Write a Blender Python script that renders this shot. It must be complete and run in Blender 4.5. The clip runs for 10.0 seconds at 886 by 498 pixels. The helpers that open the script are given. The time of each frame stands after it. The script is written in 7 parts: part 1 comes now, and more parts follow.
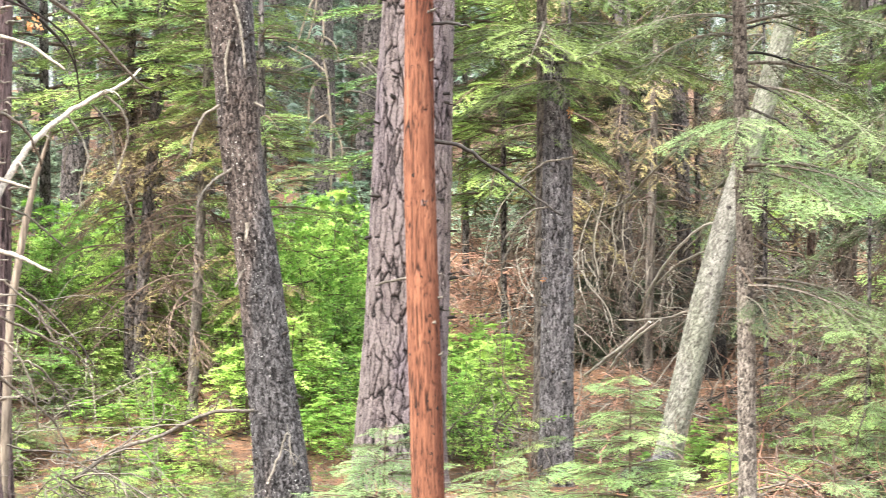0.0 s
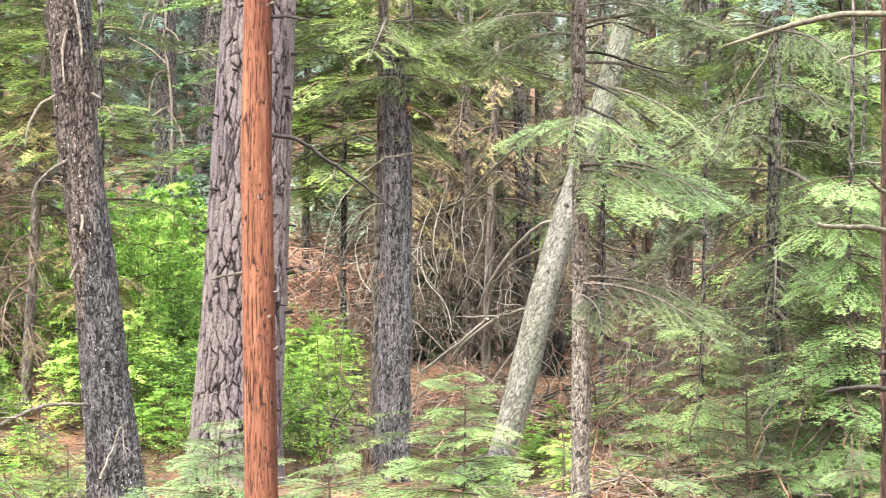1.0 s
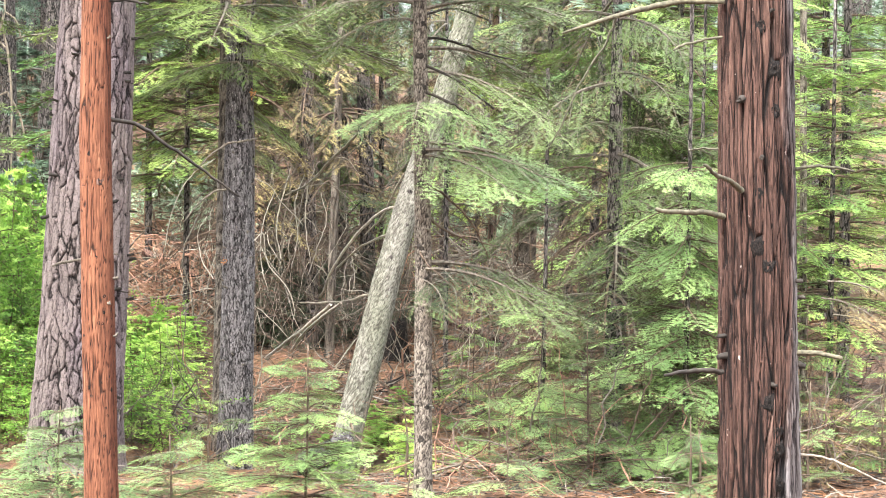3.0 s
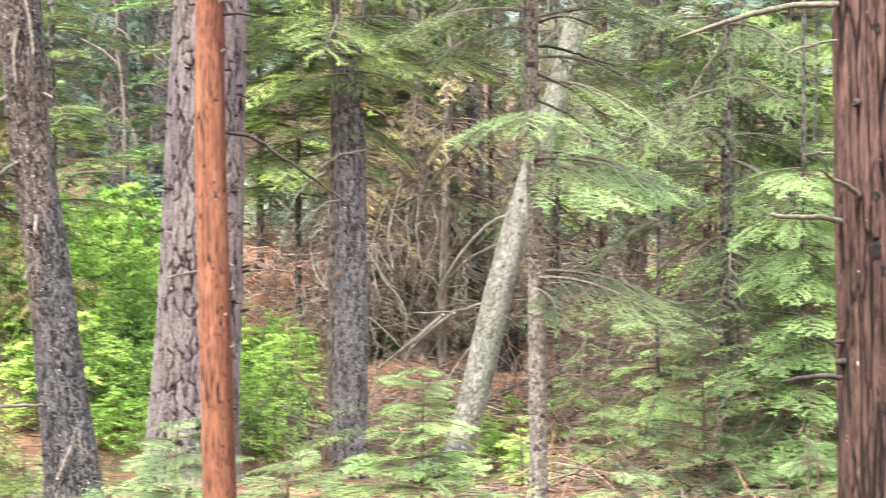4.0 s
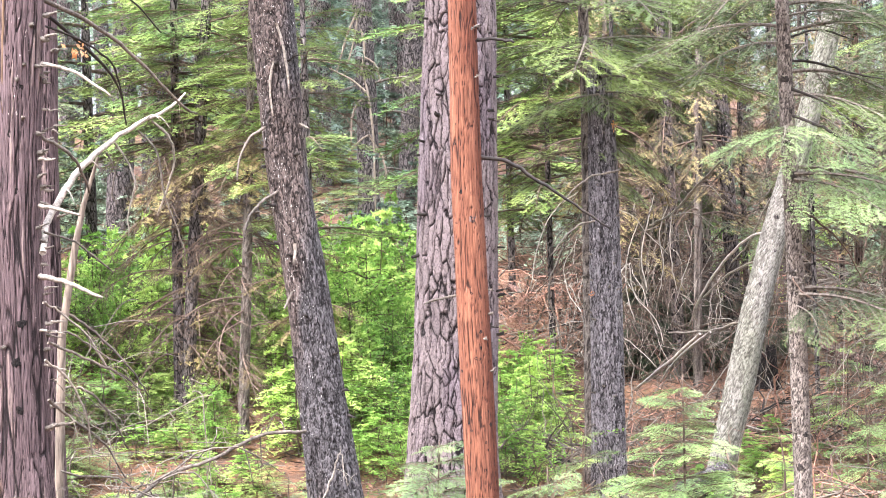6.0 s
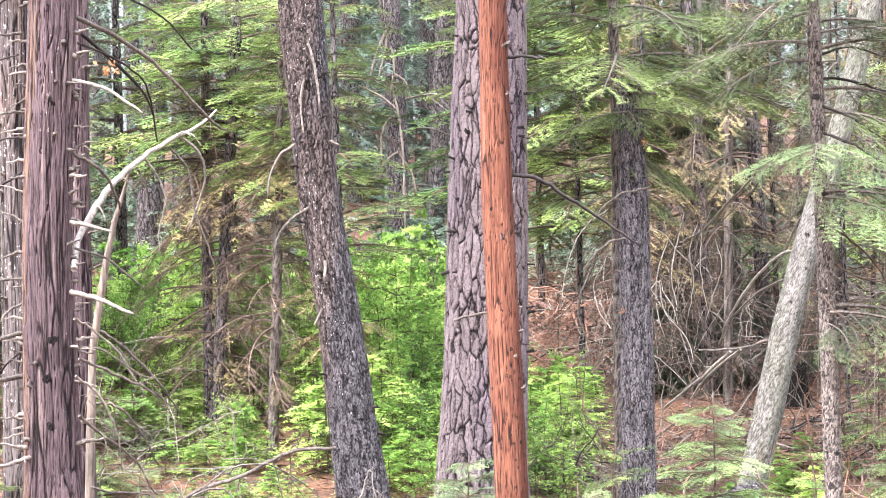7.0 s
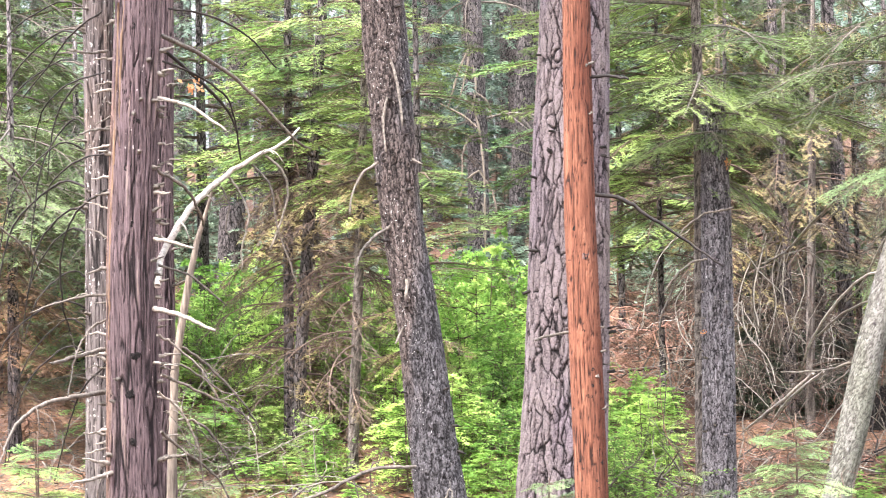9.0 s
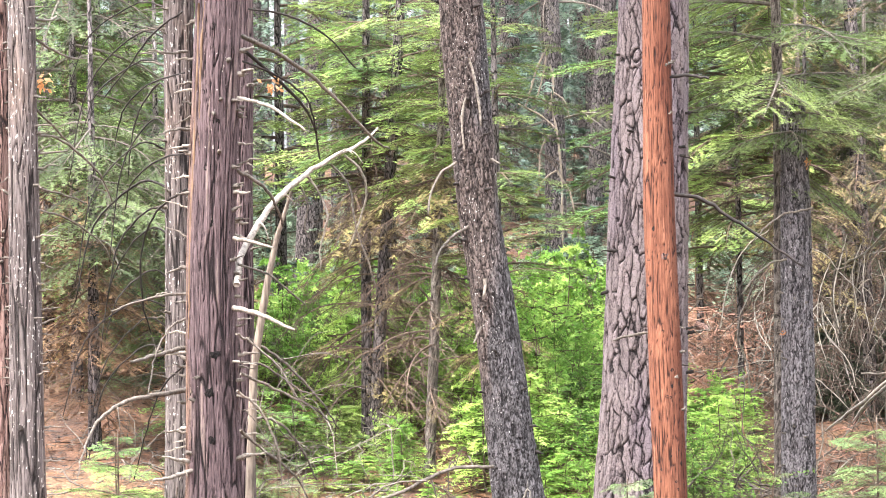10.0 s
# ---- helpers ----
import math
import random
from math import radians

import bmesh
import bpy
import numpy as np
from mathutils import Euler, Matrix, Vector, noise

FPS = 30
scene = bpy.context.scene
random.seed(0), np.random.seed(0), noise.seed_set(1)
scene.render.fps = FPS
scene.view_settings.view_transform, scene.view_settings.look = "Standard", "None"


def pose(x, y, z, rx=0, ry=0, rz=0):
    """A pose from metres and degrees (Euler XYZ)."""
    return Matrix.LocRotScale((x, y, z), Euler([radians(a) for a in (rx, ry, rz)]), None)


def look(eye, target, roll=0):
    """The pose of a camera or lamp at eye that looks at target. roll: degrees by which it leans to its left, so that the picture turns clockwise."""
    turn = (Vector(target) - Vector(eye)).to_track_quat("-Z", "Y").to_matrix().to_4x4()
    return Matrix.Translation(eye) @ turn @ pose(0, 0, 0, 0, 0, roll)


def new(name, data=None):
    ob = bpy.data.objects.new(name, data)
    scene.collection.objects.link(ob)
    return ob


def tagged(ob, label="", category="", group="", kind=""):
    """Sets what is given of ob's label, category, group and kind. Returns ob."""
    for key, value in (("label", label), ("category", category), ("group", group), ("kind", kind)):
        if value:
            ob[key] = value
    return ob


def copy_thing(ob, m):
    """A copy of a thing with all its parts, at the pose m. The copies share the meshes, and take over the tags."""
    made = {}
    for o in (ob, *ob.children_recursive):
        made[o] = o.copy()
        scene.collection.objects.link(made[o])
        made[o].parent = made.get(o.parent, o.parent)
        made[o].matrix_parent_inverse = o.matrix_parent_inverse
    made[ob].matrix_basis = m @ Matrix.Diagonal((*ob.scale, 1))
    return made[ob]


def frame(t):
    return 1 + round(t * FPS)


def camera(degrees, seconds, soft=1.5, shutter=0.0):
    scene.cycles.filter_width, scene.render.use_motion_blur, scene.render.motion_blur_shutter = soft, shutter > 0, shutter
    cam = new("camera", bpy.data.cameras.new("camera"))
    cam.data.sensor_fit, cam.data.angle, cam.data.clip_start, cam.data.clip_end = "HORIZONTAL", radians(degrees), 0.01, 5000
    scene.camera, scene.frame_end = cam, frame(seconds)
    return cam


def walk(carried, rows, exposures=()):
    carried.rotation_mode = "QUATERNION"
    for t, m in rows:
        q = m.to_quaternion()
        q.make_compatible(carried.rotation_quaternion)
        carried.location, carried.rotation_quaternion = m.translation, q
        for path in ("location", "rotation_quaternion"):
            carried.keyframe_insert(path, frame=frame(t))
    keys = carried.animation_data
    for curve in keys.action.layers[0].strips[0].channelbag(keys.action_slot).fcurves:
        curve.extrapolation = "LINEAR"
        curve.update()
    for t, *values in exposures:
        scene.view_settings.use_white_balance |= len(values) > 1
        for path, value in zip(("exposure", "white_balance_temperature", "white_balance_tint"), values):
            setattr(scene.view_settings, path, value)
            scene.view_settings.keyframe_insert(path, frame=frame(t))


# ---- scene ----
EXPO = 2.79
cam = camera(24.0, 10.0, soft=0.5, shutter=0.25)
# seconds, eye, yaw to the left, pitch up, roll
ROWS = [
    (0, 0.0136, -0.0061, 1.6091, 0.000, -0.993, -0.700),
    (0.5, 0.0346, -0.0043, 1.6048, -2.650, -1.062, -0.315),
    (1, 0.0442, -0.0035, 1.6036, -4.308, -1.117, 0.080),
    (1.5, 0.0514, -0.0021, 1.6009, -5.932, -1.166, 0.159),
    (2, 0.0619, -0.0029, 1.6001, -7.456, -1.266, 0.260),
    (2.5, 0.0672, -0.0036, 1.5986, -8.289, -1.413, -0.054),
    (2.7, 0.0663, -0.0045, 1.5984, -8.561, -1.476, 0.089),
    (3.8, 0.0512, -0.0050, 1.5919, -7.171, -1.394, -0.136),
    (4, 0.0392, -0.0050, 1.5908, -5.559, -1.180, -0.626),
    (4.5, 0.0078, -0.0025, 1.5931, -1.595, -0.779, -1.475),
    (5, -0.0067, -0.0017, 1.5972, 0.232, -0.705, -1.687),
    (5.5, -0.0107, -0.0017, 1.5980, 0.840, -0.632, -1.993),
    (7, -0.0196, -0.0000, 1.6015, 1.960, 0.039, -2.015),
    (7.5, -0.0244, 0.0009, 1.6032, 2.554, 0.209, -2.040),
    (8, -0.0260, 0.0013, 1.6043, 3.043, 0.358, -1.985),
    (8.5, -0.0281, 0.0027, 1.6046, 3.115, 0.375, -1.689),
    (9, -0.0339, 0.0025, 1.6037, 4.118, 0.622, -1.593),
    (9.5, -0.0418, 0.0020, 1.6036, 5.449, 0.650, -1.488),
    (10, -0.0460, 0.0022, 1.6033, 6.210, 0.676, -1.449),
]


def eye_pose(x, y, z, yaw, pitch, roll):
    turn = Matrix.Rotation(radians(yaw), 4, "Z") @ Matrix.Rotation(radians(90 + pitch), 4, "X") @ Matrix.Rotation(radians(roll), 4, "Z")
    return Matrix.Translation((x, y, z)) @ turn


walk(cam, [(r[0], eye_pose(*r[1:])) for r in ROWS], exposures=[(0.0, EXPO, 6520, 9), (1.0, EXPO - 0.04, 6520, 9), (2.7, EXPO - 0.06, 6520, 9), (4.5, EXPO, 6450, 11), (5.5, EXPO + 0.05, 6230, 18), (7.5, EXPO + 0.05, 6020, 22), (9.0, EXPO + 0.03, 6200, 18), (10.0, EXPO - 0.01, 6300, 16)])

# ---- sky and sun ----
world = bpy.data.worlds.new("overcast_sky")
scene.world = world
world.use_nodes = True
wn, wl = world.node_tree.nodes, world.node_tree.links
sky = wn.new("ShaderNodeTexSky")
sky.sky_type = "NISHITA"
sky.sun_disc = False
sky.sun_elevation, sky.sun_rotation = radians(56), radians(-137)
sky.dust_density, sky.air_density = 4.0, 1.0
cloud = wn.new("ShaderNodeMix")
cloud.data_type = "RGBA"
cloud.inputs[0].default_value = 0.75
cloud.inputs[7].default_value = (9.0, 9.1, 9.2, 1)
wl.new(sky.outputs[0], cloud.inputs[6])
# an overcast sky is about three times as bright overhead as at the horizon
up = wn.new("ShaderNodeSeparateXYZ")
wl.new(wn.new("ShaderNodeTexCoord").outputs["Generated"], up.inputs[0])
rise = wn.new("ShaderNodeMapRange")
wl.new(up.outputs["Z"], rise.inputs[0])
rise.inputs[3].default_value, rise.inputs[4].default_value = 0.07, 1.6
veil = wn.new("ShaderNodeMix")
veil.data_type, veil.blend_type = "RGBA", "MULTIPLY"
veil.inputs[0].default_value = 1.0
wl.new(cloud.outputs[2], veil.inputs[6])
wl.new(rise.outputs[0], veil.inputs[7])
wl.new(veil.outputs[2], wn["Background"].inputs[0])
wn["Background"].inputs[1].default_value = 0.14
sun = new("sun", bpy.data.lights.new("sun", "SUN"))
sun.data.energy, sun.data.angle, sun.data.color = 2.9, radians(22), (1.0, 0.96, 0.9)
sun.matrix_world = look((-14, -2, 30), (0, 13, 0))
tagged(sun, kind="structure")

# ---- materials ----


def nodes_of(name):
    m = bpy.data.materials.new(name)
    m.use_nodes = True
    n = m.node_tree.nodes
    return m, n, m.node_tree.links, n["Principled BSDF"]


def ramp(n, stops):
    r = n.new("ShaderNodeValToRGB")
    e = r.color_ramp.elements
    while len(e) < len(stops):
        e.new(0.5)
    for k, (p, c) in enumerate(stops):
        e[k].position, e[k].color = p, (*c, 1)
    return r


def texture(n, l, coords, scale, detail=4.0, stretch=None, rough=0.55):
    t = n.new("ShaderNodeTexNoise")
    t.inputs["Scale"].default_value, t.inputs["Detail"].default_value, t.inputs["Roughness"].default_value = scale, detail, rough
    if stretch:
        mp = n.new("ShaderNodeMapping")
        mp.inputs["Scale"].default_value = stretch
        l.new(coords, mp.inputs[0])
        coords = mp.outputs[0]
    l.new(coords, t.inputs["Vector"])
    return t


def mix(n, l, fac, a, b, how="MIX"):
    x = n.new("ShaderNodeMix")
    x.data_type, x.blend_type = "RGBA", how
    for sock, v in ((0, fac), (6, a), (7, b)):
        if isinstance(v, (int, float)):
            x.inputs[sock].default_value = v
        elif isinstance(v, tuple):
            x.inputs[sock].default_value = (*v, 1)
        else:
            l.new(v, x.inputs[sock])
    return x.outputs[2]


def bark_material(name, crack, body, face, cell=(18, 18, 5), width=0.12, warp=0.02, speck=None, specks=0.0, grain=(60, 60, 8), patch=None, patches=0.5, speck_scale=45, rough=0.9, fibre=0.7, deep=0.008, side=0.0):
    """Bark: fissures between cells of the given number per metre, grain, tinted patches and lichen specks, on top of the mesh's own relief."""
    m, n, l, p = nodes_of(name)
    co = n.new("ShaderNodeTexCoord").outputs["Object"]

    def maths(op, x, y, z=None):
        q = n.new("ShaderNodeMath")
        q.operation = op
        for sock, v in zip(q.inputs, (x, y, z)):
            if v is None:
                continue
            if isinstance(v, (int, float)):
                sock.default_value = v
            else:
                l.new(v, sock)
        return q.outputs[0]

    shift = texture(n, l, co, 1.0, 4, (38, 38, 16))
    centred = n.new("ShaderNodeVectorMath")
    centred.operation = "SUBTRACT"
    l.new(shift.outputs["Color"], centred.inputs[0])
    centred.inputs[1].default_value = (0.5, 0.5, 0.5)
    moved = n.new("ShaderNodeVectorMath")
    moved.operation = "MULTIPLY_ADD"
    l.new(centred.outputs[0], moved.inputs[0])
    moved.inputs[1].default_value = (warp, warp, warp * 3)
    l.new(co, moved.inputs[2])
    levels = []
    for k, wide in ((1.0, width), (2.3, width * 1.3)):
        mp = n.new("ShaderNodeMapping")
        mp.inputs["Scale"].default_value = tuple(c * k for c in cell)
        mp.inputs["Location"].default_value = (k * 3.7, k, k * 2)
        l.new(moved.outputs[0], mp.inputs[0])
        v = n.new("ShaderNodeTexVoronoi")
        v.feature = "DISTANCE_TO_EDGE"
        v.inputs["Scale"].default_value = 1.0
        l.new(mp.outputs[0], v.inputs["Vector"])
        sm = n.new("ShaderNodeMapRange")
        sm.interpolation_type = "SMOOTHSTEP"
        l.new(v.outputs["Distance"], sm.inputs[0])
        sm.inputs[2].default_value = wide
        levels.append(sm.outputs[0])
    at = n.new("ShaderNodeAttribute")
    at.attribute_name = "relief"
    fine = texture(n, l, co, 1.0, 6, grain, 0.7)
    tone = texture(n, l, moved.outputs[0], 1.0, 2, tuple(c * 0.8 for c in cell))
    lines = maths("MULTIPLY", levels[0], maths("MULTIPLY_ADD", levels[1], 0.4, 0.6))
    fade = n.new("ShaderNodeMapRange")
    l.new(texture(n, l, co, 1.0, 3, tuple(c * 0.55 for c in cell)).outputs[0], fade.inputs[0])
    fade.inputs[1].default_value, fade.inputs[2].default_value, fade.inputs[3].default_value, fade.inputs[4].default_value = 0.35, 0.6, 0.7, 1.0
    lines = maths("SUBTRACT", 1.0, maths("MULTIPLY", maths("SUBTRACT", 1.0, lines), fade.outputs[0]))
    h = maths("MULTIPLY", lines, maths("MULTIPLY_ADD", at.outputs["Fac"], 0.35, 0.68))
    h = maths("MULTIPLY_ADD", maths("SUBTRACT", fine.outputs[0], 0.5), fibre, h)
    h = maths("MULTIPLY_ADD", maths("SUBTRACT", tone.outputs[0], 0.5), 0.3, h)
    # crack colour: the fissures' own dark brown with recess shade painted in
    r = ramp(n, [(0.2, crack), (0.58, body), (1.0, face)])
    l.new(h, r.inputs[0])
    col = r.outputs[0]
    if patch:
        big = texture(n, l, co, 3.0, 4, (1, 1, 0.35))
        br = ramp(n, [(patches - 0.06, (0, 0, 0)), (patches + 0.1, (1, 1, 1))])
        apart = n.new("ShaderNodeSeparateXYZ")
        l.new(co, apart.inputs[0])
        l.new(maths("MULTIPLY_ADD", apart.outputs[0], side, big.outputs[0]), br.inputs[0])
        tint = mix(n, l, br.outputs[0], (1.0, 1.0, 1.0), patch)
        col = mix(n, l, 1.0, col, tint, "MULTIPLY")
    if speck:
        s = texture(n, l, co, speck_scale, 4, (1, 1, 0.7), 0.6)
        sr = ramp(n, [(0.70 - specks, (0, 0, 0)), (0.73 - specks, (1, 1, 1))])
        l.new(s.outputs[0], sr.inputs[0])
        col = mix(n, l, sr.outputs[0], col, speck)
    l.new(col, p.inputs["Base Color"])
    p.inputs["Roughness"].default_value = rough
    p.inputs["Specular IOR Level"].default_value = 0.25
    bump = n.new("ShaderNodeBump")
    bump.inputs["Strength"].default_value, bump.inputs["Distance"].default_value = 1.0, deep
    l.new(h, bump.inputs["Height"])
    l.new(bump.outputs[0], p.inputs["Normal"])
    return m


def rind_material(name, crack, body, face, alt=None, alts=0.7, grain=(120, 120, 30), fibre=0.45, speck=None, specks=0.0, speck_scale=60, patch=None, patches=0.5, side=0.0, deep=0.004, rough=0.9, low=(0.08, 0.42), cell=(45, 45, 20), width=0.09, cut=0.4):
    """Bark whose plates and cracks are in the mesh: colour follows the relief and each plate's own tone, with grain, patches and lichen."""
    m, n, l, p = nodes_of(name)
    co = n.new("ShaderNodeTexCoord").outputs["Object"]
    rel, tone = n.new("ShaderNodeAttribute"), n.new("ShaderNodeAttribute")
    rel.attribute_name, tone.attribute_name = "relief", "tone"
    fine = texture(n, l, co, 1.0, 5, grain, 0.7)
    spread = n.new("ShaderNodeMath")
    spread.operation = "MULTIPLY_ADD"
    l.new(fine.outputs[0], spread.inputs[0])
    spread.inputs[1].default_value, spread.inputs[2].default_value = fibre * 2, -fibre
    bend = texture(n, l, co, 1.0, 3, tuple(c * 0.7 for c in cell))
    moved = n.new("ShaderNodeVectorMath")
    moved.operation = "MULTIPLY_ADD"
    l.new(bend.outputs["Color"], moved.inputs[0])
    moved.inputs[1].default_value = tuple(0.9 / c for c in cell)
    l.new(co, moved.inputs[2])
    mp = n.new("ShaderNodeMapping")
    mp.inputs["Scale"].default_value = cell
    l.new(moved.outputs[0], mp.inputs[0])
    vor = n.new("ShaderNodeTexVoronoi")
    vor.feature = "DISTANCE_TO_EDGE"
    vor.inputs["Scale"].default_value = 1.0
    l.new(mp.outputs[0], vor.inputs["Vector"])
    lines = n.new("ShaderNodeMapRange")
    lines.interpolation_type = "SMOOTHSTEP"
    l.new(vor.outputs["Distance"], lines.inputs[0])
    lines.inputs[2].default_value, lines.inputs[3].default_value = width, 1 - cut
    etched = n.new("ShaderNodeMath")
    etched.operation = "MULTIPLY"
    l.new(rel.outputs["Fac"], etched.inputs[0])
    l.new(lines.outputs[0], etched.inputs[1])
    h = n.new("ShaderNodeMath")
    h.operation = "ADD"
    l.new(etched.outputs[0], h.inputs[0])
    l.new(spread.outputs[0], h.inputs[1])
    # low relief goes to the crack colour: dark bark plus painted fissure shade
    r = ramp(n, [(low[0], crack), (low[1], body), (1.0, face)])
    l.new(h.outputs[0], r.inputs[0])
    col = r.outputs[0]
    if alt:
        ar = ramp(n, [(alts - 0.2, (0, 0, 0)), (alts + 0.2, (0.6, 0.6, 0.6))])
        l.new(tone.outputs["Fac"], ar.inputs[0])
        r2 = ramp(n, [(0.1, crack), (0.9, alt)])
        l.new(h.outputs[0], r2.inputs[0])
        col = mix(n, l, ar.outputs[0], col, r2.outputs[0])
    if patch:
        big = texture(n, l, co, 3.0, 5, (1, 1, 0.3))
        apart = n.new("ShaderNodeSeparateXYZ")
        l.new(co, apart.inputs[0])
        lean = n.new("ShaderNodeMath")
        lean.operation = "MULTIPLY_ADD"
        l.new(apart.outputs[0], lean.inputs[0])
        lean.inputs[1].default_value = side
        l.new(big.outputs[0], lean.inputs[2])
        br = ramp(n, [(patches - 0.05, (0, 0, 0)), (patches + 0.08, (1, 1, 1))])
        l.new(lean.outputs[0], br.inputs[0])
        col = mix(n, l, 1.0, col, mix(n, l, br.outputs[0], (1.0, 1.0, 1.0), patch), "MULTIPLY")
    if speck:
        sp = texture(n, l, co, speck_scale, 3, (1, 1, 0.6), 0.6)
        where = texture(n, l, co, 5.0, 2, (1, 1, 0.4))
        sr = ramp(n, [(0.66 - specks, (0, 0, 0)), (0.70 - specks, (1, 1, 1))])
        both = n.new("ShaderNodeMath")
        both.operation = "MULTIPLY_ADD"
        l.new(where.outputs[0], both.inputs[0])
        both.inputs[1].default_value = 0.3
        shift = n.new("ShaderNodeMath")
        shift.operation = "SUBTRACT"
        l.new(sp.outputs[0], shift.inputs[0])
        shift.inputs[1].default_value = 0.15
        l.new(shift.outputs[0], both.inputs[2])
        l.new(both.outputs[0], sr.inputs[0])
        onface = ramp(n, [(0.3, (0, 0, 0)), (0.5, (1, 1, 1))])
        l.new(rel.outputs["Fac"], onface.inputs[0])
        gate = n.new("ShaderNodeMath")
        gate.operation = "MULTIPLY"
        l.new(sr.outputs[0], gate.inputs[0])
        l.new(onface.outputs[0], gate.inputs[1])
        col = mix(n, l, gate.outputs[0], col, speck)
    l.new(col, p.inputs["Base Color"])
    p.inputs["Roughness"].default_value = rough
    p.inputs["Specular IOR Level"].default_value = 0.25
    bump = n.new("ShaderNodeBump")
    bump.inputs["Strength"].default_value, bump.inputs["Distance"].default_value = 1.0, deep
    l.new(h.outputs[0], bump.inputs["Height"])
    l.new(bump.outputs[0], p.inputs["Normal"])
    return m


def leaf_material(name, dark, mid, light, clear=0.22, scale=2.2):
    """Needles or leaves: colour varies from bough to bough and along it; thin, so that light comes through."""
    m, n, l, p = nodes_of(name)
    geo = n.new("ShaderNodeNewGeometry")
    info = n.new("ShaderNodeObjectInfo")
    clump = texture(n, l, geo.outputs["Position"], scale, 3)
    w = n.new("ShaderNodeMath")
    w.operation = "MULTIPLY_ADD"
    l.new(info.outputs["Random"], w.inputs[0])
    w.inputs[1].default_value = 0.30
    l.new(clump.outputs[0], w.inputs[2])
    w2 = n.new("ShaderNodeMath")
    w2.operation = "MULTIPLY_ADD"
    l.new(geo.outputs["Random Per Island"], w2.inputs[0])
    w2.inputs[1].default_value = 0.12
    l.new(w.outputs[0], w2.inputs[2])
    young = n.new("ShaderNodeAttribute")
    young.attribute_name = "relief"
    w3 = n.new("ShaderNodeMath")
    w3.operation = "MULTIPLY_ADD"
    l.new(young.outputs["Fac"], w3.inputs[0])
    w3.inputs[1].default_value = 0.34
    l.new(w2.outputs[0], w3.inputs[2])
    r = ramp(n, [(0.48, dark), (0.84, mid), (1.0, light)])
    l.new(w3.outputs[0], r.inputs[0])
    l.new(r.outputs[0], p.inputs["Base Color"])
    p.inputs["Roughness"].default_value = 0.6
    p.inputs["Specular IOR Level"].default_value = 0.3
    tr = n.new("ShaderNodeBsdfTranslucent")
    l.new(r.outputs[0], tr.inputs[0])
    ms = n.new("ShaderNodeMixShader")
    ms.inputs[0].default_value = clear
    l.new(p.outputs[0], ms.inputs[1])
    l.new(tr.outputs[0], ms.inputs[2])
    l.new(ms.outputs[0], n["Material Output"].inputs[0])
    return m


def wood_material(name, dark, light, rough=0.85, scale=(30, 30, 30)):
    m, n, l, p = nodes_of(name)
    co = n.new("ShaderNodeTexCoord").outputs["Object"]
    t = texture(n, l, co, 1.0, 5, scale, 0.6)
    big = texture(n, l, co, 2.5, 2)
    info = n.new("ShaderNodeObjectInfo")
    r = ramp(n, [(0.3, dark), (0.7, light)])
    l.new(t.outputs[0], r.inputs[0])
    r2 = ramp(n, [(0.3, (0.6, 0.6, 0.6)), (0.7, (1.15, 1.1, 1.05))])
    l.new(big.outputs[0], r2.inputs[0])
    l.new(mix(n, l, 1.0, r.outputs[0], r2.outputs[0], "MULTIPLY"), p.inputs["Base Color"])
    p.inputs["Roughness"].default_value = rough
    p.inputs["Specular IOR Level"].default_value = 0.25
    b = n.new("ShaderNodeBump")
    b.inputs["Strength"].default_value, b.inputs["Distance"].default_value = 0.5, 0.004
    l.new(t.outputs[0], b.inputs["Height"])
    l.new(b.outputs[0], p.inputs["Normal"])
    return m


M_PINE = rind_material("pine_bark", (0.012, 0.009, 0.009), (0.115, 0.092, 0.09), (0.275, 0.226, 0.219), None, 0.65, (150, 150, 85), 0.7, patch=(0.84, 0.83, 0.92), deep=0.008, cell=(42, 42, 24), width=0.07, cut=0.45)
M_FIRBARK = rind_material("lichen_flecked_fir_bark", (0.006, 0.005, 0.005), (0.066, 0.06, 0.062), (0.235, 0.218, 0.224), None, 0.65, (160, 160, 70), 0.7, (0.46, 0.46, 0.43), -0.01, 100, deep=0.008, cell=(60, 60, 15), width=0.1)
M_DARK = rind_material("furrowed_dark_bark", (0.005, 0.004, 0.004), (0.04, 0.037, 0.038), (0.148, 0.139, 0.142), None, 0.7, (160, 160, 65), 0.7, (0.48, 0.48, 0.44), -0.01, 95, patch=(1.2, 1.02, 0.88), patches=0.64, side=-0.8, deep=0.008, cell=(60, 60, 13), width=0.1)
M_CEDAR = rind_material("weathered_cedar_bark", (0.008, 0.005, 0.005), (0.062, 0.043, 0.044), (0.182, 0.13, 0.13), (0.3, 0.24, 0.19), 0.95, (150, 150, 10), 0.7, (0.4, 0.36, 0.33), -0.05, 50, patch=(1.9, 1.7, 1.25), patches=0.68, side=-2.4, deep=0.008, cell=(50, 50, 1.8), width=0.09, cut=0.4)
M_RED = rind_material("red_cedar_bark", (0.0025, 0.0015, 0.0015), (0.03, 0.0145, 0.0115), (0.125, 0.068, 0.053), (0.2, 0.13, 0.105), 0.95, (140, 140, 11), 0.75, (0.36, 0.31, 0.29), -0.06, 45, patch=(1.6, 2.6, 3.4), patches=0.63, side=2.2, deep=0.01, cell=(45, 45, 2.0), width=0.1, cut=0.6)
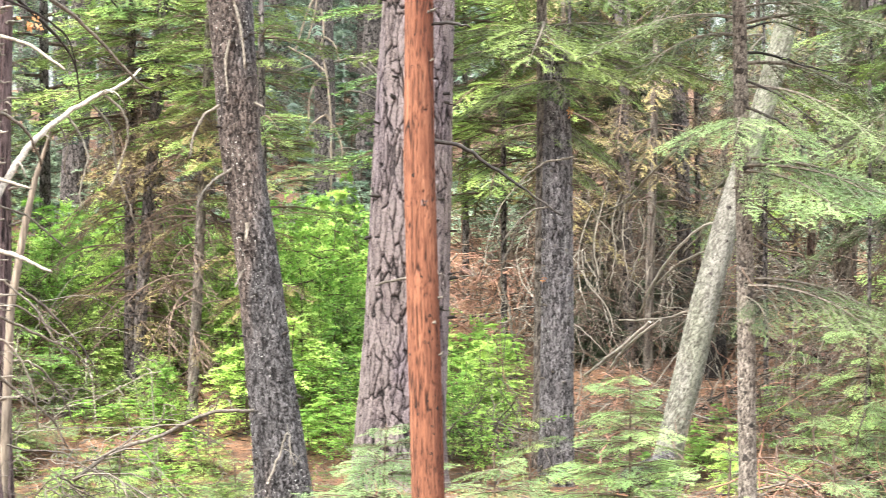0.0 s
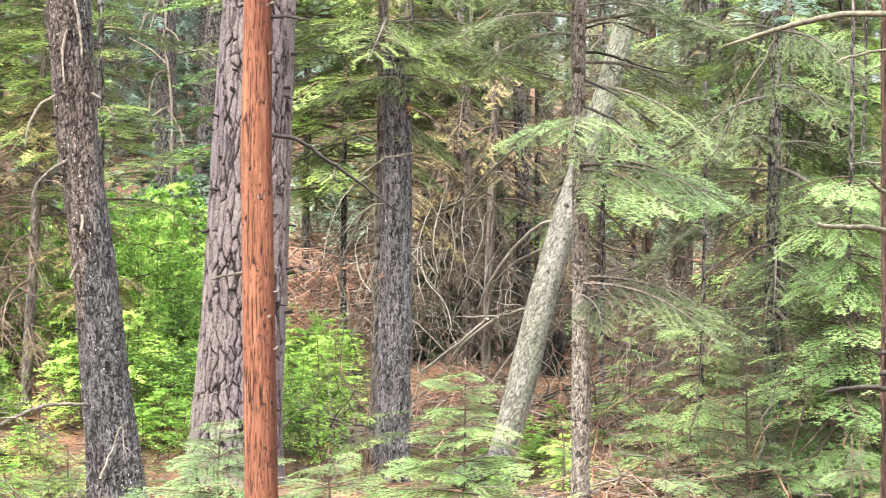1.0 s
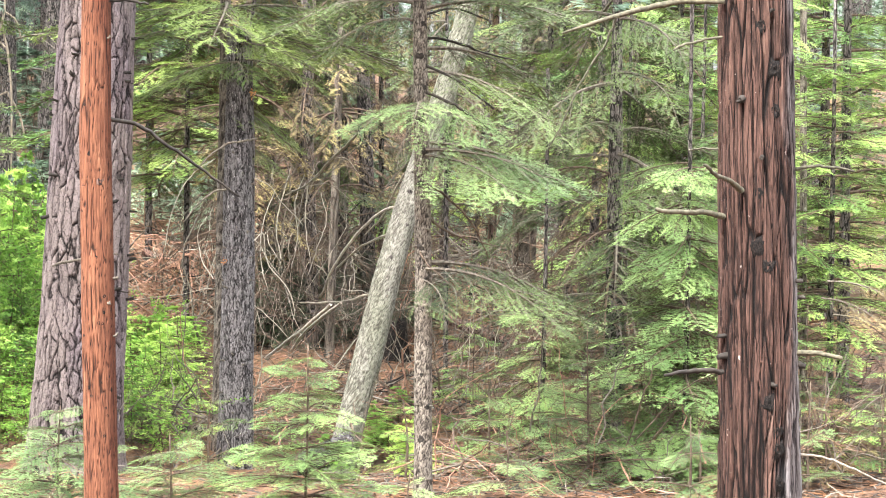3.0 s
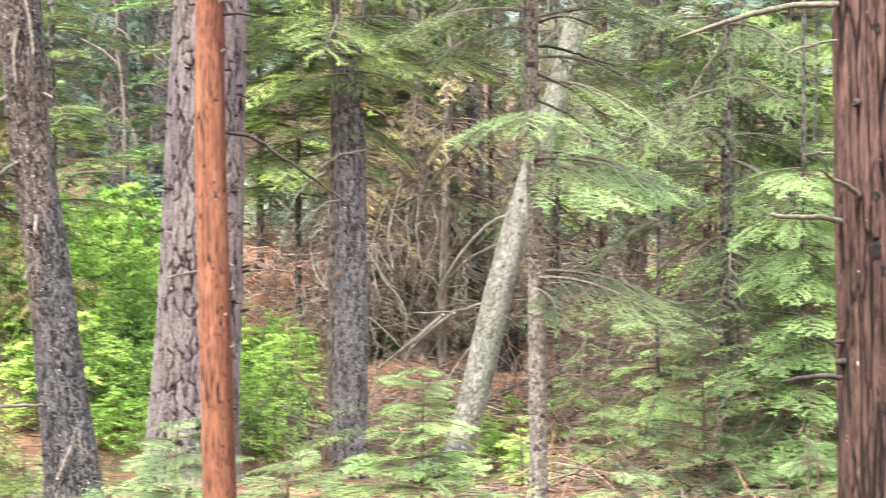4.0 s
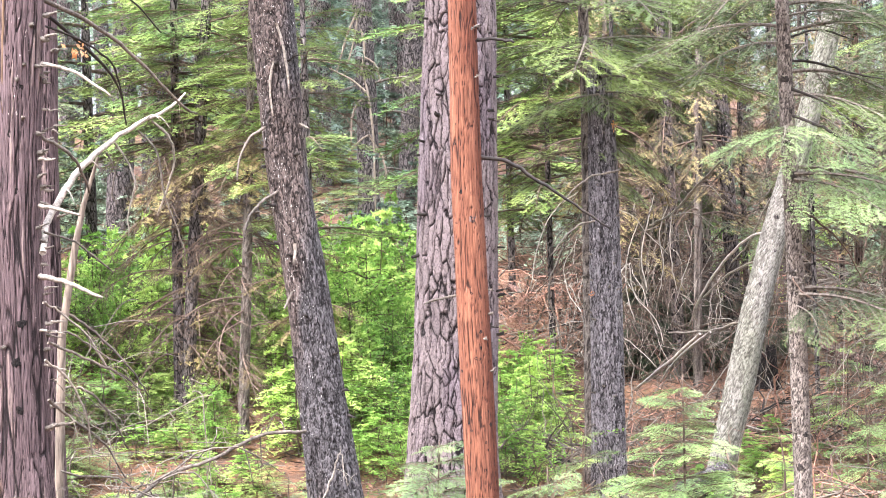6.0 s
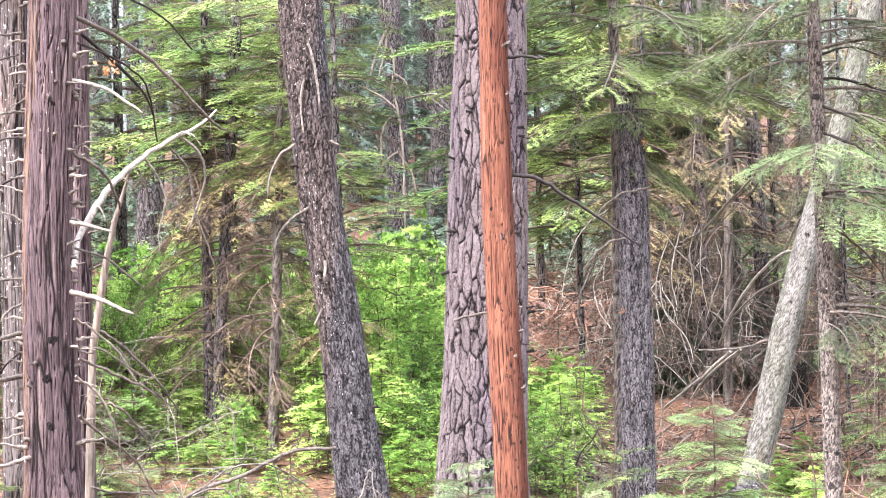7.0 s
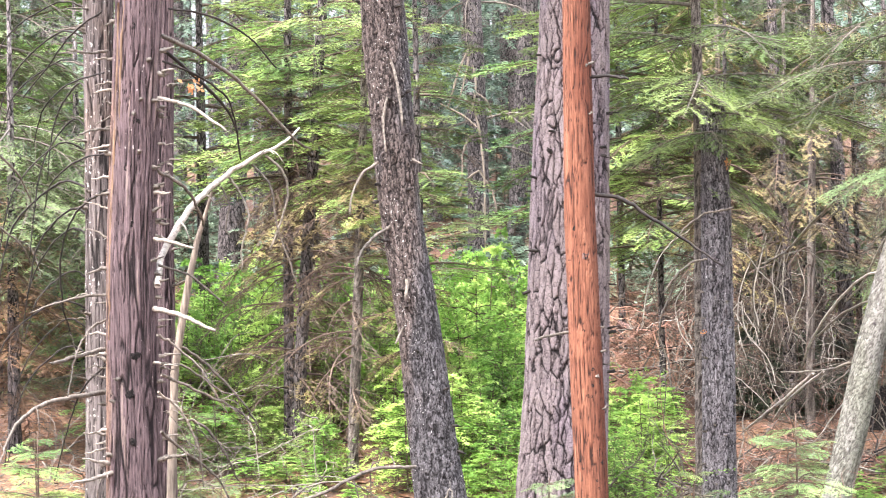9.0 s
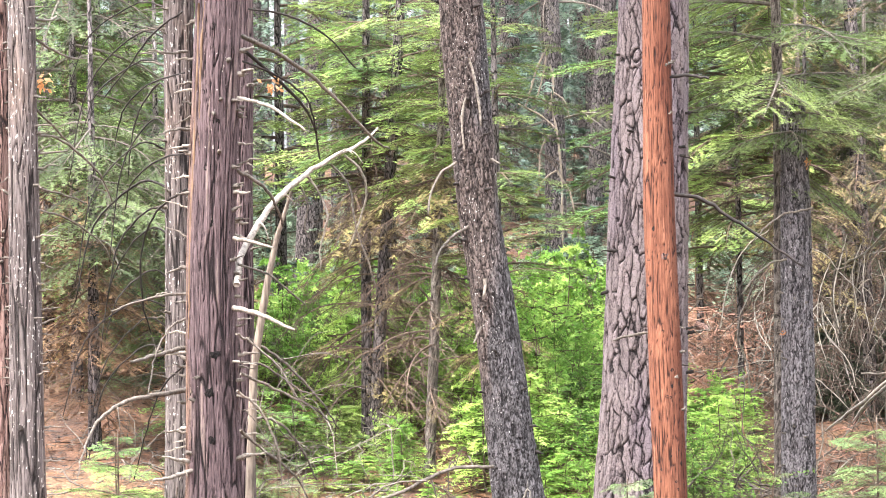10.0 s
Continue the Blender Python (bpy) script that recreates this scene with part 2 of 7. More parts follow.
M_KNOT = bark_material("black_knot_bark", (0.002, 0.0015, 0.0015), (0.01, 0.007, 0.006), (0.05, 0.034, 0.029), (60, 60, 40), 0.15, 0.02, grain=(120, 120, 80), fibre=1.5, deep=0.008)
# patch and side paint the pole's right half darker, as if lit from the left
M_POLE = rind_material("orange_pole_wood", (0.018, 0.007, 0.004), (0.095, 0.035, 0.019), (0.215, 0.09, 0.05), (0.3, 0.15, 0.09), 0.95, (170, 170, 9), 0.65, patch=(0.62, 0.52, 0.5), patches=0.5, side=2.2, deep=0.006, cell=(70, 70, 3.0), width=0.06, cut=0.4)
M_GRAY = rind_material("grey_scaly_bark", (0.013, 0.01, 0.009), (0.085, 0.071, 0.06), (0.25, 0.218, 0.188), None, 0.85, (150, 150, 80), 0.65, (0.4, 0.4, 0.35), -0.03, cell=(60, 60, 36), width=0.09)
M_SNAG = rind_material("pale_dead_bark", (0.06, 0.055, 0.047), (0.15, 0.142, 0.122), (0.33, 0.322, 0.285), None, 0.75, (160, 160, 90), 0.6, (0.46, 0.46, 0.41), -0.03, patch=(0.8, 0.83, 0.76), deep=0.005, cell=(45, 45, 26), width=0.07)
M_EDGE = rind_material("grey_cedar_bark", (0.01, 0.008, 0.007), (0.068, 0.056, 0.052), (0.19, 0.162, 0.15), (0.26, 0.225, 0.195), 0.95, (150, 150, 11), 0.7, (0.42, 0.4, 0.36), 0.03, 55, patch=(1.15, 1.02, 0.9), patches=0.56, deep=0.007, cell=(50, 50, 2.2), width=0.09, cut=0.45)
M_FARBARK = bark_material("distant_bark", (0.01, 0.009, 0.008), (0.055, 0.046, 0.044), (0.17, 0.148, 0.143), (30, 30, 9), 0.12, 0.03, (0.35, 0.35, 0.32), 0.0, grain=(45, 45, 14), fibre=1.3)
M_REDFAR = bark_material("distant_red_bark", (0.012, 0.008, 0.007), (0.1, 0.056, 0.046), (0.21, 0.14, 0.118), (26, 26, 2), 0.08, 0.02, grain=(90, 90, 8))
M_TWIG = wood_material("grey_twig_wood", (0.04, 0.035, 0.029), (0.2, 0.178, 0.15), scale=(60, 60, 60))
M_OLIVEWOOD = wood_material("grey_olive_wood", (0.03, 0.03, 0.022), (0.13, 0.122, 0.09), scale=(60, 60, 60))
M_BLEACH = wood_material("bleached_wood", (0.1, 0.088, 0.074), (0.36, 0.33, 0.28), scale=(55, 55, 55))
M_WHITE = wood_material("white_weathered_wood", (0.2, 0.185, 0.16), (0.56, 0.525, 0.46), scale=(55, 55, 55))
M_BONE = wood_material("tan_bleached_wood", (0.08, 0.064, 0.052), (0.3, 0.255, 0.205), scale=(70, 70, 8))
M_BLACK = wood_material("dark_twig_wood", (0.01, 0.009, 0.008), (0.045, 0.038, 0.034))
M_BROWN = wood_material("brown_twig_wood", (0.03, 0.021, 0.016), (0.17, 0.125, 0.097))
M_RUST = wood_material("rust_slash_wood", (0.13, 0.065, 0.046), (0.48, 0.29, 0.22))
M_NEEDLE = leaf_material("fir_needles", (0.014, 0.04, 0.0107), (0.098, 0.19, 0.0459), (0.26, 0.385, 0.0984))
M_NEEDLE_GREY = leaf_material("grey_green_fir_needles", (0.008, 0.015, 0.006), (0.043, 0.067, 0.022), (0.105, 0.145, 0.052))
# shade of the hollow put into the needle colour of the saplings there
M_SHADE = leaf_material("shaded_fir_needles", (0.006, 0.013, 0.007), (0.022, 0.04, 0.018), (0.05, 0.075, 0.034))
M_PALESAP = leaf_material("pale_sapling_needles", (0.028, 0.06, 0.018), (0.13, 0.215, 0.07), (0.25, 0.37, 0.13))
M_YELLOW = leaf_material("yellow_green_fir_needles", (0.016, 0.036, 0.00902), (0.095, 0.155, 0.0377), (0.22, 0.3, 0.0779))
M_OLIVE = leaf_material("olive_fir_needles", (0.014, 0.03, 0.009), (0.082, 0.13, 0.034), (0.175, 0.238, 0.066))
M_BLUE = leaf_material("blue_green_fir_needles", (0.019, 0.04, 0.016), (0.08, 0.132, 0.048), (0.175, 0.252, 0.098))
# blue-grey haze of distance mixed into the needle colour
M_FARLEAF = leaf_material("haze_tinted_needles", (0.02, 0.042, 0.03), (0.09, 0.14, 0.095), (0.225, 0.3, 0.2), scale=1.0)
M_DRY = leaf_material("dry_brown_needles", (0.04, 0.03, 0.0148), (0.14, 0.108, 0.0492), (0.23, 0.19, 0.0779))
M_DRY_RED = leaf_material("dead_reddish_needles", (0.04, 0.022, 0.0123), (0.13, 0.075, 0.041), (0.25, 0.16, 0.082))
M_RUSTLEAF = leaf_material("dead_orange_needles", (0.05, 0.024, 0.014), (0.22, 0.11, 0.062), (0.38, 0.24, 0.15))
M_TAN = wood_material("tan_peeled_bark", (0.09, 0.055, 0.035), (0.27, 0.185, 0.12), scale=(120, 120, 8))
M_SHRUB = leaf_material("bright_young_needles", (0.03, 0.085, 0.014), (0.178, 0.335, 0.056), (0.38, 0.54, 0.13), 0.42, 1.8)
M_LITTER = leaf_material("needle_litter_strands", (0.11, 0.047, 0.022), (0.23, 0.112, 0.05), (0.38, 0.225, 0.12), 0.0)

M_GROUND, n, l, p = nodes_of("pine_needle_floor")
co = n.new("ShaderNodeTexCoord").outputs["Object"]
a = texture(n, l, co, 1.1, 6)
b = texture(n, l, co, 55.0, 4)
r = ramp(n, [(0.3, (0.026, 0.016, 0.011)), (0.5, (0.125, 0.062, 0.032)), (0.72, (0.24, 0.145, 0.08))])
l.new(a.outputs[0], r.inputs[0])
c3 = texture(n, l, co, 14.0, 5)
r2 = ramp(n, [(0.32, (0.2, 0.17, 0.16)), (0.5, (0.8, 0.76, 0.72)), (0.68, (1.6, 1.6, 1.6))])
l.new(mix(n, l, 0.5, b.outputs[0], c3.outputs[0]), r2.inputs[0])
l.new(mix(n, l, 1.0, r.outputs[0], r2.outputs[0], "MULTIPLY"), p.inputs["Base Color"])
p.inputs["Roughness"].default_value = 0.95
bp = n.new("ShaderNodeBump")
bp.inputs["Strength"].default_value, bp.inputs["Distance"].default_value = 1.0, 0.035
l.new(b.outputs[0], bp.inputs["Height"])
l.new(bp.outputs[0], p.inputs["Normal"])

# ---- noise on arrays ----


def hash3(i, j, k, s=0):
    n = (i * 374761393 + j * 668265263 + k * 1440662683 + s * 974634777) & 0xFFFFFFFF
    n = ((n ^ (n >> 13)) * 1274126177) & 0xFFFFFFFF
    n = ((n ^ (n >> 15)) * 668265263) & 0xFFFFFFFF
    return ((n ^ (n >> 16)) & 0xFFFF) / 65535.0


def vnoise(p, s=0):
    i = np.floor(p).astype(np.int64)
    f = p - i
    f = f * f * (3 - 2 * f)
    out = 0
    for a in (0, 1):
        for b in (0, 1):
            for c in (0, 1):
                w = np.abs(1 - a - f[:, 0]) * np.abs(1 - b - f[:, 1]) * np.abs(1 - c - f[:, 2])
                out = out + w * hash3(i[:, 0] + a, i[:, 1] + b, i[:, 2] + c, s)
    return out


def fbm(p, s=0, octaves=3):
    return sum(vnoise(p * 2.0**k, s + k) * 0.5**k for k in range(octaves)) / (2 - 0.5 ** (octaves - 1))


def cells(p, s=0):
    """Distance between the nearest and the second nearest cell seed, and the nearest cell's own number."""
    i = np.floor(p).astype(np.int64)
    f1, f2, who = np.full(len(p), 9.0), np.full(len(p), 9.0), np.zeros(len(p))
    for a in (-1, 0, 1):
        for b in (-1, 0, 1):
            for c in (-1, 0, 1):
                q = i + (a, b, c)
                at = q + np.stack([hash3(*q.T, s), hash3(*q.T, s + 1), hash3(*q.T, s + 2)], 1)
                d = np.sqrt(((at - p) ** 2).sum(1))
                near = d < f1
                f2 = np.where(near, f1, np.minimum(f2, d))
                who = np.where(near, hash3(*q.T, s + 3), who)
                f1 = np.where(near, d, f1)
    return f2 - f1, who


def smooth(a, b, x):
    t = np.clip((x - a) / (b - a), 0, 1)
    return t * t * (3 - 2 * t)


def relief_plates(p, s, wide, tall, deep):
    """Upright flaky plates parted by narrow winding fissures."""
    w = p + wide * 0.9 * (np.stack([fbm(p / wide * 0.9, s + 11), fbm(p / wide * 0.9, s + 12), fbm(p / wide * 0.9, s + 13)], 1) - 0.5) * (1.0, 1.0, 2.0)
    gap, who = cells(w / (wide, wide, tall), s)
    edge = 0.06 + 0.12 * vnoise(p / (wide, wide, tall) * 0.9, s + 21)
    plate = smooth(0.0, 1.0, gap / edge)
    flake = fbm(p / (wide * 0.3, wide * 0.3, wide * 0.6), s + 5)
    h = plate * (0.6 + 0.25 * who) + 0.35 * (flake - 0.5) * (0.4 + 0.6 * plate)
    return deep * (h - 0.6), np.clip(h, 0, 1)


def relief_furrows(p, s, wide, tall, deep):
    """Short upright ridges, interlaced."""
    w = p + wide * 1.5 * (np.stack([vnoise(p / wide * 0.4, s + 1), vnoise(p / wide * 0.4, s + 2), 0 * p[:, 0]], 1) - 0.5)
    n = fbm(w / (wide, wide, tall), s, 3)
    m = fbm(w / (wide * 0.6, wide * 0.6, tall * 0.5), s + 9, 2)
    line = smooth(0.0, 0.11, np.abs(n - 0.5)) * (0.6 + 0.4 * smooth(0.0, 0.1, np.abs(m - 0.5)))
    h = 0.72 * line + 0.45 * (fbm(p / (wide * 0.4, wide * 0.4, tall * 0.3), s + 5) - 0.4)
    return deep * (h - 0.55), np.clip(h, 0, 1)


def warped(p, s, wide, amount):
    q = p / wide
    return p + wide * amount * (np.stack([fbm(q * 0.8, s + 11), fbm(q * 0.8, s + 12), fbm(q * 0.8, s + 13)], 1) - 0.5) * (1.0, 1.0, 2.2)


def relief_pine(p, s, wide=0.054, tall=0.25, deep=0.018):
    """Thick flat upright plates parted by winding fissures."""
    w = warped(p, s, wide, 0.6)
    gap, who = cells(w / (wide, wide, tall), s)
    plate = smooth(0, 1, gap / (0.03 + 0.2 * vnoise(p / (wide * 1.5, wide * 1.5, tall * 0.7), s + 21) ** 1.4))
    long = smooth(-0.015, 0.035, np.abs(fbm(w / (wide * 1.1, wide * 1.1, wide * 7), s + 31, 2) - 0.5))
    g2, who2 = cells(w / (wide * 0.4, wide * 0.4, wide * 0.8), s + 51)
    h = plate * long * (0.6 + 0.2 * who + 0.16 * who2)
    return deep * (h - 0.6), h, 0.5 * who + 0.5 * who2


def relief_scaly(p, s, wide, tall, deep):
    """Short upright scales, interlaced, with longer cracks winding between them."""
    w = warped(p, s, wide, 1.0)
    gap, who = cells(w / (wide, wide, tall), s)
    plate = smooth(0, 1, gap / (0.05 + 0.22 * vnoise(p / (wide * 2, wide * 2, tall), s + 21)))
    crack = smooth(-0.02, 0.05, np.abs(fbm(w / (wide * 1.1, wide * 1.1, tall * 2.6), s + 31, 2) - 0.5))
    h = (0.25 + 0.75 * plate) * crack * (0.62 + 0.3 * who)
    return deep * (h - 0.55), h, who


def relief_shreds(p, s, wide, tall, deep, torn=0.4):
    """Long shredding strips with upright cracks between them."""
    q = p + wide * 1.2 * (np.stack([fbm(p * (5, 5, 2.6), s + 7), fbm(p * (5, 5, 2.6), s + 8), 0 * p[:, 0]], 1) - 0.5)
    gap, who = cells(q / (wide, wide, tall), s)
    plate = smooth(0, 1, gap / (0.03 + torn * vnoise(q / (wide * 1.6, wide * 1.6, tall * 0.35), s + 21) ** 2))
    g2, who2 = cells(q / (wide * 0.4, wide * 0.4, tall * 0.35), s + 51)
    line = smooth(0, 0.14, g2)
    h = (0.06 + 0.94 * plate) * (0.5 + 0.24 * who + 0.18 * who2) * (0.8 + 0.2 * line)
    return deep * (h - 0.5), h, 0.5 * who + 0.5 * who2


# ---- mesh builders ----


def ground_z(x, y):
    x, y = np.asarray(x, float), np.asarray(y, float)
    z = np.interp(y, [-400, -60, 0, 9, 12, 13.7, 15, 17, 20, 23, 26, 30, 40, 60, 120, 400], [-6, -1, 0, -0.01, -0.1, -0.25, -0.06, 0.2, 0.44, 0.72, 1.25, 2.0, 3.4, 5.2, 9, 24])
    z = z + 0.35 * smooth(-2.6, -4.6, x) * smooth(11, 15, y) * smooth(30, 20, y)
    z = z - 0.45 * smooth(2.5, 7.0, x) * smooth(20, 28, y) * smooth(60, 30, y)
    q = np.stack([np.ravel(x), np.ravel(y), 0 * np.ravel(x)], 1)
    bump = (fbm(q * 0.6, 3) - 0.5) * 0.22 + (fbm(q * 2.7, 5) - 0.5) * 0.07
    return z + bump.reshape(z.shape) * smooth(3, 8, np.abs(y))


def mesh_of(name, verts, faces, mats, smooth_shade=True, mat_index=None, relief=None, tone=None):
    """A mesh from arrays; faces is one array of quads or triangles, or a list of two."""
    me = bpy.data.meshes.new(name)
    groups = faces if isinstance(faces, list) else [faces]
    groups = [np.asarray(g, np.int32) for g in groups if len(g)]
    loops = np.concatenate([g.ravel() for g in groups])
    sizes = np.concatenate([np.full(len(g), g.shape[1], np.int32) for g in groups])
    me.vertices.add(len(verts))
    me.vertices.foreach_set("co", np.asarray(verts, np.float32).ravel())
    me.loops.add(len(loops))
    me.loops.foreach_set("vertex_index", loops)
    me.polygons.add(len(sizes))
    me.polygons.foreach_set("loop_start", np.r_[0, np.cumsum(sizes)[:-1]].astype(np.int32))
    for m in mats if isinstance(mats, (list, tuple)) else [mats]:
        me.materials.append(m)
    if mat_index is not None:
        me.polygons.foreach_set("material_index", np.asarray(mat_index, np.int32))
    me.polygons.foreach_set("use_smooth", np.full(len(sizes), smooth_shade))
    if relief is not None:
        me.attributes.new("relief", "FLOAT", "POINT").data.foreach_set("value", np.asarray(relief, np.float32))
    if tone is not None:
        me.attributes.new("tone", "FLOAT", "POINT").data.foreach_set("value", np.asarray(tone, np.float32))
    me.update(calc_edges=True)
    me.validate()
    return me


def thing(name, x, y, z, label, category, group="", kind=""):
    return tagged_at(new(name), x, y, z, label, category, group, kind)


def tagged_at(ob, x, y, z, label, category, group="", kind=""):
    ob.location = (x, y, z)
    return tagged(ob, label, category, group, kind)


def part(name, me, parent, label="", m=None):
    ob = new(name, me)
    ob.parent = parent
    if m is not None:
        ob.matrix_basis = m
    if label:
        tagged(ob, label)
    return ob


def catmull(pts, n):
    """n points along a smooth curve through pts; each point may carry a radius."""
    p = np.asarray(pts, float)
    if len(p) == 2:
        return p[0] + np.linspace(0, 1, n)[:, None] * (p[1] - p[0])
    q = np.vstack([2 * p[0] - p[1], p, 2 * p[-1] - p[-2]])
    t = np.linspace(0, len(p) - 1 - 1e-9, n)
    i = t.astype(int)
    f = (t - i)[:, None]
    a, b, c, d = q[i], q[i + 1], q[i + 2], q[i + 3]
    return 0.5 * (2 * b + (c - a) * f + (2 * a - 5 * b + 4 * c - d) * f**2 + (3 * b - a - 3 * c + d) * f**3)


def tube(path, sides=6):
    """Verts and quads of a tube along rows of x, y, z, radius, closed at its ends by tapering."""
    p = np.asarray(path, float)
    d = np.gradient(p[:, :3], axis=0)
    d /= np.linalg.norm(d, axis=1, keepdims=True) + 1e-9
    ref = np.array([0.0, 0.0, 1.0]) if abs(d[:, 2]).mean() < 0.8 else np.array([0.0, 1.0, 0.0])
    u = np.cross(d, ref)
    u /= np.linalg.norm(u, axis=1, keepdims=True) + 1e-9
    v = np.cross(d, u)
    a = np.linspace(0, 2 * np.pi, sides, endpoint=False)
    ring = np.cos(a)[None, :, None] * u[:, None] + np.sin(a)[None, :, None] * v[:, None]
    verts = (p[:, None, :3] + p[:, 3][:, None, None] * ring).reshape(-1, 3)
    i, j = np.meshgrid(np.arange(len(p) - 1), np.arange(sides), indexing="ij")
    k = (j + 1) % sides
    quads = np.stack([i * sides + j, i * sides + k, (i + 1) * sides + k, (i + 1) * sides + j], -1).reshape(-1, 4)
    caps = np.array([[e + 0, e + a, e + a + 1] for e in (0, (len(p) - 1) * sides) for a in range(1, sides - 1)])
    return verts, quads, caps


def join(pieces):
    """Joins (verts, faces...) pieces with quads and triangles kept apart."""
    vs, qs, ts, base = [], [], [], 0
    for v, q, t in pieces:
        vs.append(v)
        if len(q):
            qs.append(q + base)
        if len(t):
            ts.append(t + base)
        base += len(v)
    return np.concatenate(vs), (np.concatenate(qs) if qs else np.zeros((0, 4), int)), (np.concatenate(ts) if ts else np.zeros((0, 3), int))


def rough_path(pts, rng, n, wobble):
    c = catmull(pts, n)
    c[1:, :3] += rng.normal(0, wobble, (n - 1, 3))
    return c


def trunk_mesh(name, path, top, seg, step, relief, mat, seed, flare=1.35, fine_top=4.6, base=None):
    """A trunk along rows of x, y, z, radius (top first or last), run down into the ground and up to the height top."""
    p = np.array(sorted(path, key=lambda r: r[2]), float)
    lo, hi = p[0], p[-1]
    down = (p[0] - p[1]) / max(p[1, 2] - p[0, 2], 1e-6)
    gz = float(ground_z(lo[0], lo[1])) - 0.12
    rows = [np.r_[lo[:3] + down[:3] * (lo[2] - gz), lo[3] * flare], *p] if lo[2] > gz + 0.05 else list(p)
    if lo[2] <= gz + 0.05:
        rows[0] = np.r_[lo[:3], lo[3]]
    up = (p[-1] - p[-2]) / (p[-1, 2] - p[-2, 2])
    h = top - hi[2]
    if h > 0.3:
        for k in (0.33, 0.66, 1.0):
            bend = up[:2] * h * k * (1 - 0.4 * k)
            rows.append(np.r_[hi[:2] + bend, hi[2] + h * k, max(hi[3] * (1 - 0.92 * k), 0.012)])
    rows = np.array(rows)
    z0, z1 = rows[0, 2], rows[-1, 2]
    zs = np.r_[np.arange(z0, min(fine_top, z1), step), np.arange(min(fine_top, z1), z1, 0.4), z1]
    c = np.stack([np.interp(zs, rows[:, 2], rows[:, k]) for k in range(4)], 1)
    # ease the kinks
    for _ in range(2):
        c[1:-1, [0, 1, 3]] = 0.25 * c[:-2, [0, 1, 3]] + 0.5 * c[1:-1, [0, 1, 3]] + 0.25 * c[2:, [0, 1, 3]]
    ang = np.linspace(0, 2 * np.pi, seg, endpoint=False)
    A, I = np.meshgrid(ang, np.arange(len(zs)))
    cx, cy, cz, cr = (c[I.ravel(), k] for k in range(4))
    A = A.ravel()
    rad = np.stack([np.cos(A), np.sin(A), 0 * A], 1)
    unit = np.stack([rad[:, 0] * cr, rad[:, 1] * cr, cz], 1)
    fl = 1 + 0.05 * (fbm(unit * (9, 9, 1.1), seed + 40) - 0.5) * 2
    low = smooth(z0 + 0.55, z0, cz)
    fl = fl + low * 0.22 * (np.abs(np.sin(A * 2.5 + seed)) - 0.4)
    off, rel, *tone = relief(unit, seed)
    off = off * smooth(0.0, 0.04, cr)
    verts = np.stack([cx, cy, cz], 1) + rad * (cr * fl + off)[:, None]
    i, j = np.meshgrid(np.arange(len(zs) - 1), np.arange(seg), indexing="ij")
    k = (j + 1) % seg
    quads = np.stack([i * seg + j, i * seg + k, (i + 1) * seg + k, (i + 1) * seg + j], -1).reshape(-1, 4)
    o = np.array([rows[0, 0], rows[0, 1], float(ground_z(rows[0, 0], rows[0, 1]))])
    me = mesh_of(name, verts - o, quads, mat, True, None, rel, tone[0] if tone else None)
    return me, o, rows


# ---- boughs: shared meshes, one metre long along +x ----
def needle_rows(a, b, n, size, width, rng, lean=0.75, flat=0.4):
    """Triangles for needles on both sides of the twigs a to b (arrays of points)."""
    m = len(a)
    t = (np.arange(n) + 0.5) / n
    t = np.clip(t[None] + rng.normal(0, 0.3 / n, (m, n)), 0, 1)
    base = a[:, None] + t[..., None] * (b - a)[:, None]
    d = (b - a) / (np.linalg.norm(b - a, axis=1, keepdims=True) + 1e-9)
    side = np.cross(d, (0, 0, 1.0))
    side /= np.linalg.norm(side, axis=1, keepdims=True) + 1e-9
    out = []
    for s in (-1, 1):
        way = lean * d[:, None] + s * side[:, None] + rng.normal(0, flat, (m, n, 3)) * (0.5, 0.5, 1.0)
        way /= np.linalg.norm(way, axis=2, keepdims=True)
        L = size * rng.uniform(0.7, 1.2, (m, n, 1))
        tip = base + way * L
        w = d[:, None] * width
        out.append(np.stack([base - w, base + w, tip], 2).reshape(-1, 3))
    needle_rows.age = np.tile(np.repeat(t.ravel(), 3), 2)
    return np.concatenate(out)


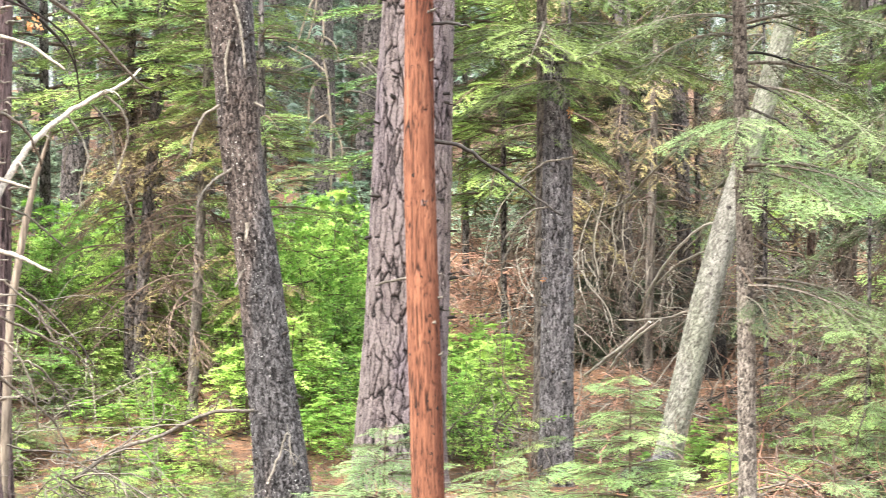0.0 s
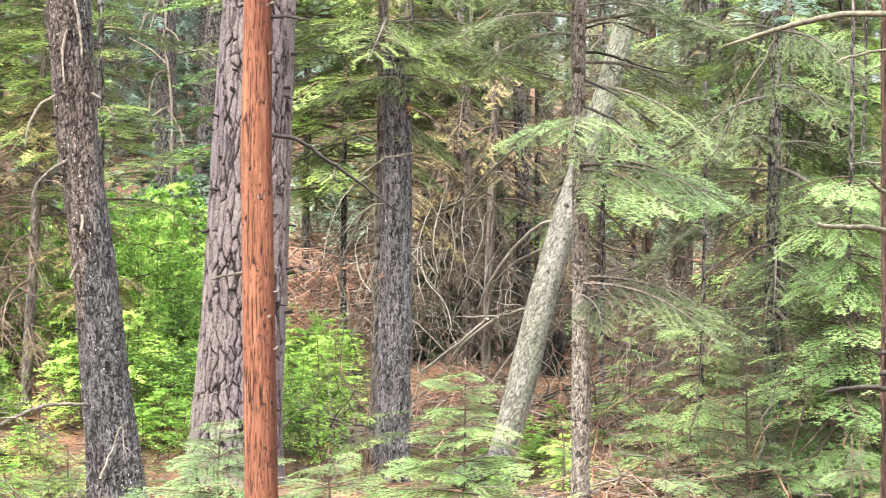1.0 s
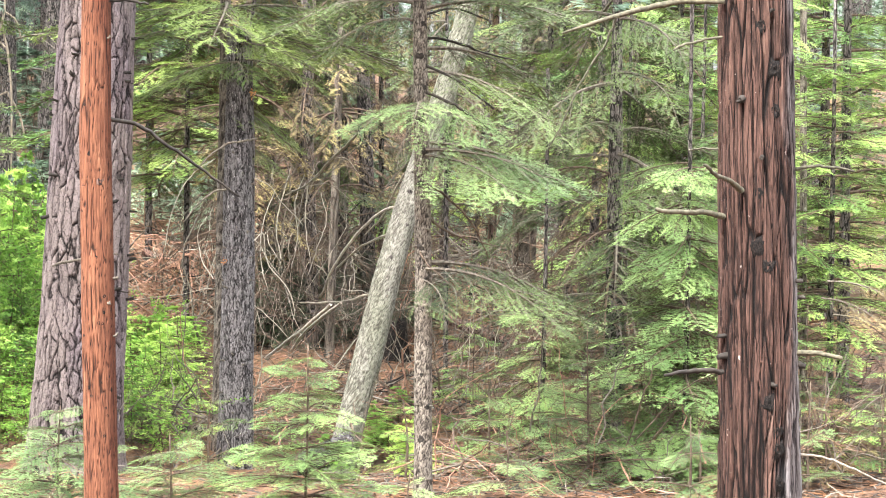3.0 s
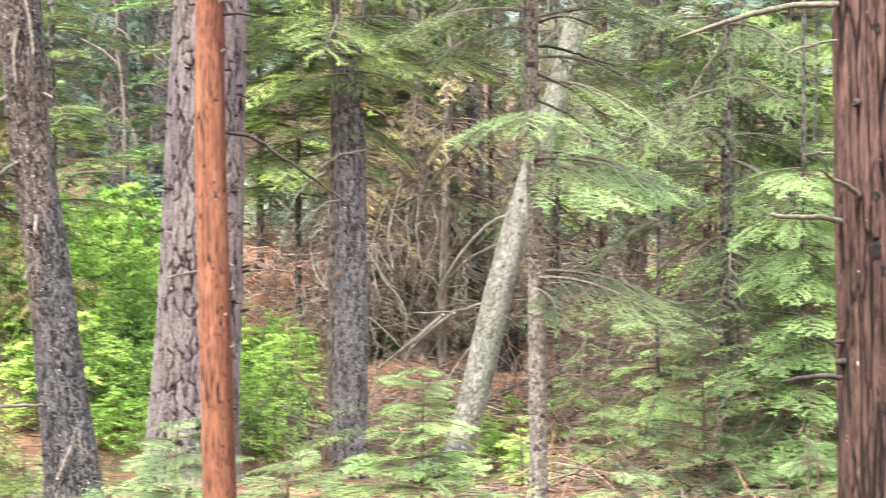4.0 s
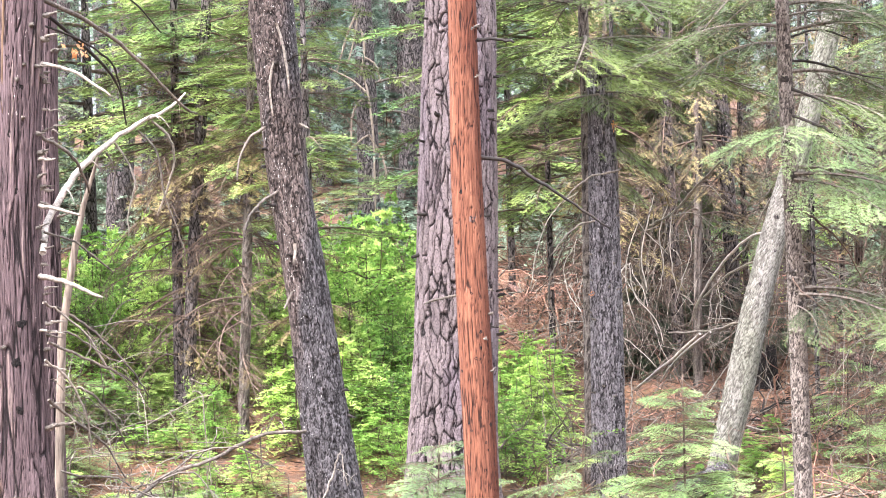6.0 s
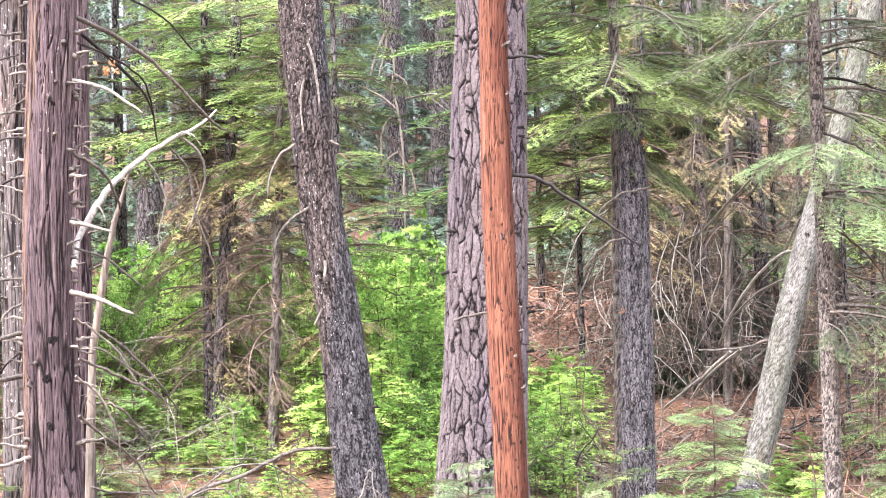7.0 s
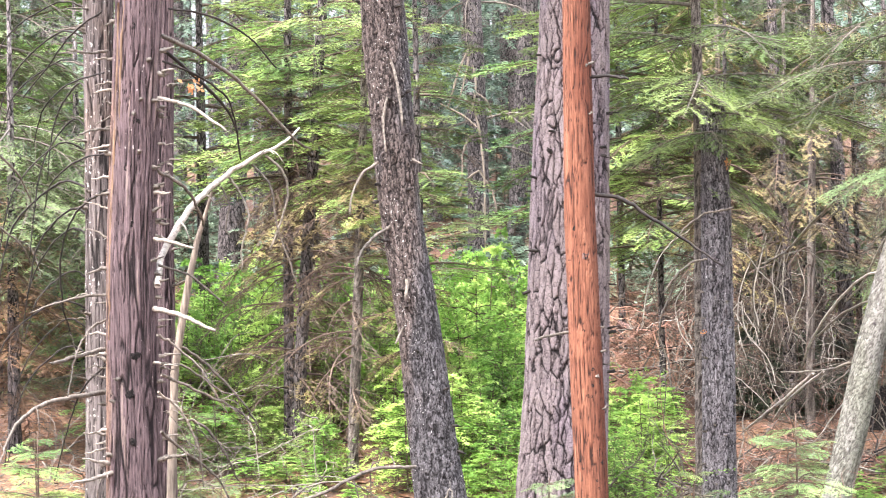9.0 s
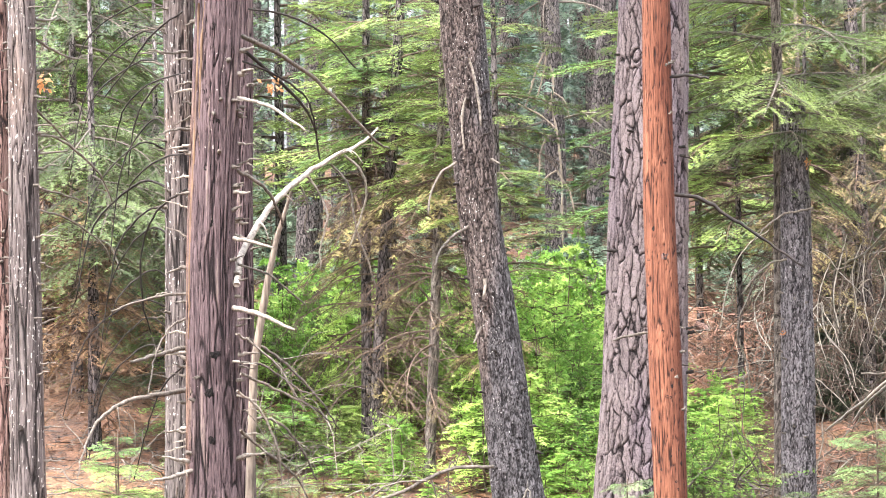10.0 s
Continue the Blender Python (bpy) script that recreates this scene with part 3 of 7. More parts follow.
def bough_mesh(name, seed, level, needles, wood, length=1.0, droop=0.22, full=1.0, start=0.12, bare=0.0, hang=0.5):
    """level 0: every needle; 1: broader needles, fewer; 2: coarse."""
    rng = np.random.default_rng(seed)
    n1 = (17, 14, 9)[level]
    x = np.linspace(0, 1, (12, 9, 5)[level])
    bendy = rng.normal(0, 0.05)
    axis = np.stack([x * length, bendy * np.sin(x * 3.0), 0.06 * np.sin(x * 2.6) - droop * x**2], 1)

    def on(t):
        return np.stack([np.interp(t, x, axis[:, k]) for k in range(3)], -1)

    wood_pieces = [tube(np.c_[axis, np.interp(x, [0, 1], [0.013, 0.002])], 5 if level < 2 else 3)]
    A, B = [], []
    for k in range(n1):
        t = start + (0.97 - start) * (k + rng.uniform(-0.3, 0.3)) / n1
        t = min(max(t, start), 0.98)
        s = 1 if k % 2 else -1
        L = (0.5 * (1 - t) ** 0.75 + 0.07) * rng.uniform(0.6, 1.15) * full
        ang = radians(rng.uniform(42, 66))
        p0 = on(t)
        d = np.array([math.cos(ang), s * math.sin(ang), 0.05 - hang * rng.random()])
        m = max(3, int(L / (0.042, 0.06, 0.11)[level]))
        q = np.linspace(0, 1, 6)
        line = p0 + q[:, None] * L * d + np.stack([0.25 * L * q**2, -0.1 * s * L * q**2, -0.18 * L * q**2], 1)
        wood_pieces.append(tube(np.c_[line[::5], np.array([0.0045, 0.0012])], 3))
        if rng.random() < bare:
            continue
        A.append(line[:-1])
        B.append(line[1:])
        tt = (np.arange(m) + 0.6) / m
        pts = np.stack([np.interp(tt, q, line[:, c]) for c in range(3)], 1)
        tl = np.clip(0.15 * (1.15 - tt) + 0.035, 0.03, 0.2) * rng.uniform(0.6, 1.2, m) * min(1, L / 0.3 + 0.35)
        for w in (-1, 1):
            a2 = ang * s + w * np.radians(rng.uniform(35, 60, m))
            dd = np.stack([np.cos(a2), np.sin(a2), -0.5 * hang + rng.normal(0, 0.08 + 0.36 * hang, m)], 1)
            A.append(pts)
            B.append(pts + dd * tl[:, None])
    A, B = np.concatenate(A), np.concatenate(B)
    if level == 0:
        tri = needle_rows(A, B, 8, 0.022, 0.003, rng)
    elif level == 1:
        tri = needle_rows(A, B, 4, 0.034, 0.0054, rng, flat=0.15 + 0.5 * hang)
    else:
        tri = needle_rows(A, B, 3, 0.08, 0.012, rng)
    wv, wq, wt = join(wood_pieces)
    nv = len(wv)
    verts = np.concatenate([wv, tri])
    tris = np.concatenate([wt, nv + np.arange(len(tri)).reshape(-1, 3)])
    idx = np.r_[np.zeros(len(wq)), np.zeros(len(wt)), np.ones(len(tri) // 3)]
    hub = np.linalg.norm(tri[:, :2] - np.stack([np.clip(tri[:, 0] - np.abs(tri[:, 1]) * 0.5, 0, 1), 0 * tri[:, 0]], 1), axis=1)
    young = np.clip(0.25 + 1.6 * hub + 0.35 * (tri[:, 0] - 0.5) + 0.25 * (needle_rows.age - 0.5), 0, 1)
    return mesh_of(name, verts, [wq, tris], [wood, needles], False, idx, np.r_[np.zeros(nv), young])


def bare_bough_mesh(name, seed, wood, droop=0.3, twigs=14, second=3):
    """A dead bough: bare twigs that hang."""
    rng = np.random.default_rng(seed)
    x = np.linspace(0, 1, 12)
    axis = np.stack([x, rng.normal(0, 0.08) * np.sin(x * 3), 0.1 * np.sin(x * 3) - droop * x**1.8], 1)
    pieces = [tube(np.c_[axis, np.interp(x, [0, 1], [0.012, 0.002])], 5)]
    for k in range(twigs):
        t = rng.uniform(0.15, 0.98)
        p0 = np.array([np.interp(t, x, axis[:, c]) for c in range(3)])
        L = rng.uniform(0.15, 0.5) * (1.2 - 0.6 * t)
        s = rng.choice([-1, 1])
        d = np.array([rng.uniform(0.2, 0.8), s * rng.uniform(0.3, 0.9), rng.uniform(-0.6, 0.15)])
        q = np.linspace(0, 1, 6)
        line = p0 + q[:, None] * L * d + np.stack([0 * q, 0 * q, -0.35 * L * q**2], 1)
        pieces.append(tube(np.c_[line[[0, 3, 5]], (0.0042, 0.0026, 0.0013)], 3))
        for _ in range(second):
            u = rng.uniform(0.2, 0.95)
            p1 = np.array([np.interp(u, q, line[:, c]) for c in range(3)])
            e = p1 + rng.normal(0, 1, 3) * (0.1, 0.1, 0.06) + (0.04, 0, -0.05)
            pieces.append(tube(np.r_[np.c_[[p1], 0.0022], np.c_[[e], 0.001]], 3))
    v, q, t = join(pieces)
    return mesh_of(name, v, [q, t], wood, False)


def bough_set(tag, needles, wood, level, count, seed, **kw):
    return [bough_mesh("bough", seed + 17 * k, level, needles, wood, **kw) for k in range(count)]


FINE_GREY = bough_set("grey", M_NEEDLE_GREY, M_TWIG, 0, 5, 200, droop=0.3)
FINE_YELLOW = bough_set("yellow", M_OLIVE, M_TWIG, 0, 4, 300, droop=0.16, hang=0.3)
MID_BLUE = bough_set("midb", M_BLUE, M_BROWN, 1, 4, 420, droop=0.1, hang=0.2)
FINE_BLUE = bough_set("blue", M_BLUE, M_TWIG, 0, 4, 400, droop=0.15, hang=0.28, full=1.2)
MID = bough_set("mid", M_NEEDLE, M_BROWN, 1, 5, 500, droop=0.14, hang=0.2)
MID_YELLOW = bough_set("midy", M_YELLOW, M_BROWN, 1, 4, 600, droop=0.14, hang=0.18)
MID_PALE = bough_set("midp", M_PALESAP, M_BROWN, 1, 4, 640, droop=0.1, hang=0.16)
MID_GREY = bough_set("midg", M_NEEDLE_GREY, M_TWIG, 1, 4, 650, droop=0.3)
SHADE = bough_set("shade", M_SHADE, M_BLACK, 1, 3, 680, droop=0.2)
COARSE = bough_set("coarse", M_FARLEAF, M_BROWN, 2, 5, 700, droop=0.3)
DRY = bough_set("dry", M_DRY, M_BROWN, 1, 4, 800, droop=0.35, full=0.8, bare=0.45)
DRY_RED = bough_set("dryr", M_DRY_RED, M_BROWN, 1, 4, 850, droop=0.4, full=0.8, bare=0.3)
RUSTY = bough_set("rusty", M_RUSTLEAF, M_RUST, 1, 3, 880, droop=0.3, full=0.8, bare=0.25)
DRY_PALE = bough_set("drypale", M_DRY, M_TWIG, 1, 3, 890, droop=0.25, bare=0.1)
BARE = [bare_bough_mesh("bough", 900 + k, M_BROWN) for k in range(5)]
BARE_GREY = [bare_bough_mesh("bough", 950 + k, M_TWIG, 0.45) for k in range(5)]


def put_bough(parent, meshes, rng, x, y, z, azimuth, pitch, length, roll=0.0, label=""):
    """One bough at a point of its tree (relative to the tree's foot); azimuth in degrees, 0 to the right, 90 away."""
    m = Matrix.Translation((x, y, z)) @ Matrix.Rotation(radians(azimuth), 4, "Z") @ Matrix.Rotation(radians(-pitch), 4, "Y") @ Matrix.Rotation(radians(roll), 4, "X")
    sc = Matrix.Diagonal((length, length * rng.uniform(0.8, 1.1), length, 1))
    me = meshes[int(rng.integers(len(meshes)))]
    return part("bough", me, parent, label, m @ sc)


def crown(parent, meshes, seed, z0, z1, gap, long0, long1, pitch=(-5, 12), per=4, trunk=None, spread=None, azimuths=None, foot=(0, 0)):
    """Whorls of boughs from z0 up to z1 above the foot; long0 and long1 are the lengths at those heights."""
    rng = np.random.default_rng(seed)
    z = z0
    while z < z1:
        t = (z - z0) / max(z1 - z0, 1e-6)
        L = long0 + (long1 - long0) * t
        turn = rng.uniform(0, 360)
        for k in range(per):
            az = turn + 360 * k / per + rng.uniform(-25, 25)
            if azimuths:
                az = rng.uniform(*azimuths)
            zz = z + rng.uniform(-0.4, 0.4) * gap
            cx, cy = (0, 0) if trunk is None else (np.interp(zz + trunk[1], trunk[0][:, 2], trunk[0][:, 0]) - trunk[2][0], np.interp(zz + trunk[1], trunk[0][:, 2], trunk[0][:, 1]) - trunk[2][1])
            put_bough(parent, meshes, rng, cx, cy, zz, az, rng.uniform(*pitch), L * rng.uniform(0.7, 1.15), rng.uniform(-12, 12))
        z += gap * rng.uniform(0.8, 1.2)


# ---- ground ----
xs = np.concatenate([np.linspace(-400, -40, 19)[:-1], np.linspace(-40, -9, 32)[:-1], np.linspace(-9, 9, 121)[:-1], np.linspace(9, 40, 32)[:-1], np.linspace(40, 400, 19)])
ys = np.concatenate([np.linspace(-400, -30, 19)[:-1], np.linspace(-30, 6, 37)[:-1], np.linspace(6, 32, 161)[:-1], np.linspace(32, 80, 49)[:-1], np.linspace(80, 400, 21)])
X, Y = np.meshgrid(xs, ys)
Z = ground_z(X, Y)
nx, ny = len(xs), len(ys)
i, j = np.meshgrid(np.arange(ny - 1), np.arange(nx - 1), indexing="ij")
quads = np.stack([i * nx + j, i * nx + j + 1, (i + 1) * nx + j + 1, (i + 1) * nx + j], -1).reshape(-1, 4)
ground = new("ground", mesh_of("ground", np.stack([X.ravel(), Y.ravel(), Z.ravel()], 1), quads, M_GROUND))
tagged(ground, "forest floor of orange-brown pine needles and dry twigs", "ground", kind="structure")

# ---- standing trunks ----
PLATES = lambda p, s: relief_plates(p, s, 0.055, 0.2, 0.016)
FURROWS = lambda p, s: relief_furrows(p, s, 0.03, 0.09, 0.012)
SCALES = lambda p, s: relief_scaly(p, s, 0.018, 0.034, 0.005)
SHORT_SCALES = lambda p, s: relief_scaly(p, s, 0.02, 0.1, 0.012)
STRIPS = lambda p, s: relief_shreds(p, s, 0.03, 0.8, 0.014, 0.28)
DEEP_STRIPS = lambda p, s: relief_shreds(p, s, 0.034, 0.8, 0.026)
FIBRES = lambda p, s: relief_shreds(p, s, 0.02, 0.4, 0.004, 0.13)
TREES = {}


def tree(key, name, path, top, seg, step, relief, mat, seed, label, category="tree", group="", flare=1.35, fine_top=4.6):
    me, o, rows = trunk_mesh("trunk", path, top, seg, step, relief, mat, seed, flare, fine_top)
    ob = thing(name, *o, label, category, group)
    part("trunk", me, ob)
    TREES[key] = (ob, o, rows)
    return ob


def limb(key, mat, pts, name="dead_branch", sides=6, n=0, wobble=0.0022, label="", seed=0):
    """A branch of a tree along world points x, y, z, radius."""
    ob, o, _ = TREES[key]
    n = n or max(6, 4 * len(pts))
    c = rough_path(pts, np.random.default_rng(len(bpy.data.objects) + seed), n, wobble)
    c[:, :3] -= o
    c[:, 3] = np.maximum(c[:, 3] * np.random.default_rng(seed + n).uniform(0.93, 1.07, n), 0.0012)
    v, q, t = tube(c, sides)
    return part(name, mesh_of(name, v, [q, t], mat), ob, label)



tree("pine", "pine_tree", [(-0.12, 13.50, 3.06, 0.2288), (-0.18, 13.50, 1.96, 0.2562), (-0.23, 13.50, 0.87, 0.2708), (-0.30, 13.50, -0.12, 0.3074)], 19, 300, 0.008, relief_pine, M_PINE, 1, "large old pine with thick grey-pink plated bark", group="large trunks", flare=1.12, fine_top=3.5)
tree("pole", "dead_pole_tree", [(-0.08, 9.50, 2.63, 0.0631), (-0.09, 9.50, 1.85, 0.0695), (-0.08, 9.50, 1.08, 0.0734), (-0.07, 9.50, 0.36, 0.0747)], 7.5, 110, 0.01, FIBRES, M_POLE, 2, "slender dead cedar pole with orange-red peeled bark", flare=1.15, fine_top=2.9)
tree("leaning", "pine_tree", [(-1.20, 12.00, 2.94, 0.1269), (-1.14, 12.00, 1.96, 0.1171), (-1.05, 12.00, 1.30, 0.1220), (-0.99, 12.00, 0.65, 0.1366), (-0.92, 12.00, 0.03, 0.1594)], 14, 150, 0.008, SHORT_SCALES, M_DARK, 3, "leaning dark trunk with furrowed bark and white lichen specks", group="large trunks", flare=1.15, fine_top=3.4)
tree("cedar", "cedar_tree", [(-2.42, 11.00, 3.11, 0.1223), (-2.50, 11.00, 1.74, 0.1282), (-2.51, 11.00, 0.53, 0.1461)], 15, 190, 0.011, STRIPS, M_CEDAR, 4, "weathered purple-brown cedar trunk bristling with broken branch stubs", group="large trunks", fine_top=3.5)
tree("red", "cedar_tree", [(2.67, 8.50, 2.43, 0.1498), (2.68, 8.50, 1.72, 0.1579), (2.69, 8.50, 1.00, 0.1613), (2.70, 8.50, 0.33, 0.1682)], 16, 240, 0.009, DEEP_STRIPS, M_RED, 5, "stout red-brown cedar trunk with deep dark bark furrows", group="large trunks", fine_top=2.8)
tree("fir", "fir_tree", [(0.79, 14.00, 2.72, 0.0790), (0.79, 14.00, 2.30, 0.0873), (0.79, 14.00, 2.02, 0.0987), (0.78, 14.00, 1.19, 0.1044), (0.76, 14.00, -0.11, 0.1158)], 2.72, 130, 0.008, SHORT_SCALES, M_FIRBARK, 6, "broken-topped dark fir trunk flecked with pale lichen", group="large trunks", flare=1.1)
tree("fir_thin", "fir_tree", [(0.71, 14.30, 3.12, 0.0349), (0.71, 14.30, 2.54, 0.0368), (0.70, 14.30, 1.95, 0.0388), (0.66, 14.30, -0.06, 0.0504)], 9.0, 24, 0.03, SCALES, M_GRAY, 7, "thin live fir standing close beside a broken trunk", flare=1.1)
tree("snag", "leaning_trunk", [(2.36, 14.00, 2.94, 0.0759), (2.21, 14.00, 2.40, 0.0797), (1.92, 14.00, 1.52, 0.0873), (1.78, 14.00, 1.03, 0.0949), (1.64, 14.00, 0.45, 0.1025), (1.55, 14.00, 0.11, 0.0987)], 5.2, 90, 0.012, SCALES, M_SNAG, 8, "pale grey dead trunk leaning steeply across the thicket", flare=1.05)
tree("gray", "fir_tree", [(1.59, 11.00, 2.65, 0.0358), (1.60, 11.00, 1.90, 0.0418), (1.61, 11.00, 1.15, 0.0447), (1.61, 11.00, -0.00, 0.0477)], 10, 54, 0.01, SCALES, M_GRAY, 9, "slim grey fir trunk with knobby whorls and live boughs", group="slim trunks")
tree("edge", "cedar_tree", [(-3.20, 10.00, 2.87, 0.0651), (-3.21, 10.00, 1.75, 0.0746), (-3.22, 10.00, 0.64, 0.0840)], 12, 110, 0.012, STRIPS, M_EDGE, 10, "grey-brown cedar trunk with short dead twigs", group="large trunks", fine_top=3.3)
tree("edge_b", "cedar_tree", [(-3.81, 11.50, 3.06, 0.0530), (-3.82, 11.50, 1.78, 0.0530), (-3.84, 11.50, 0.49, 0.0561)], 11, 48, 0.014, STRIPS, M_REDFAR, 11, "narrow reddish cedar trunk half hidden behind another", group="slim trunks")
tree("pale", "cedar_tree", [(-2.88, 12.00, 3.15, 0.0878), (-2.90, 12.00, 1.92, 0.0846), (-2.93, 12.00, 0.43, 0.0911)], 13, 100, 0.013, STRIPS, M_EDGE, 12, "pale lichen-covered trunk close behind a cedar", group="slim trunks", fine_top=3.5)
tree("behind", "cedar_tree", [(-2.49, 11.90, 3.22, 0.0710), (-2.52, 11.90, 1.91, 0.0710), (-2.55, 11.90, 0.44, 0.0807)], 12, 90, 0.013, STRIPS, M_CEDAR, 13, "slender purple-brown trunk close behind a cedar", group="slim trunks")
tree("tan", "dead_snag", [(-2.16, 11.60, 2.09, 0.0079), (-2.25, 11.60, 1.83, 0.0157), (-2.31, 11.60, 1.58, 0.0204), (-2.36, 11.60, 1.32, 0.0220), (-2.40, 11.60, 1.10, 0.0236), (-2.42, 11.60, 0.75, 0.0252)], 2.2, 24, 0.02, FIBRES, M_BONE, 14, "bent bleached dead stem beside the cedar", flare=1.05)
tree("dark_a", "fir_tree", [(-2.26, 17.00, 3.05, 0.0461), (-2.41, 17.00, 1.44, 0.0507), (-2.51, 17.00, 0.17, 0.0553)], 9, 32, 0.03, SCALES, M_FARBARK, 15, "thin blackish fir trunk in undergrowth", group="slim trunks")
tree("brown_b", "fir_tree", [(-2.54, 17.20, 2.61, 0.0373), (-2.57, 17.20, 1.45, 0.0420), (-2.59, 17.20, 0.16, 0.0513)], 8, 28, 0.03, SCALES, M_FARBARK, 16, "thin brown fir trunk with dry twigs", group="slim trunks")
tree("thin_c", "fir_tree", [(-1.79, 16.00, 2.52, 0.0304), (-1.84, 16.00, 1.65, 0.0369), (-1.93, 16.00, 0.18, 0.0434)], 6, 28, 0.03, SCALES, M_GRAY, 17, "thin grey-brown fir stem with dry twigs", group="slim trunks")
tree("far_pine", "pine_tree", [(-4.40, 26.00, 4.56, 0.1551), (-4.55, 26.00, 2.45, 0.1621), (-4.64, 26.00, 1.04, 0.1762)], 18, 48, 0.03, PLATES, M_FARBARK, 18, "distant grey pine trunk behind the thicket", group="distant trunks")
tree("far_snag", "dead_snag", [(-1.45, 26.00, 4.46, 0.1198), (-1.43, 26.00, 3.40, 0.1269), (-1.45, 26.00, 2.13, 0.1339)], 15, 40, 0.04, FURROWS, M_FARBARK, 19, "distant grey snag hung with bare branches", group="distant trunks")
tree("far_dark", "pine_tree", [(-0.84, 28.00, 4.65, 0.1291), (-0.97, 28.00, 3.14, 0.1215), (-1.07, 28.00, 1.93, 0.1215)], 16, 40, 0.04, FURROWS, M_FARBARK, 20, "distant dark trunk on the slope", group="distant trunks")
tree("bg_left", "cedar_tree", [(-6.39, 22.00, 4.67, 0.1312), (-6.42, 22.00, 3.72, 0.1312), (-6.48, 22.00, 1.61, 0.1312)], 15, 40, 0.04, STRIPS, M_REDFAR, 21, "distant red-brown cedar trunk", group="distant trunks")
for k, (path, mat) in enumerate([
    ([(1.57, 18.00, 2.82, 0.0439), (1.61, 18.00, 1.11, 0.0537), (1.63, 18.00, 0.38, 0.0537)], M_FARBARK),
    ([(2.07, 20.00, 2.96, 0.0542), (2.09, 20.00, 1.05, 0.0596), (2.10, 20.00, 0.45, 0.0596)], M_FARBARK),
    ([(2.16, 19.00, 3.10, 0.0567), (2.21, 19.00, 1.70, 0.0670), (2.23, 19.00, 0.51, 0.0670)], M_FARBARK),
    ([(3.75, 21.00, 2.92, 0.0399), (3.73, 21.00, 1.89, 0.0427), (3.72, 21.00, 0.38, 0.0455)], M_REDFAR),
    ([(3.93, 20.00, 2.86, 0.0976), (3.88, 20.00, 1.32, 0.1139), (3.85, 20.00, 0.44, 0.1193)], M_GRAY),
    ([(5.84, 24.00, 3.52, 0.0846), (5.87, 24.00, 1.93, 0.1041), (5.90, 24.00, 0.43, 0.1106)], M_FARBARK),
    ([(6.10, 22.00, 3.74, 0.0716), (6.11, 22.00, 2.27, 0.0775), (6.12, 22.00, 0.67, 0.0835)], M_FARBARK),
    ([(4.70, 14.00, 2.97, 0.0228), (4.71, 14.00, 0.61, 0.0266), (4.73, 14.00, -0.42, 0.0342)], M_GRAY),
    ([(5.02, 15.00, 2.86, 0.0142), (5.03, 15.00, 1.39, 0.0183), (5.05, 15.00, -0.14, 0.0224)], M_FARBARK),
]):
    tree(f"bg{k}", "fir_tree", path, 9 + k % 3, 28, 0.035, SCALES, mat, 30 + k, "thin dark trunk in the crowded thicket", group="thicket trunks")

# ---- high crowns of the tall trees ----
for k, (key, z0, L) in enumerate([("pine", 10, 2.6), ("leaning", 8.5, 1.8), ("cedar", 8.5, 2.0), ("red", 9, 2.2), ("fir_thin", 5.0, 1.5), ("edge", 7.5, 1.8), ("pale", 8, 1.8), ("far_pine", 9, 2.4), ("far_dark", 9, 2.4), ("bg_left", 9, 2.2)]):
    ob, o, rows = TREES[key]
    crown(ob, COARSE, 40 + k, z0 - o[2], rows[-1, 2] - o[2] - 0.3, 1.9, L, 0.5, per=2, trunk=(rows, o[2], o))


# ---- live firs ----
def fir(key, name, x, y, r, label, meshes, seed, z0, z1, gap, long0, long1, group="live firs", per=4, pitch=(-8, 14), bark=None, dry=None, upper=True):
    g = float(ground_z(x, y))
    height = z1 + 1.6
    path = [(x, y, g + 0.1, r), (x + 0.02, y, g + height * 0.4, r * 0.7)]
    ob = tree(key, name, path, g + height, 20, 0.06, SCALES, bark or M_FARBARK, seed, label, group=group, flare=1.15, fine_top=g + 3)
    _, o, rows = TREES[key]
    tk = (rows, o[2], o)
    crown(ob, meshes, seed + 1, z0, z1, gap, long0, long1, pitch, per, tk)
    if upper:
        crown(ob, COARSE, seed + 2, z1 + 0.3, height - 0.2, 1.2, long1 * 0.8, 0.25, pitch, 2, tk)
    if dry:
        crown(ob, dry[0], seed + 3, dry[1], dry[2], dry[3], dry[4], dry[4], (-25, 5), 4, tk)
    return ob


def boughs(key, meshes, seed, rows, label=""):
    """Boughs placed one by one: world x, y, z of the joint, azimuth, pitch, length, roll."""
    ob, o, _ = TREES[key]
    rng = np.random.default_rng(seed)
    for p, az, pitch, L, roll in rows:
        put_bough(ob, meshes, rng, p[0] - o[0], p[1] - o[1], p[2] - o[2], az, pitch, L, roll, label)


fir("f1", "fir_tree", -2.9, 21.3, 0.06, "bright young fir with layered boughs", MID_YELLOW, 1000, 2.0, 4.6, 0.42, 1.7, 1.2, dry=(DRY, 0.6, 2.1, 0.25, 1.0))
fir("f1b", "fir_tree", -4.3, 22.6, 0.07, "young fir with tiered yellow-green boughs", MID_YELLOW, 1010, 2.2, 5.0, 0.5, 1.8, 1.3)
fir("f2", "fir_tree", -1.35, 15.6, 0.045, "slim fir with bright bough tips behind a leaning trunk", MID_YELLOW, 1020, 1.6, 3.8, 0.26, 0.7, 0.6, dry=(DRY, 0.9, 1.6, 0.3, 0.5))
fir("f3", "fir_tree", 0.55, 18.6, 0.03, "dense fir with yellow-green drooping boughs", MID_YELLOW, 1030, 1.5, 4.6, 0.2, 1.15, 0.9, per=5, pitch=(-22, 8))
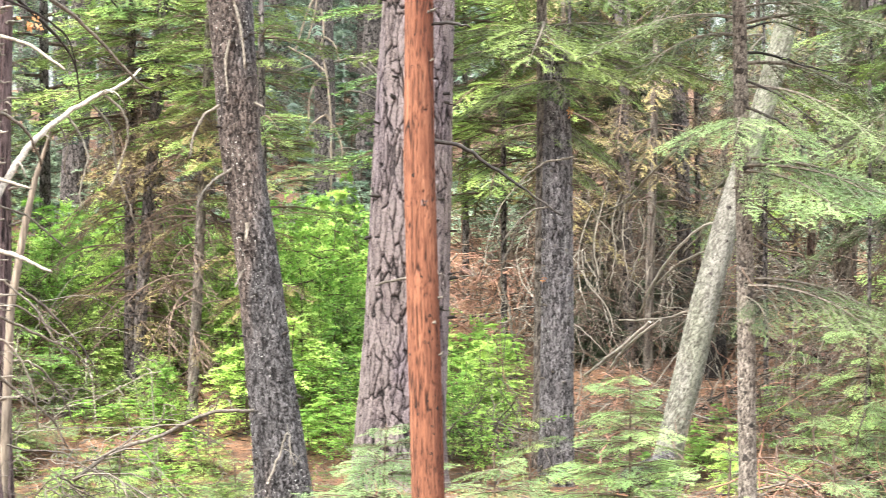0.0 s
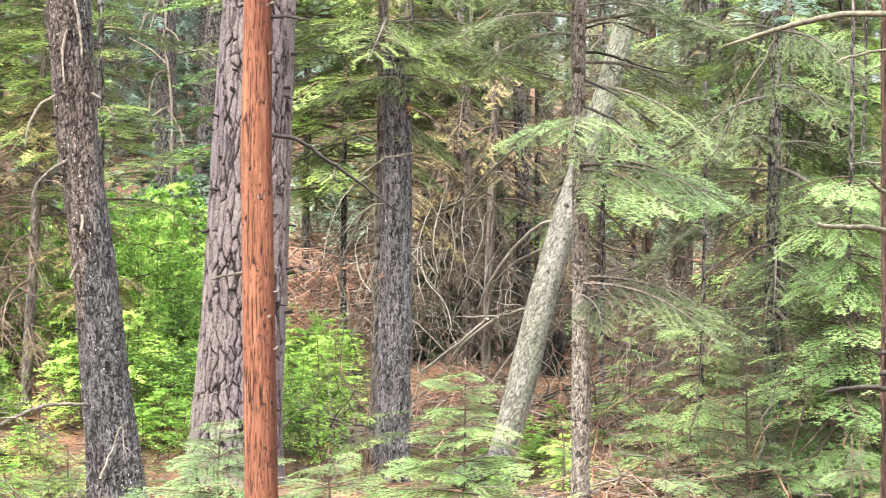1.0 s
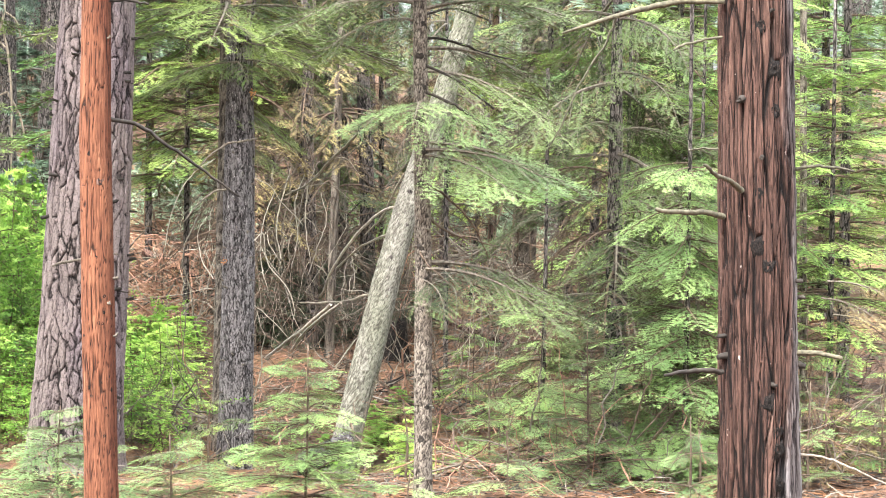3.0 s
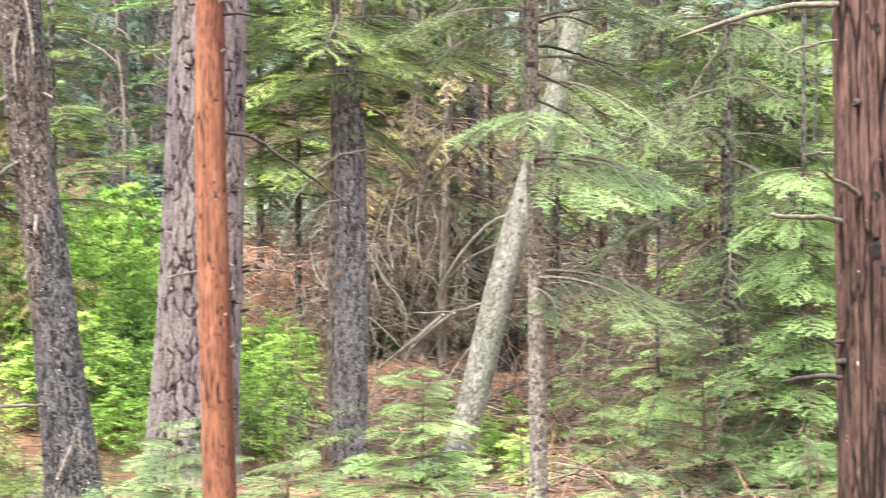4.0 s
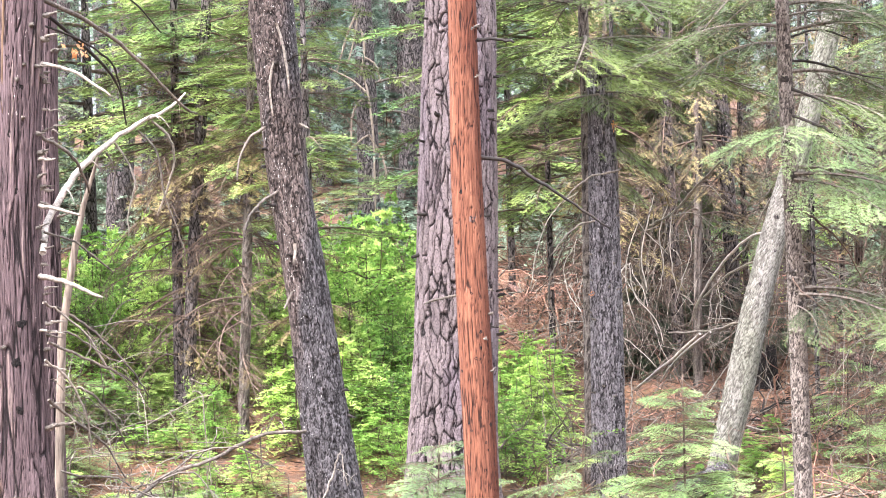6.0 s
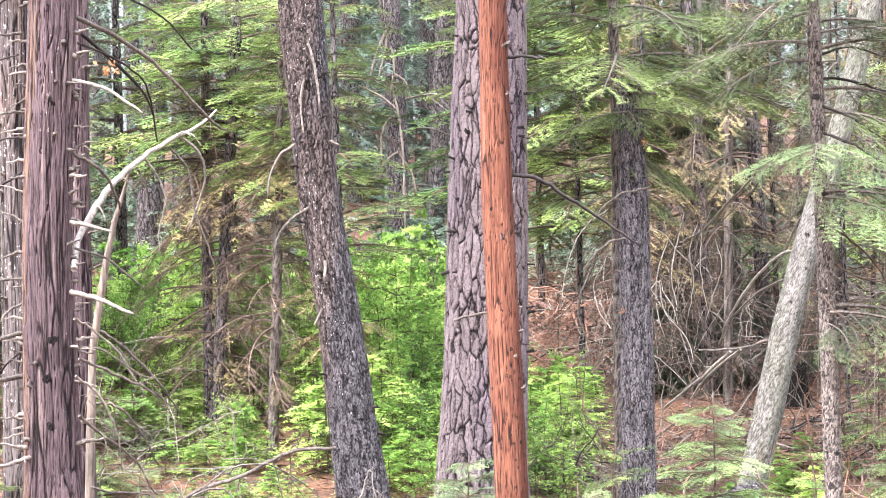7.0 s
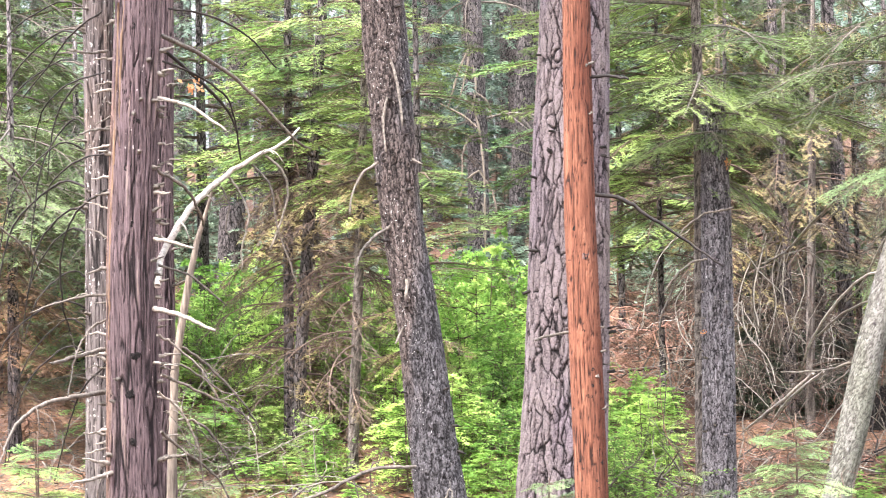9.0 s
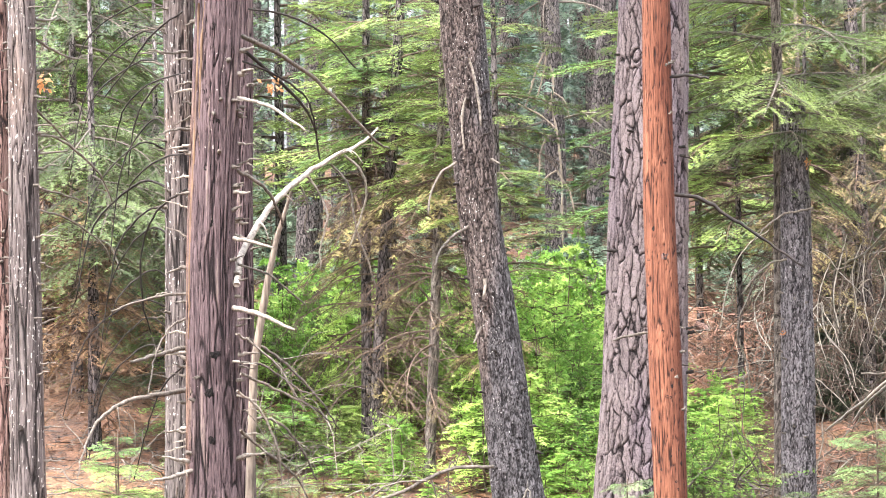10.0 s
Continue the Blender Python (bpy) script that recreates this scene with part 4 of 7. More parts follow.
fir("f3b", "fir_tree", 0.25, 22.0, 0.04, "fir with layered green boughs on the slope", MID, 1040, 1.5, 5.0, 0.3, 1.5, 1.2, per=5)
fir("f3c", "fir_tree", 1.35, 19.5, 0.06, "dense fir with olive drooping boughs", MID_GREY, 1045, 2.2, 4.8, 0.25, 1.3, 1.0, dry=(BARE, 0.8, 2.4, 0.2, 1.0))
fir("f4", "fir_tree", 3.25, 13.6, 0.07, "shady fir with dark drooping boughs", FINE_GREY, 1050, 1.3, 3.3, 0.42, 1.15, 1.0, pitch=(-24, 4), dry=(BARE, 0.6, 2.0, 0.25, 0.9))
fir("f5", "fir_tree", 4.6, 17.0, 0.05, "light green fir with airy tiers", MID, 1060, 0.6, 4.0, 0.24, 1.25, 0.9, per=5)
fir("f5b", "fir_tree", 4.15, 19.5, 0.06, "light green fir with airy tiers", MID_YELLOW, 1070, 1.2, 4.6, 0.3, 1.3, 1.0)
fir("f6", "fir_tree", 5.35, 15.0, 0.05, "light green fir with airy tiers", MID, 1080, 0.9, 4.0, 0.24, 1.0, 0.8, per=4)
fir("f6b", "fir_tree", 6.9, 20.0, 0.06, "light green fir with airy tiers", MID, 1090, 0.8, 5.0, 0.3, 1.5, 1.0, per=5)
fir("f6c", "fir_tree", 5.6, 21.5, 0.06, "light green fir with airy tiers", MID_YELLOW, 1095, 1.5, 5.0, 0.32, 1.4, 1.0, per=5)
fir("fl", "fir_tree", -4.35, 15.2, 0.05, "green fir with hanging boughs at the clearing edge", MID_GREY, 1100, 1.5, 2.5, 0.2, 0.95, 0.7, pitch=(-25, 0), dry=(DRY_RED, 0.4, 1.7, 0.18, 0.65), upper=False)
fir("fl2", "fir_tree", -5.0, 17.0, 0.05, "fir with brown dead lower boughs", MID_GREY, 1110, 2.0, 4.5, 0.3, 1.2, 1.0, pitch=(-25, 0), dry=(DRY_RED, 0.4, 1.9, 0.22, 0.8))
fir("f4b", "fir_tree", 3.40, 12.3, 0.02, "light green young fir with flat layered boughs", MID_PALE, 1400, 0.25, 2.0, 0.14, 0.8, 0.4, pitch=(-30, 2), per=7, upper=False)
fir("f4c", "fir_tree", 2.75, 13.5, 0.02, "light green young fir with flat layered boughs", MID_PALE, 1410, 0.2, 1.1, 0.14, 0.65, 0.3, pitch=(-30, 2), per=6, upper=False)
fir("f5c", "fir_tree", 4.69, 13.4, 0.025, "light green young fir behind the red cedar", MID, 1420, 0.9, 2.8, 0.18, 0.7, 0.4, pitch=(-14, 6), per=5, upper=False)
fir("fl3", "fir_tree", -3.95, 16.4, 0.04, "grey-green fir with low layered boughs", MID_GREY, 1120, 0.5, 2.6, 0.28, 0.95, 0.7, pitch=(-20, 4), upper=False)
fir("fl5", "fir_tree", -4.75, 18.8, 0.05, "shady fir with low layered boughs", MID_GREY, 1125, 0.4, 3.0, 0.32, 1.2, 0.8, pitch=(-20, 4), dry=(DRY_RED, 0.3, 1.5, 0.2, 1.0))
fir("fl6", "fir_tree", -5.6, 18.2, 0.05, "shady fir with low layered boughs", MID, 1128, 0.8, 3.0, 0.36, 1.2, 0.8, pitch=(-20, 4), dry=(DRY_RED, 0.3, 1.5, 0.2, 1.0))
fir("fl4", "fir_tree", -5.9, 21.0, 0.08, "tall green fir behind the clearing", MID, 1130, 1.5, 5.5, 0.35, 1.7, 1.4)

for key, z0, z1, meshes, L in (("dark_a", 2.6, 4.2, MID_YELLOW, 0.95), ("brown_b", 2.5, 3.8, MID, 0.8), ("thin_c", 2.2, 3.8, MID_YELLOW, 0.7)):
    ob, o, rows = TREES[key]
    crown(ob, meshes, 1500 + int(z0 * 10), z0 - o[2], z1 - o[2], 0.24, L, L * 0.8, (-14, 8), 5, (rows, o[2], o))
    crown(ob, BARE, 1550 + int(z0 * 10), 1.0 - o[2], z0 - o[2], 0.24, 0.75, 0.7, (-25, 8), 3, (rows, o[2], o))
    crown(ob, DRY, 1580 + int(z0 * 10), 1.5 - o[2], z0 - o[2], 0.4, 0.6, 0.6, (-25, 8), 2, (rows, o[2], o))

# crowded dead poles of the thicket
rng = np.random.default_rng(31)
for k in range(22):
    x, y = rng.uniform(0.7, 4.6), rng.uniform(16.0, 22.5)
    g = float(ground_z(x, y))
    r = rng.uniform(0.02, 0.045)
    lean = rng.normal(0, 0.12)
    tree(f"t{k}", "thicket_pole", [(x, y, g + 0.1, r), (x + lean, y, g + 2.5, r * 0.8)], g + rng.uniform(4, 7), 14, 0.08, SCALES, M_FARBARK if k % 3 else M_GRAY, 1200 + k, "thin dead pole crowded with dry twigs", group="thicket trunks", flare=1.1, fine_top=g + 3)
    ob, o, rows = TREES[f"t{k}"]
    crown(ob, BARE if k % 2 else BARE_GREY, 1230 + k, 0.4, 2.7, 0.42, 0.75, 0.7, (-35, 10), 3, (rows, o[2], o))
    crown(ob, DRY if k % 2 else MID_GREY, 1260 + k, 1.5, 3.7, 0.5, 0.7, 0.6, (-35, 5), 3, (rows, o[2], o))

for k, (x, y) in enumerate([(4.15, 13.2), (4.5, 14.2), (4.35, 15.5), (4.95, 16.5), (3.55, 14.6)]):
    g = float(ground_z(x, y))
    tree(f"u{k}", "thicket_pole", [(x, y, g + 0.1, 0.022), (x + 0.05, y, g + 2.0, 0.016)], g + 3.6, 14, 0.08, SCALES, M_FARBARK, 1300 + k, "thin dead pole with dry twigs behind the red cedar", group="thicket trunks", flare=1.1, fine_top=g + 3)
    ob, o, rows = TREES[f"u{k}"]
    crown(ob, BARE, 1310 + k, 0.2, 1.6, 0.22, 0.5, 0.5, (-35, 10), 3, (rows, o[2], o))
    crown(ob, MID, 1320 + k, 1.4, 3.4, 0.3, 0.6, 0.4, (-30, 5), 3, (rows, o[2], o))

# boughs that reach out of the slim grey fir and the dark fir
boughs("gray", FINE_BLUE, 60, [
    ([(1.56, 10.90, 2.08)][0], -100, -6, 0.62, 0), ([(1.56, 10.90, 2.07)][0], -140, -14, 0.5, -8), ([(1.60, 10.90, 2.07)][0], -60, -16, 0.55, 10),
    ([(1.61, 10.90, 1.84)][0], -28, -10, 0.8, 12), ([(1.61, 10.90, 1.81)][0], -52, -14, 0.7, 0), ([(1.63, 11.00, 1.88)][0], 5, -12, 0.95, 0),
], "grey-green drooping bough")
boughs("gray", FINE_GREY, 65, [
    ([(1.61, 10.90, 1.21)][0], -35, -8, 0.85, 8), ([(1.63, 11.00, 1.24)][0], -5, -8, 0.95, 0), ([(1.60, 10.90, 1.15)][0], -80, -18, 0.4, 0),
    ([(1.62, 11.00, 2.59)][0], -15, 6, 0.9, 0), ([(1.57, 11.00, 2.62)][0], 190, 0, 0.8, 0), ([(1.57, 11.00, 2.53)][0], -150, -6, 0.7, 0),
    ([(1.62, 11.00, 2.38)][0], 20, -4, 0.9, 0), ([(1.62, 11.00, 2.26)][0], -30, -12, 0.9, 0),
], "grey-green drooping bough")
boughs("fir_thin", FINE_YELLOW, 61, [
    ([(0.70, 14.20, 2.86)][0], -20, -2, 1.0, 0), ([(0.70, 14.20, 2.77)][0], -50, -4, 0.9, 0), ([(0.70, 14.20, 2.67)][0], 10, -4, 1.1, 0),
    ([(0.68, 14.20, 2.71)][0], 200, -4, 0.8, 0), ([(0.72, 14.20, 2.21)][0], -30, -25, 0.55, 0), ([(0.74, 14.20, 2.25)][0], 10, -30, 0.6, 0),
    ([(0.80, 13.90, 2.6)][0], -50, -10, 0.6, 8), ([(0.82, 13.90, 2.5)][0], -20, -16, 0.6, 0), ([(0.78, 13.90, 2.48)][0], -160, -12, 0.6, -8),
    ([(0.70, 14.20, 2.52)][0], -80, -10, 0.7, 0), ([(0.70, 14.20, 2.44)][0], 210, -12, 0.7, 0), ([(0.75, 14.20, 1.98)][0], -25, -28, 0.45, 0),
], "yellow-green drooping bough")
rows_up = TREES["gray"]
crown(rows_up[0], FINE_GREY, 62, 2.75 - rows_up[1][2], 3.6 - rows_up[1][2], 0.4, 0.9, 0.8, (-10, 8), 4, (rows_up[2], rows_up[1][2], rows_up[1]))
crown(rows_up[0], COARSE, 63, 3.7 - rows_up[1][2], 9.5, 0.9, 1.0, 0.3, (-10, 10), 4, (rows_up[2], rows_up[1][2], rows_up[1]))
rows_up = TREES["fir_thin"]
crown(rows_up[0], FINE_YELLOW, 64, 2.95, 4.2, 0.36, 1.2, 1.1, (-10, 8), 4, (rows_up[2], rows_up[1][2], rows_up[1]))


# ---- saplings ----
def sapling(x, y, height, spread, meshes, seed, label, per=4, gap=0.1, group="fir saplings"):
    g = float(ground_z(x, y))
    rng = np.random.default_rng(seed)
    ob = thing("fir_sapling", x, y, g, label, "sapling", group)
    c = np.array([(0, 0, -0.05, 0.009), (rng.normal(0, 0.01), 0, height * 0.5, 0.006), (rng.normal(0, 0.02), 0, height, 0.003)])
    v, q, t = tube(catmull(c, 8), 6)
    part("trunk", mesh_of("trunk", v, [q, t], M_BROWN), ob)
    z = 0.12
    while z < height - 0.03:
        f = z / height
        turn = rng.uniform(0, 360)
        for k in range(per):
            put_bough(ob, meshes, rng, 0, 0, z, turn + 360 * k / per + rng.uniform(-20, 20), rng.uniform(-12, 16), spread * (1.08 - f) ** 0.7 * rng.uniform(0.7, 1.15), rng.uniform(-25, 25))
        z += gap * rng.uniform(0.7, 1.3) * (1.0 + 0.6 * (1 - f))
    return ob


rng = np.random.default_rng(55)
sapling(0.96, 10.8, 0.92, 0.52, MID_PALE, 2000, "pale yellow-green fir sapling with flat tiers", 6, 0.075)
sapling(2.74, 12.0, 0.95, 0.55, MID_BLUE, 2010, "bushy green fir sapling in the needles", 5, 0.09)
sapling(2.06, 11.0, 0.4, 0.36, MID_BLUE, 2020, "small green fir seedling")
sapling(-0.31, 11.0, 0.62, 0.6, MID_BLUE, 2030, "low blue-green fir sapling at the pine's foot", 6, 0.08)
sapling(0.28, 10.9, 0.47, 0.55, MID_BLUE, 2040, "low blue-green fir sapling beside the pole", 6, 0.08)
sapling(3.66, 13.0, 0.8, 0.5, MID_PALE, 2050, "thin green fir sapling")
sapling(3.3, 12.4, 0.75, 0.5, MID_PALE, 2055, "bushy green fir sapling")
sapling(1.72, 12.6, 0.5, 0.3, MID, 2060, "small bright fir sapling at the leaning trunk's foot")
sapling(2.35, 13.2, 0.75, 0.45, MID_BLUE, 2065, "bushy green fir sapling")
sapling(-3.02, 12.9, 0.75, 0.5, MID_BLUE, 2071, "low green fir sapling at the clearing")
sapling(-3.75, 13.6, 0.7, 0.5, MID, 2072, "low green fir sapling at the clearing")
sapling(-3.5, 15.8, 1.3, 0.75, MID, 2073, "green fir sapling with drooping boughs behind the cedar", 5, 0.13)
sapling(-3.2, 11.6, 0.85, 0.55, MID, 2070, "low green fir sapling at the clearing")
sapling(-2.95, 11.9, 0.5, 0.42, MID_BLUE, 2074, "low blue-green fir sapling at the clearing", 5, 0.09)
sapling(-3.3, 12.3, 0.4, 0.4, MID_BLUE, 2075, "low blue-green fir sapling at the clearing", 5, 0.09)
sapling(-3.05, 14.6, 0.8, 0.5, MID_BLUE, 2076, "low blue-green fir sapling at the clearing", 5, 0.1)
sapling(4.35, 12.8, 1.1, 0.5, MID, 2080, "green fir sapling behind the red cedar")
sapling(0.55, 13.0, 0.55, 0.4, MID_YELLOW, 2090, "pale fir sapling by the dark fir")
sapling(1.45, 10.4, 0.3, 0.4, MID_PALE, 2095, "low pale fir seedling")
sapling(3.05, 10.9, 0.5, 0.4, MID_BLUE, 2097, "low green fir seedling")
sapling(-2.3, 13.0, 0.45, 0.4, MID, 2098, "low green fir seedling")
for k, (sx, sy) in enumerate([(4.2, 12.0), (4.5, 12.3), (4.75, 12.7), (4.3, 12.9), (3.95, 11.9), (4.6, 13.6), (4.9, 13.3)]):
    sapling(sx, sy, rng.uniform(0.35, 0.7), rng.uniform(0.25, 0.4), (DRY_RED, DRY, MID_GREY)[k % 3], 2400 + k, "straggly half-dead fir seedling in brown litter", 4, 0.1)
for k in range(14):
    sx, sy = (rng.uniform(-3.1, -1.3), rng.uniform(12.7, 14.6)) if k < 8 else (rng.uniform(2.4, 4.6), rng.uniform(11.2, 13.6))
    sapling(sx, sy, rng.uniform(0.25, 0.45) if k < 8 else rng.uniform(0.3, 0.8), rng.uniform(0.28, 0.42), MID_BLUE if k % 2 else MID, 2200 + k, "low green fir seedling among needles", 4, 0.12)
sapling(2.5, 14.8, 0.9, 0.5, MID, 2099, "bushy green fir sapling")


sapling(0.36, 19.2, 0.85, 0.6, RUSTY, 2300, "dead fir sapling with orange needles on the slope", 5, 0.09)
sapling(0.62, 20.4, 0.7, 0.6, RUSTY, 2301, "dead fir sapling with orange needles on the slope", 5, 0.09)
sapling(4.35, 12.4, 0.5, 0.4, DRY_RED, 2302, "dead brown fir seedling among needles", 4, 0.1)
sapling(4.1, 13.0, 0.6, 0.4, DRY_RED, 2303, "dead brown fir seedling among needles", 4, 0.1)
sapling(4.65, 13.2, 0.6, 0.45, DRY_RED, 2304, "dead brown fir seedling among needles", 4, 0.1)
sapling(3.3, 11.6, 0.4, 0.35, DRY, 2305, "dead brown fir seedling among needles", 4, 0.1)
# saplings with shade-darkened needles, to blacken the hollow
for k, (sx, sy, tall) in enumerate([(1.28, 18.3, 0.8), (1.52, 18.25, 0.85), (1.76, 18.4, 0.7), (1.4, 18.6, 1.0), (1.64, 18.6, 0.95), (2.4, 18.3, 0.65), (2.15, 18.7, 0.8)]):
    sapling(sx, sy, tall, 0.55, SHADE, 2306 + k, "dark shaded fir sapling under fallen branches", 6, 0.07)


# ---- leafy shrubs ----
def shrub_mesh(seed, leaves, stems):
    rng = np.random.default_rng(seed)
    pieces, centres = [], []
    for _ in range(stems):
        foot = np.r_[rng.normal(0, 0.1, 2), -0.05]
        tip = np.r_[rng.normal(0, 0.38, 2), rng.uniform(0.6, 1.0)]
        mid = (foot + tip) / 2 + np.r_[rng.normal(0, 0.08, 2), 0.08]
        c = catmull([np.r_[foot, 0.008], np.r_[mid, 0.005], np.r_[tip, 0.002]], 5)
        pieces.append(tube(c, 3))
        for t in rng.uniform(0.3, 1, 7):
            a = np.array([np.interp(t, np.linspace(0, 1, 5), c[:, k]) for k in range(3)])
            e = a + np.r_[rng.normal(0, 0.17, 2), rng.normal(0.05, 0.06)]
            pieces.append(tube(np.array([np.r_[a, 0.003], np.r_[e, 0.001]]), 3))
            centres += [a + (e - a) * u for u in np.linspace(0.25, 1.05, 6)]
    wv, wq, wt = join(pieces)
    centres = np.array(centres)
    at = centres[rng.integers(len(centres), size=leaves)] + rng.normal(0, 0.022, (leaves, 3))
    d = rng.normal(0, 1, (leaves, 3)) * (1, 1, 0.45)
    d /= np.linalg.norm(d, axis=1, keepdims=True)
    s = np.cross(d, rng.normal(0, 0.35, (leaves, 3)) + (0, 0, 1.0))
    s /= np.linalg.norm(s, axis=1, keepdims=True)
    up = np.cross(s, d)
    L = rng.uniform(0.032, 0.06, (leaves, 1))
    w = L * 0.3
    quad = np.stack([at, at + d * L * 0.5 + s * w + up * L * 0.12, at + d * L, at + d * L * 0.5 - s * w + up * L * 0.12], 1).reshape(-1, 3)
    q = len(wv) + np.arange(len(quad)).reshape(-1, 4)
    tri = np.concatenate([q[:, [0, 1, 2]], q[:, [0, 2, 3]]])
    idx = np.r_[np.zeros(len(wq)), np.zeros(len(wt)), np.ones(len(tri))]
    return mesh_of("shrub", np.concatenate([wv, quad]), [wq, np.concatenate([wt, tri])], [M_BROWN, M_SHRUB], False, idx)


def young_fir_mesh(seed, needles=M_SHRUB):
    """A feathery young fir, one metre tall, with its sprays."""
    rng = np.random.default_rng(seed)
    stem = catmull([(0, 0, -0.05, 0.012), (rng.normal(0, 0.03), rng.normal(0, 0.03), 0.5, 0.008), (rng.normal(0, 0.05), rng.normal(0, 0.05), 1.0, 0.002)], 6)
    pieces, A, B = [tube(stem, 4)], [], []
    for z in np.linspace(0.08, 0.97, 9):
        c = np.array([np.interp(z, stem[:, 2], stem[:, k]) for k in range(3)])
        for k in range(5):
            az = rng.uniform(0, 6.28)
            L = (0.48 * (1 - z) ** 0.7 + 0.07) * rng.uniform(0.7, 1.2)
            d = np.array([math.cos(az), math.sin(az), rng.uniform(-0.1, 0.55)])
            s = np.array([-d[1], d[0], 0])
            q = np.linspace(0, 1, 7)[:, None]
            ax = c + d * L * q + np.array([0, 0, -0.25 * L]) * q**2
            pieces.append(tube(np.c_[ax[[0, 6]], (0.004, 0.001)], 3))
            A.append(ax[1:-1])
            B.append(ax[2:])
            for w in (-1, 1):
                A.append(ax[1:])
                B.append(ax[1:] + (d * 0.7 + s * w * 0.75 + rng.normal(0, 0.2, (6, 3))) * L * (0.42 * (1.1 - q[1:])) + (0, 0, -0.01))
    tri = needle_rows(np.concatenate(A), np.concatenate(B), 2, 0.048, 0.0085, rng)
    wv, wq, wt = join(pieces)
    hub = np.linalg.norm(tri[:, :2], axis=1)
    idx = np.r_[np.zeros(len(wq)), np.zeros(len(wt)), np.ones(len(tri) // 3)]
    return mesh_of("young_fir", np.concatenate([wv, tri]), [wq, np.concatenate([wt, len(wv) + np.arange(len(tri)).reshape(-1, 3)])], [M_BROWN, needles], False, idx, np.r_[np.zeros(len(wv)), np.clip(0.2 + 1.5 * hub, 0, 1)])


YOUNG = [young_fir_mesh(3100 + k) for k in range(5)]
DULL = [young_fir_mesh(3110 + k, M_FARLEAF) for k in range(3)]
LOW = [young_fir_mesh(3120 + k, M_YELLOW) for k in range(3)]
SHRUBS = [shrub_mesh(3000 + k, 900, 8) for k in range(5)]


def shrub(x, y, size, tall, seed):
    rng = np.random.default_rng(seed)
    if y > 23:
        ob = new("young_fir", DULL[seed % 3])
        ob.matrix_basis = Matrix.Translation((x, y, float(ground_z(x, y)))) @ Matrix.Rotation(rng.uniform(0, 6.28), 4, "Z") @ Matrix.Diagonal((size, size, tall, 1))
        return tagged(ob, "young fir on the far slope, tinted grey-green for haze", "young fir", "undergrowth firs")
    if tall < 0.48 and x < -0.9 and seed % 3:
        ob = new("young_fir", LOW[seed % 3])
        ob.matrix_basis = Matrix.Translation((x, y, float(ground_z(x, y)))) @ Matrix.Rotation(rng.uniform(0, 6.28), 4, "Z") @ Matrix.Diagonal((size, size, tall, 1))
        return tagged(ob, "low olive-green fir seedling in the needles", "young fir", "undergrowth firs")
    if seed % 10 < 7:
        ob = new("young_fir", YOUNG[seed % 5])
        wide = size * rng.uniform(0.9, 1.3)
        ob.matrix_basis = Matrix.Translation((x, y, float(ground_z(x, y)))) @ Matrix.Rotation(rng.uniform(0, 6.28), 4, "Z") @ Matrix.Diagonal((wide, wide, tall * 1.05, 1))
        return tagged(ob, "bright green feathery young fir in the undergrowth", "young fir", "undergrowth firs")
    ob = new("shrub", SHRUBS[seed % 5])
    ob.matrix_basis = Matrix.Translation((x, y, float(ground_z(x, y)))) @ Matrix.Rotation(rng.uniform(0, 6.28), 4, "Z") @ Matrix.Diagonal((size, size, tall, 1))
    return tagged(ob, "bright yellow-green leafy shrub in the undergrowth", "shrub", "undergrowth shrubs")


rng = np.random.default_rng(77)
# x from, x to, y from, y to, how many, size, height
MEADOW = [
    (-1.6, -0.25, 15.2, 18.0, 36, 0.6, 0.75),
    (-1.15, -0.3, 14.0, 15.2, 14, 0.4, 0.34),
    (-1.7, -0.3, 18.0, 22.0, 30, 0.85, 1.2),
    (-1.7, -0.3, 22.0, 25.5, 20, 0.9, 0.8),
    (-2.0, -0.2, 25.5, 29.0, 14, 1.1, 0.9),
    (0.2, 1.2, 24.0, 29.0, 12, 1.0, 1.0),
    (-4.5, -2.2, 23.0, 28.0, 20, 1.0, 1.1),
    (-7.4, -4.6, 26.0, 30.0, 22, 1.2, 1.4),
    (-8.2, -5.6, 20.0, 25.0, 16, 1.0, 1.0),
    (-2.8, -0.6, 30.0, 35.0, 12, 1.4, 1.2),
]
SLOPE = [
    (4.5, 8.0, 21.0, 27.0, 22, 1.0, 1.0),
    (2.0, 4.5, 22.0, 27.0, 18, 1.0, 0.9),
    (0.05, 0.6, 14.9, 17.0, 11, 0.5, 0.5),
    (-4.3, -3.0, 18.0, 22.0, 18, 0.8, 0.9),
    (-3.2, -1.4, 14.0, 15.5, 14, 0.4, 0.28),
    (-3.5, -1.6, 17.3, 20.0, 34, 0.75, 1.15),
    (-3.1, -1.9, 15.4, 17.3, 16, 0.5, 0.45),
    (-2.5, -1.0, 12.5, 14.4, 28, 0.34, 0.24),
    (-0.3, 0.5, 13.6, 15.5, 10, 0.45, 0.45),
    (1.6, 1.9, 13.3, 13.8, 2, 0.32, 0.45),
    (-5.2, -4.2, 20, 24, 8, 0.8, 0.8),
    (0.9, 2.3, 13.2, 15.2, 12, 0.3, 0.24),
    (0.0, 0.6, 17.0, 18.4, 6, 0.4, 0.35),
]
for x0, x1, y0, y1, count, size, tall in MEADOW + SLOPE:
    for _ in range(count):
        shrub(rng.uniform(x0, x1), rng.uniform(y0, y1), size * rng.uniform(0.7, 1.25), tall * rng.uniform(0.7, 1.25), int(rng.integers(1 << 20)))


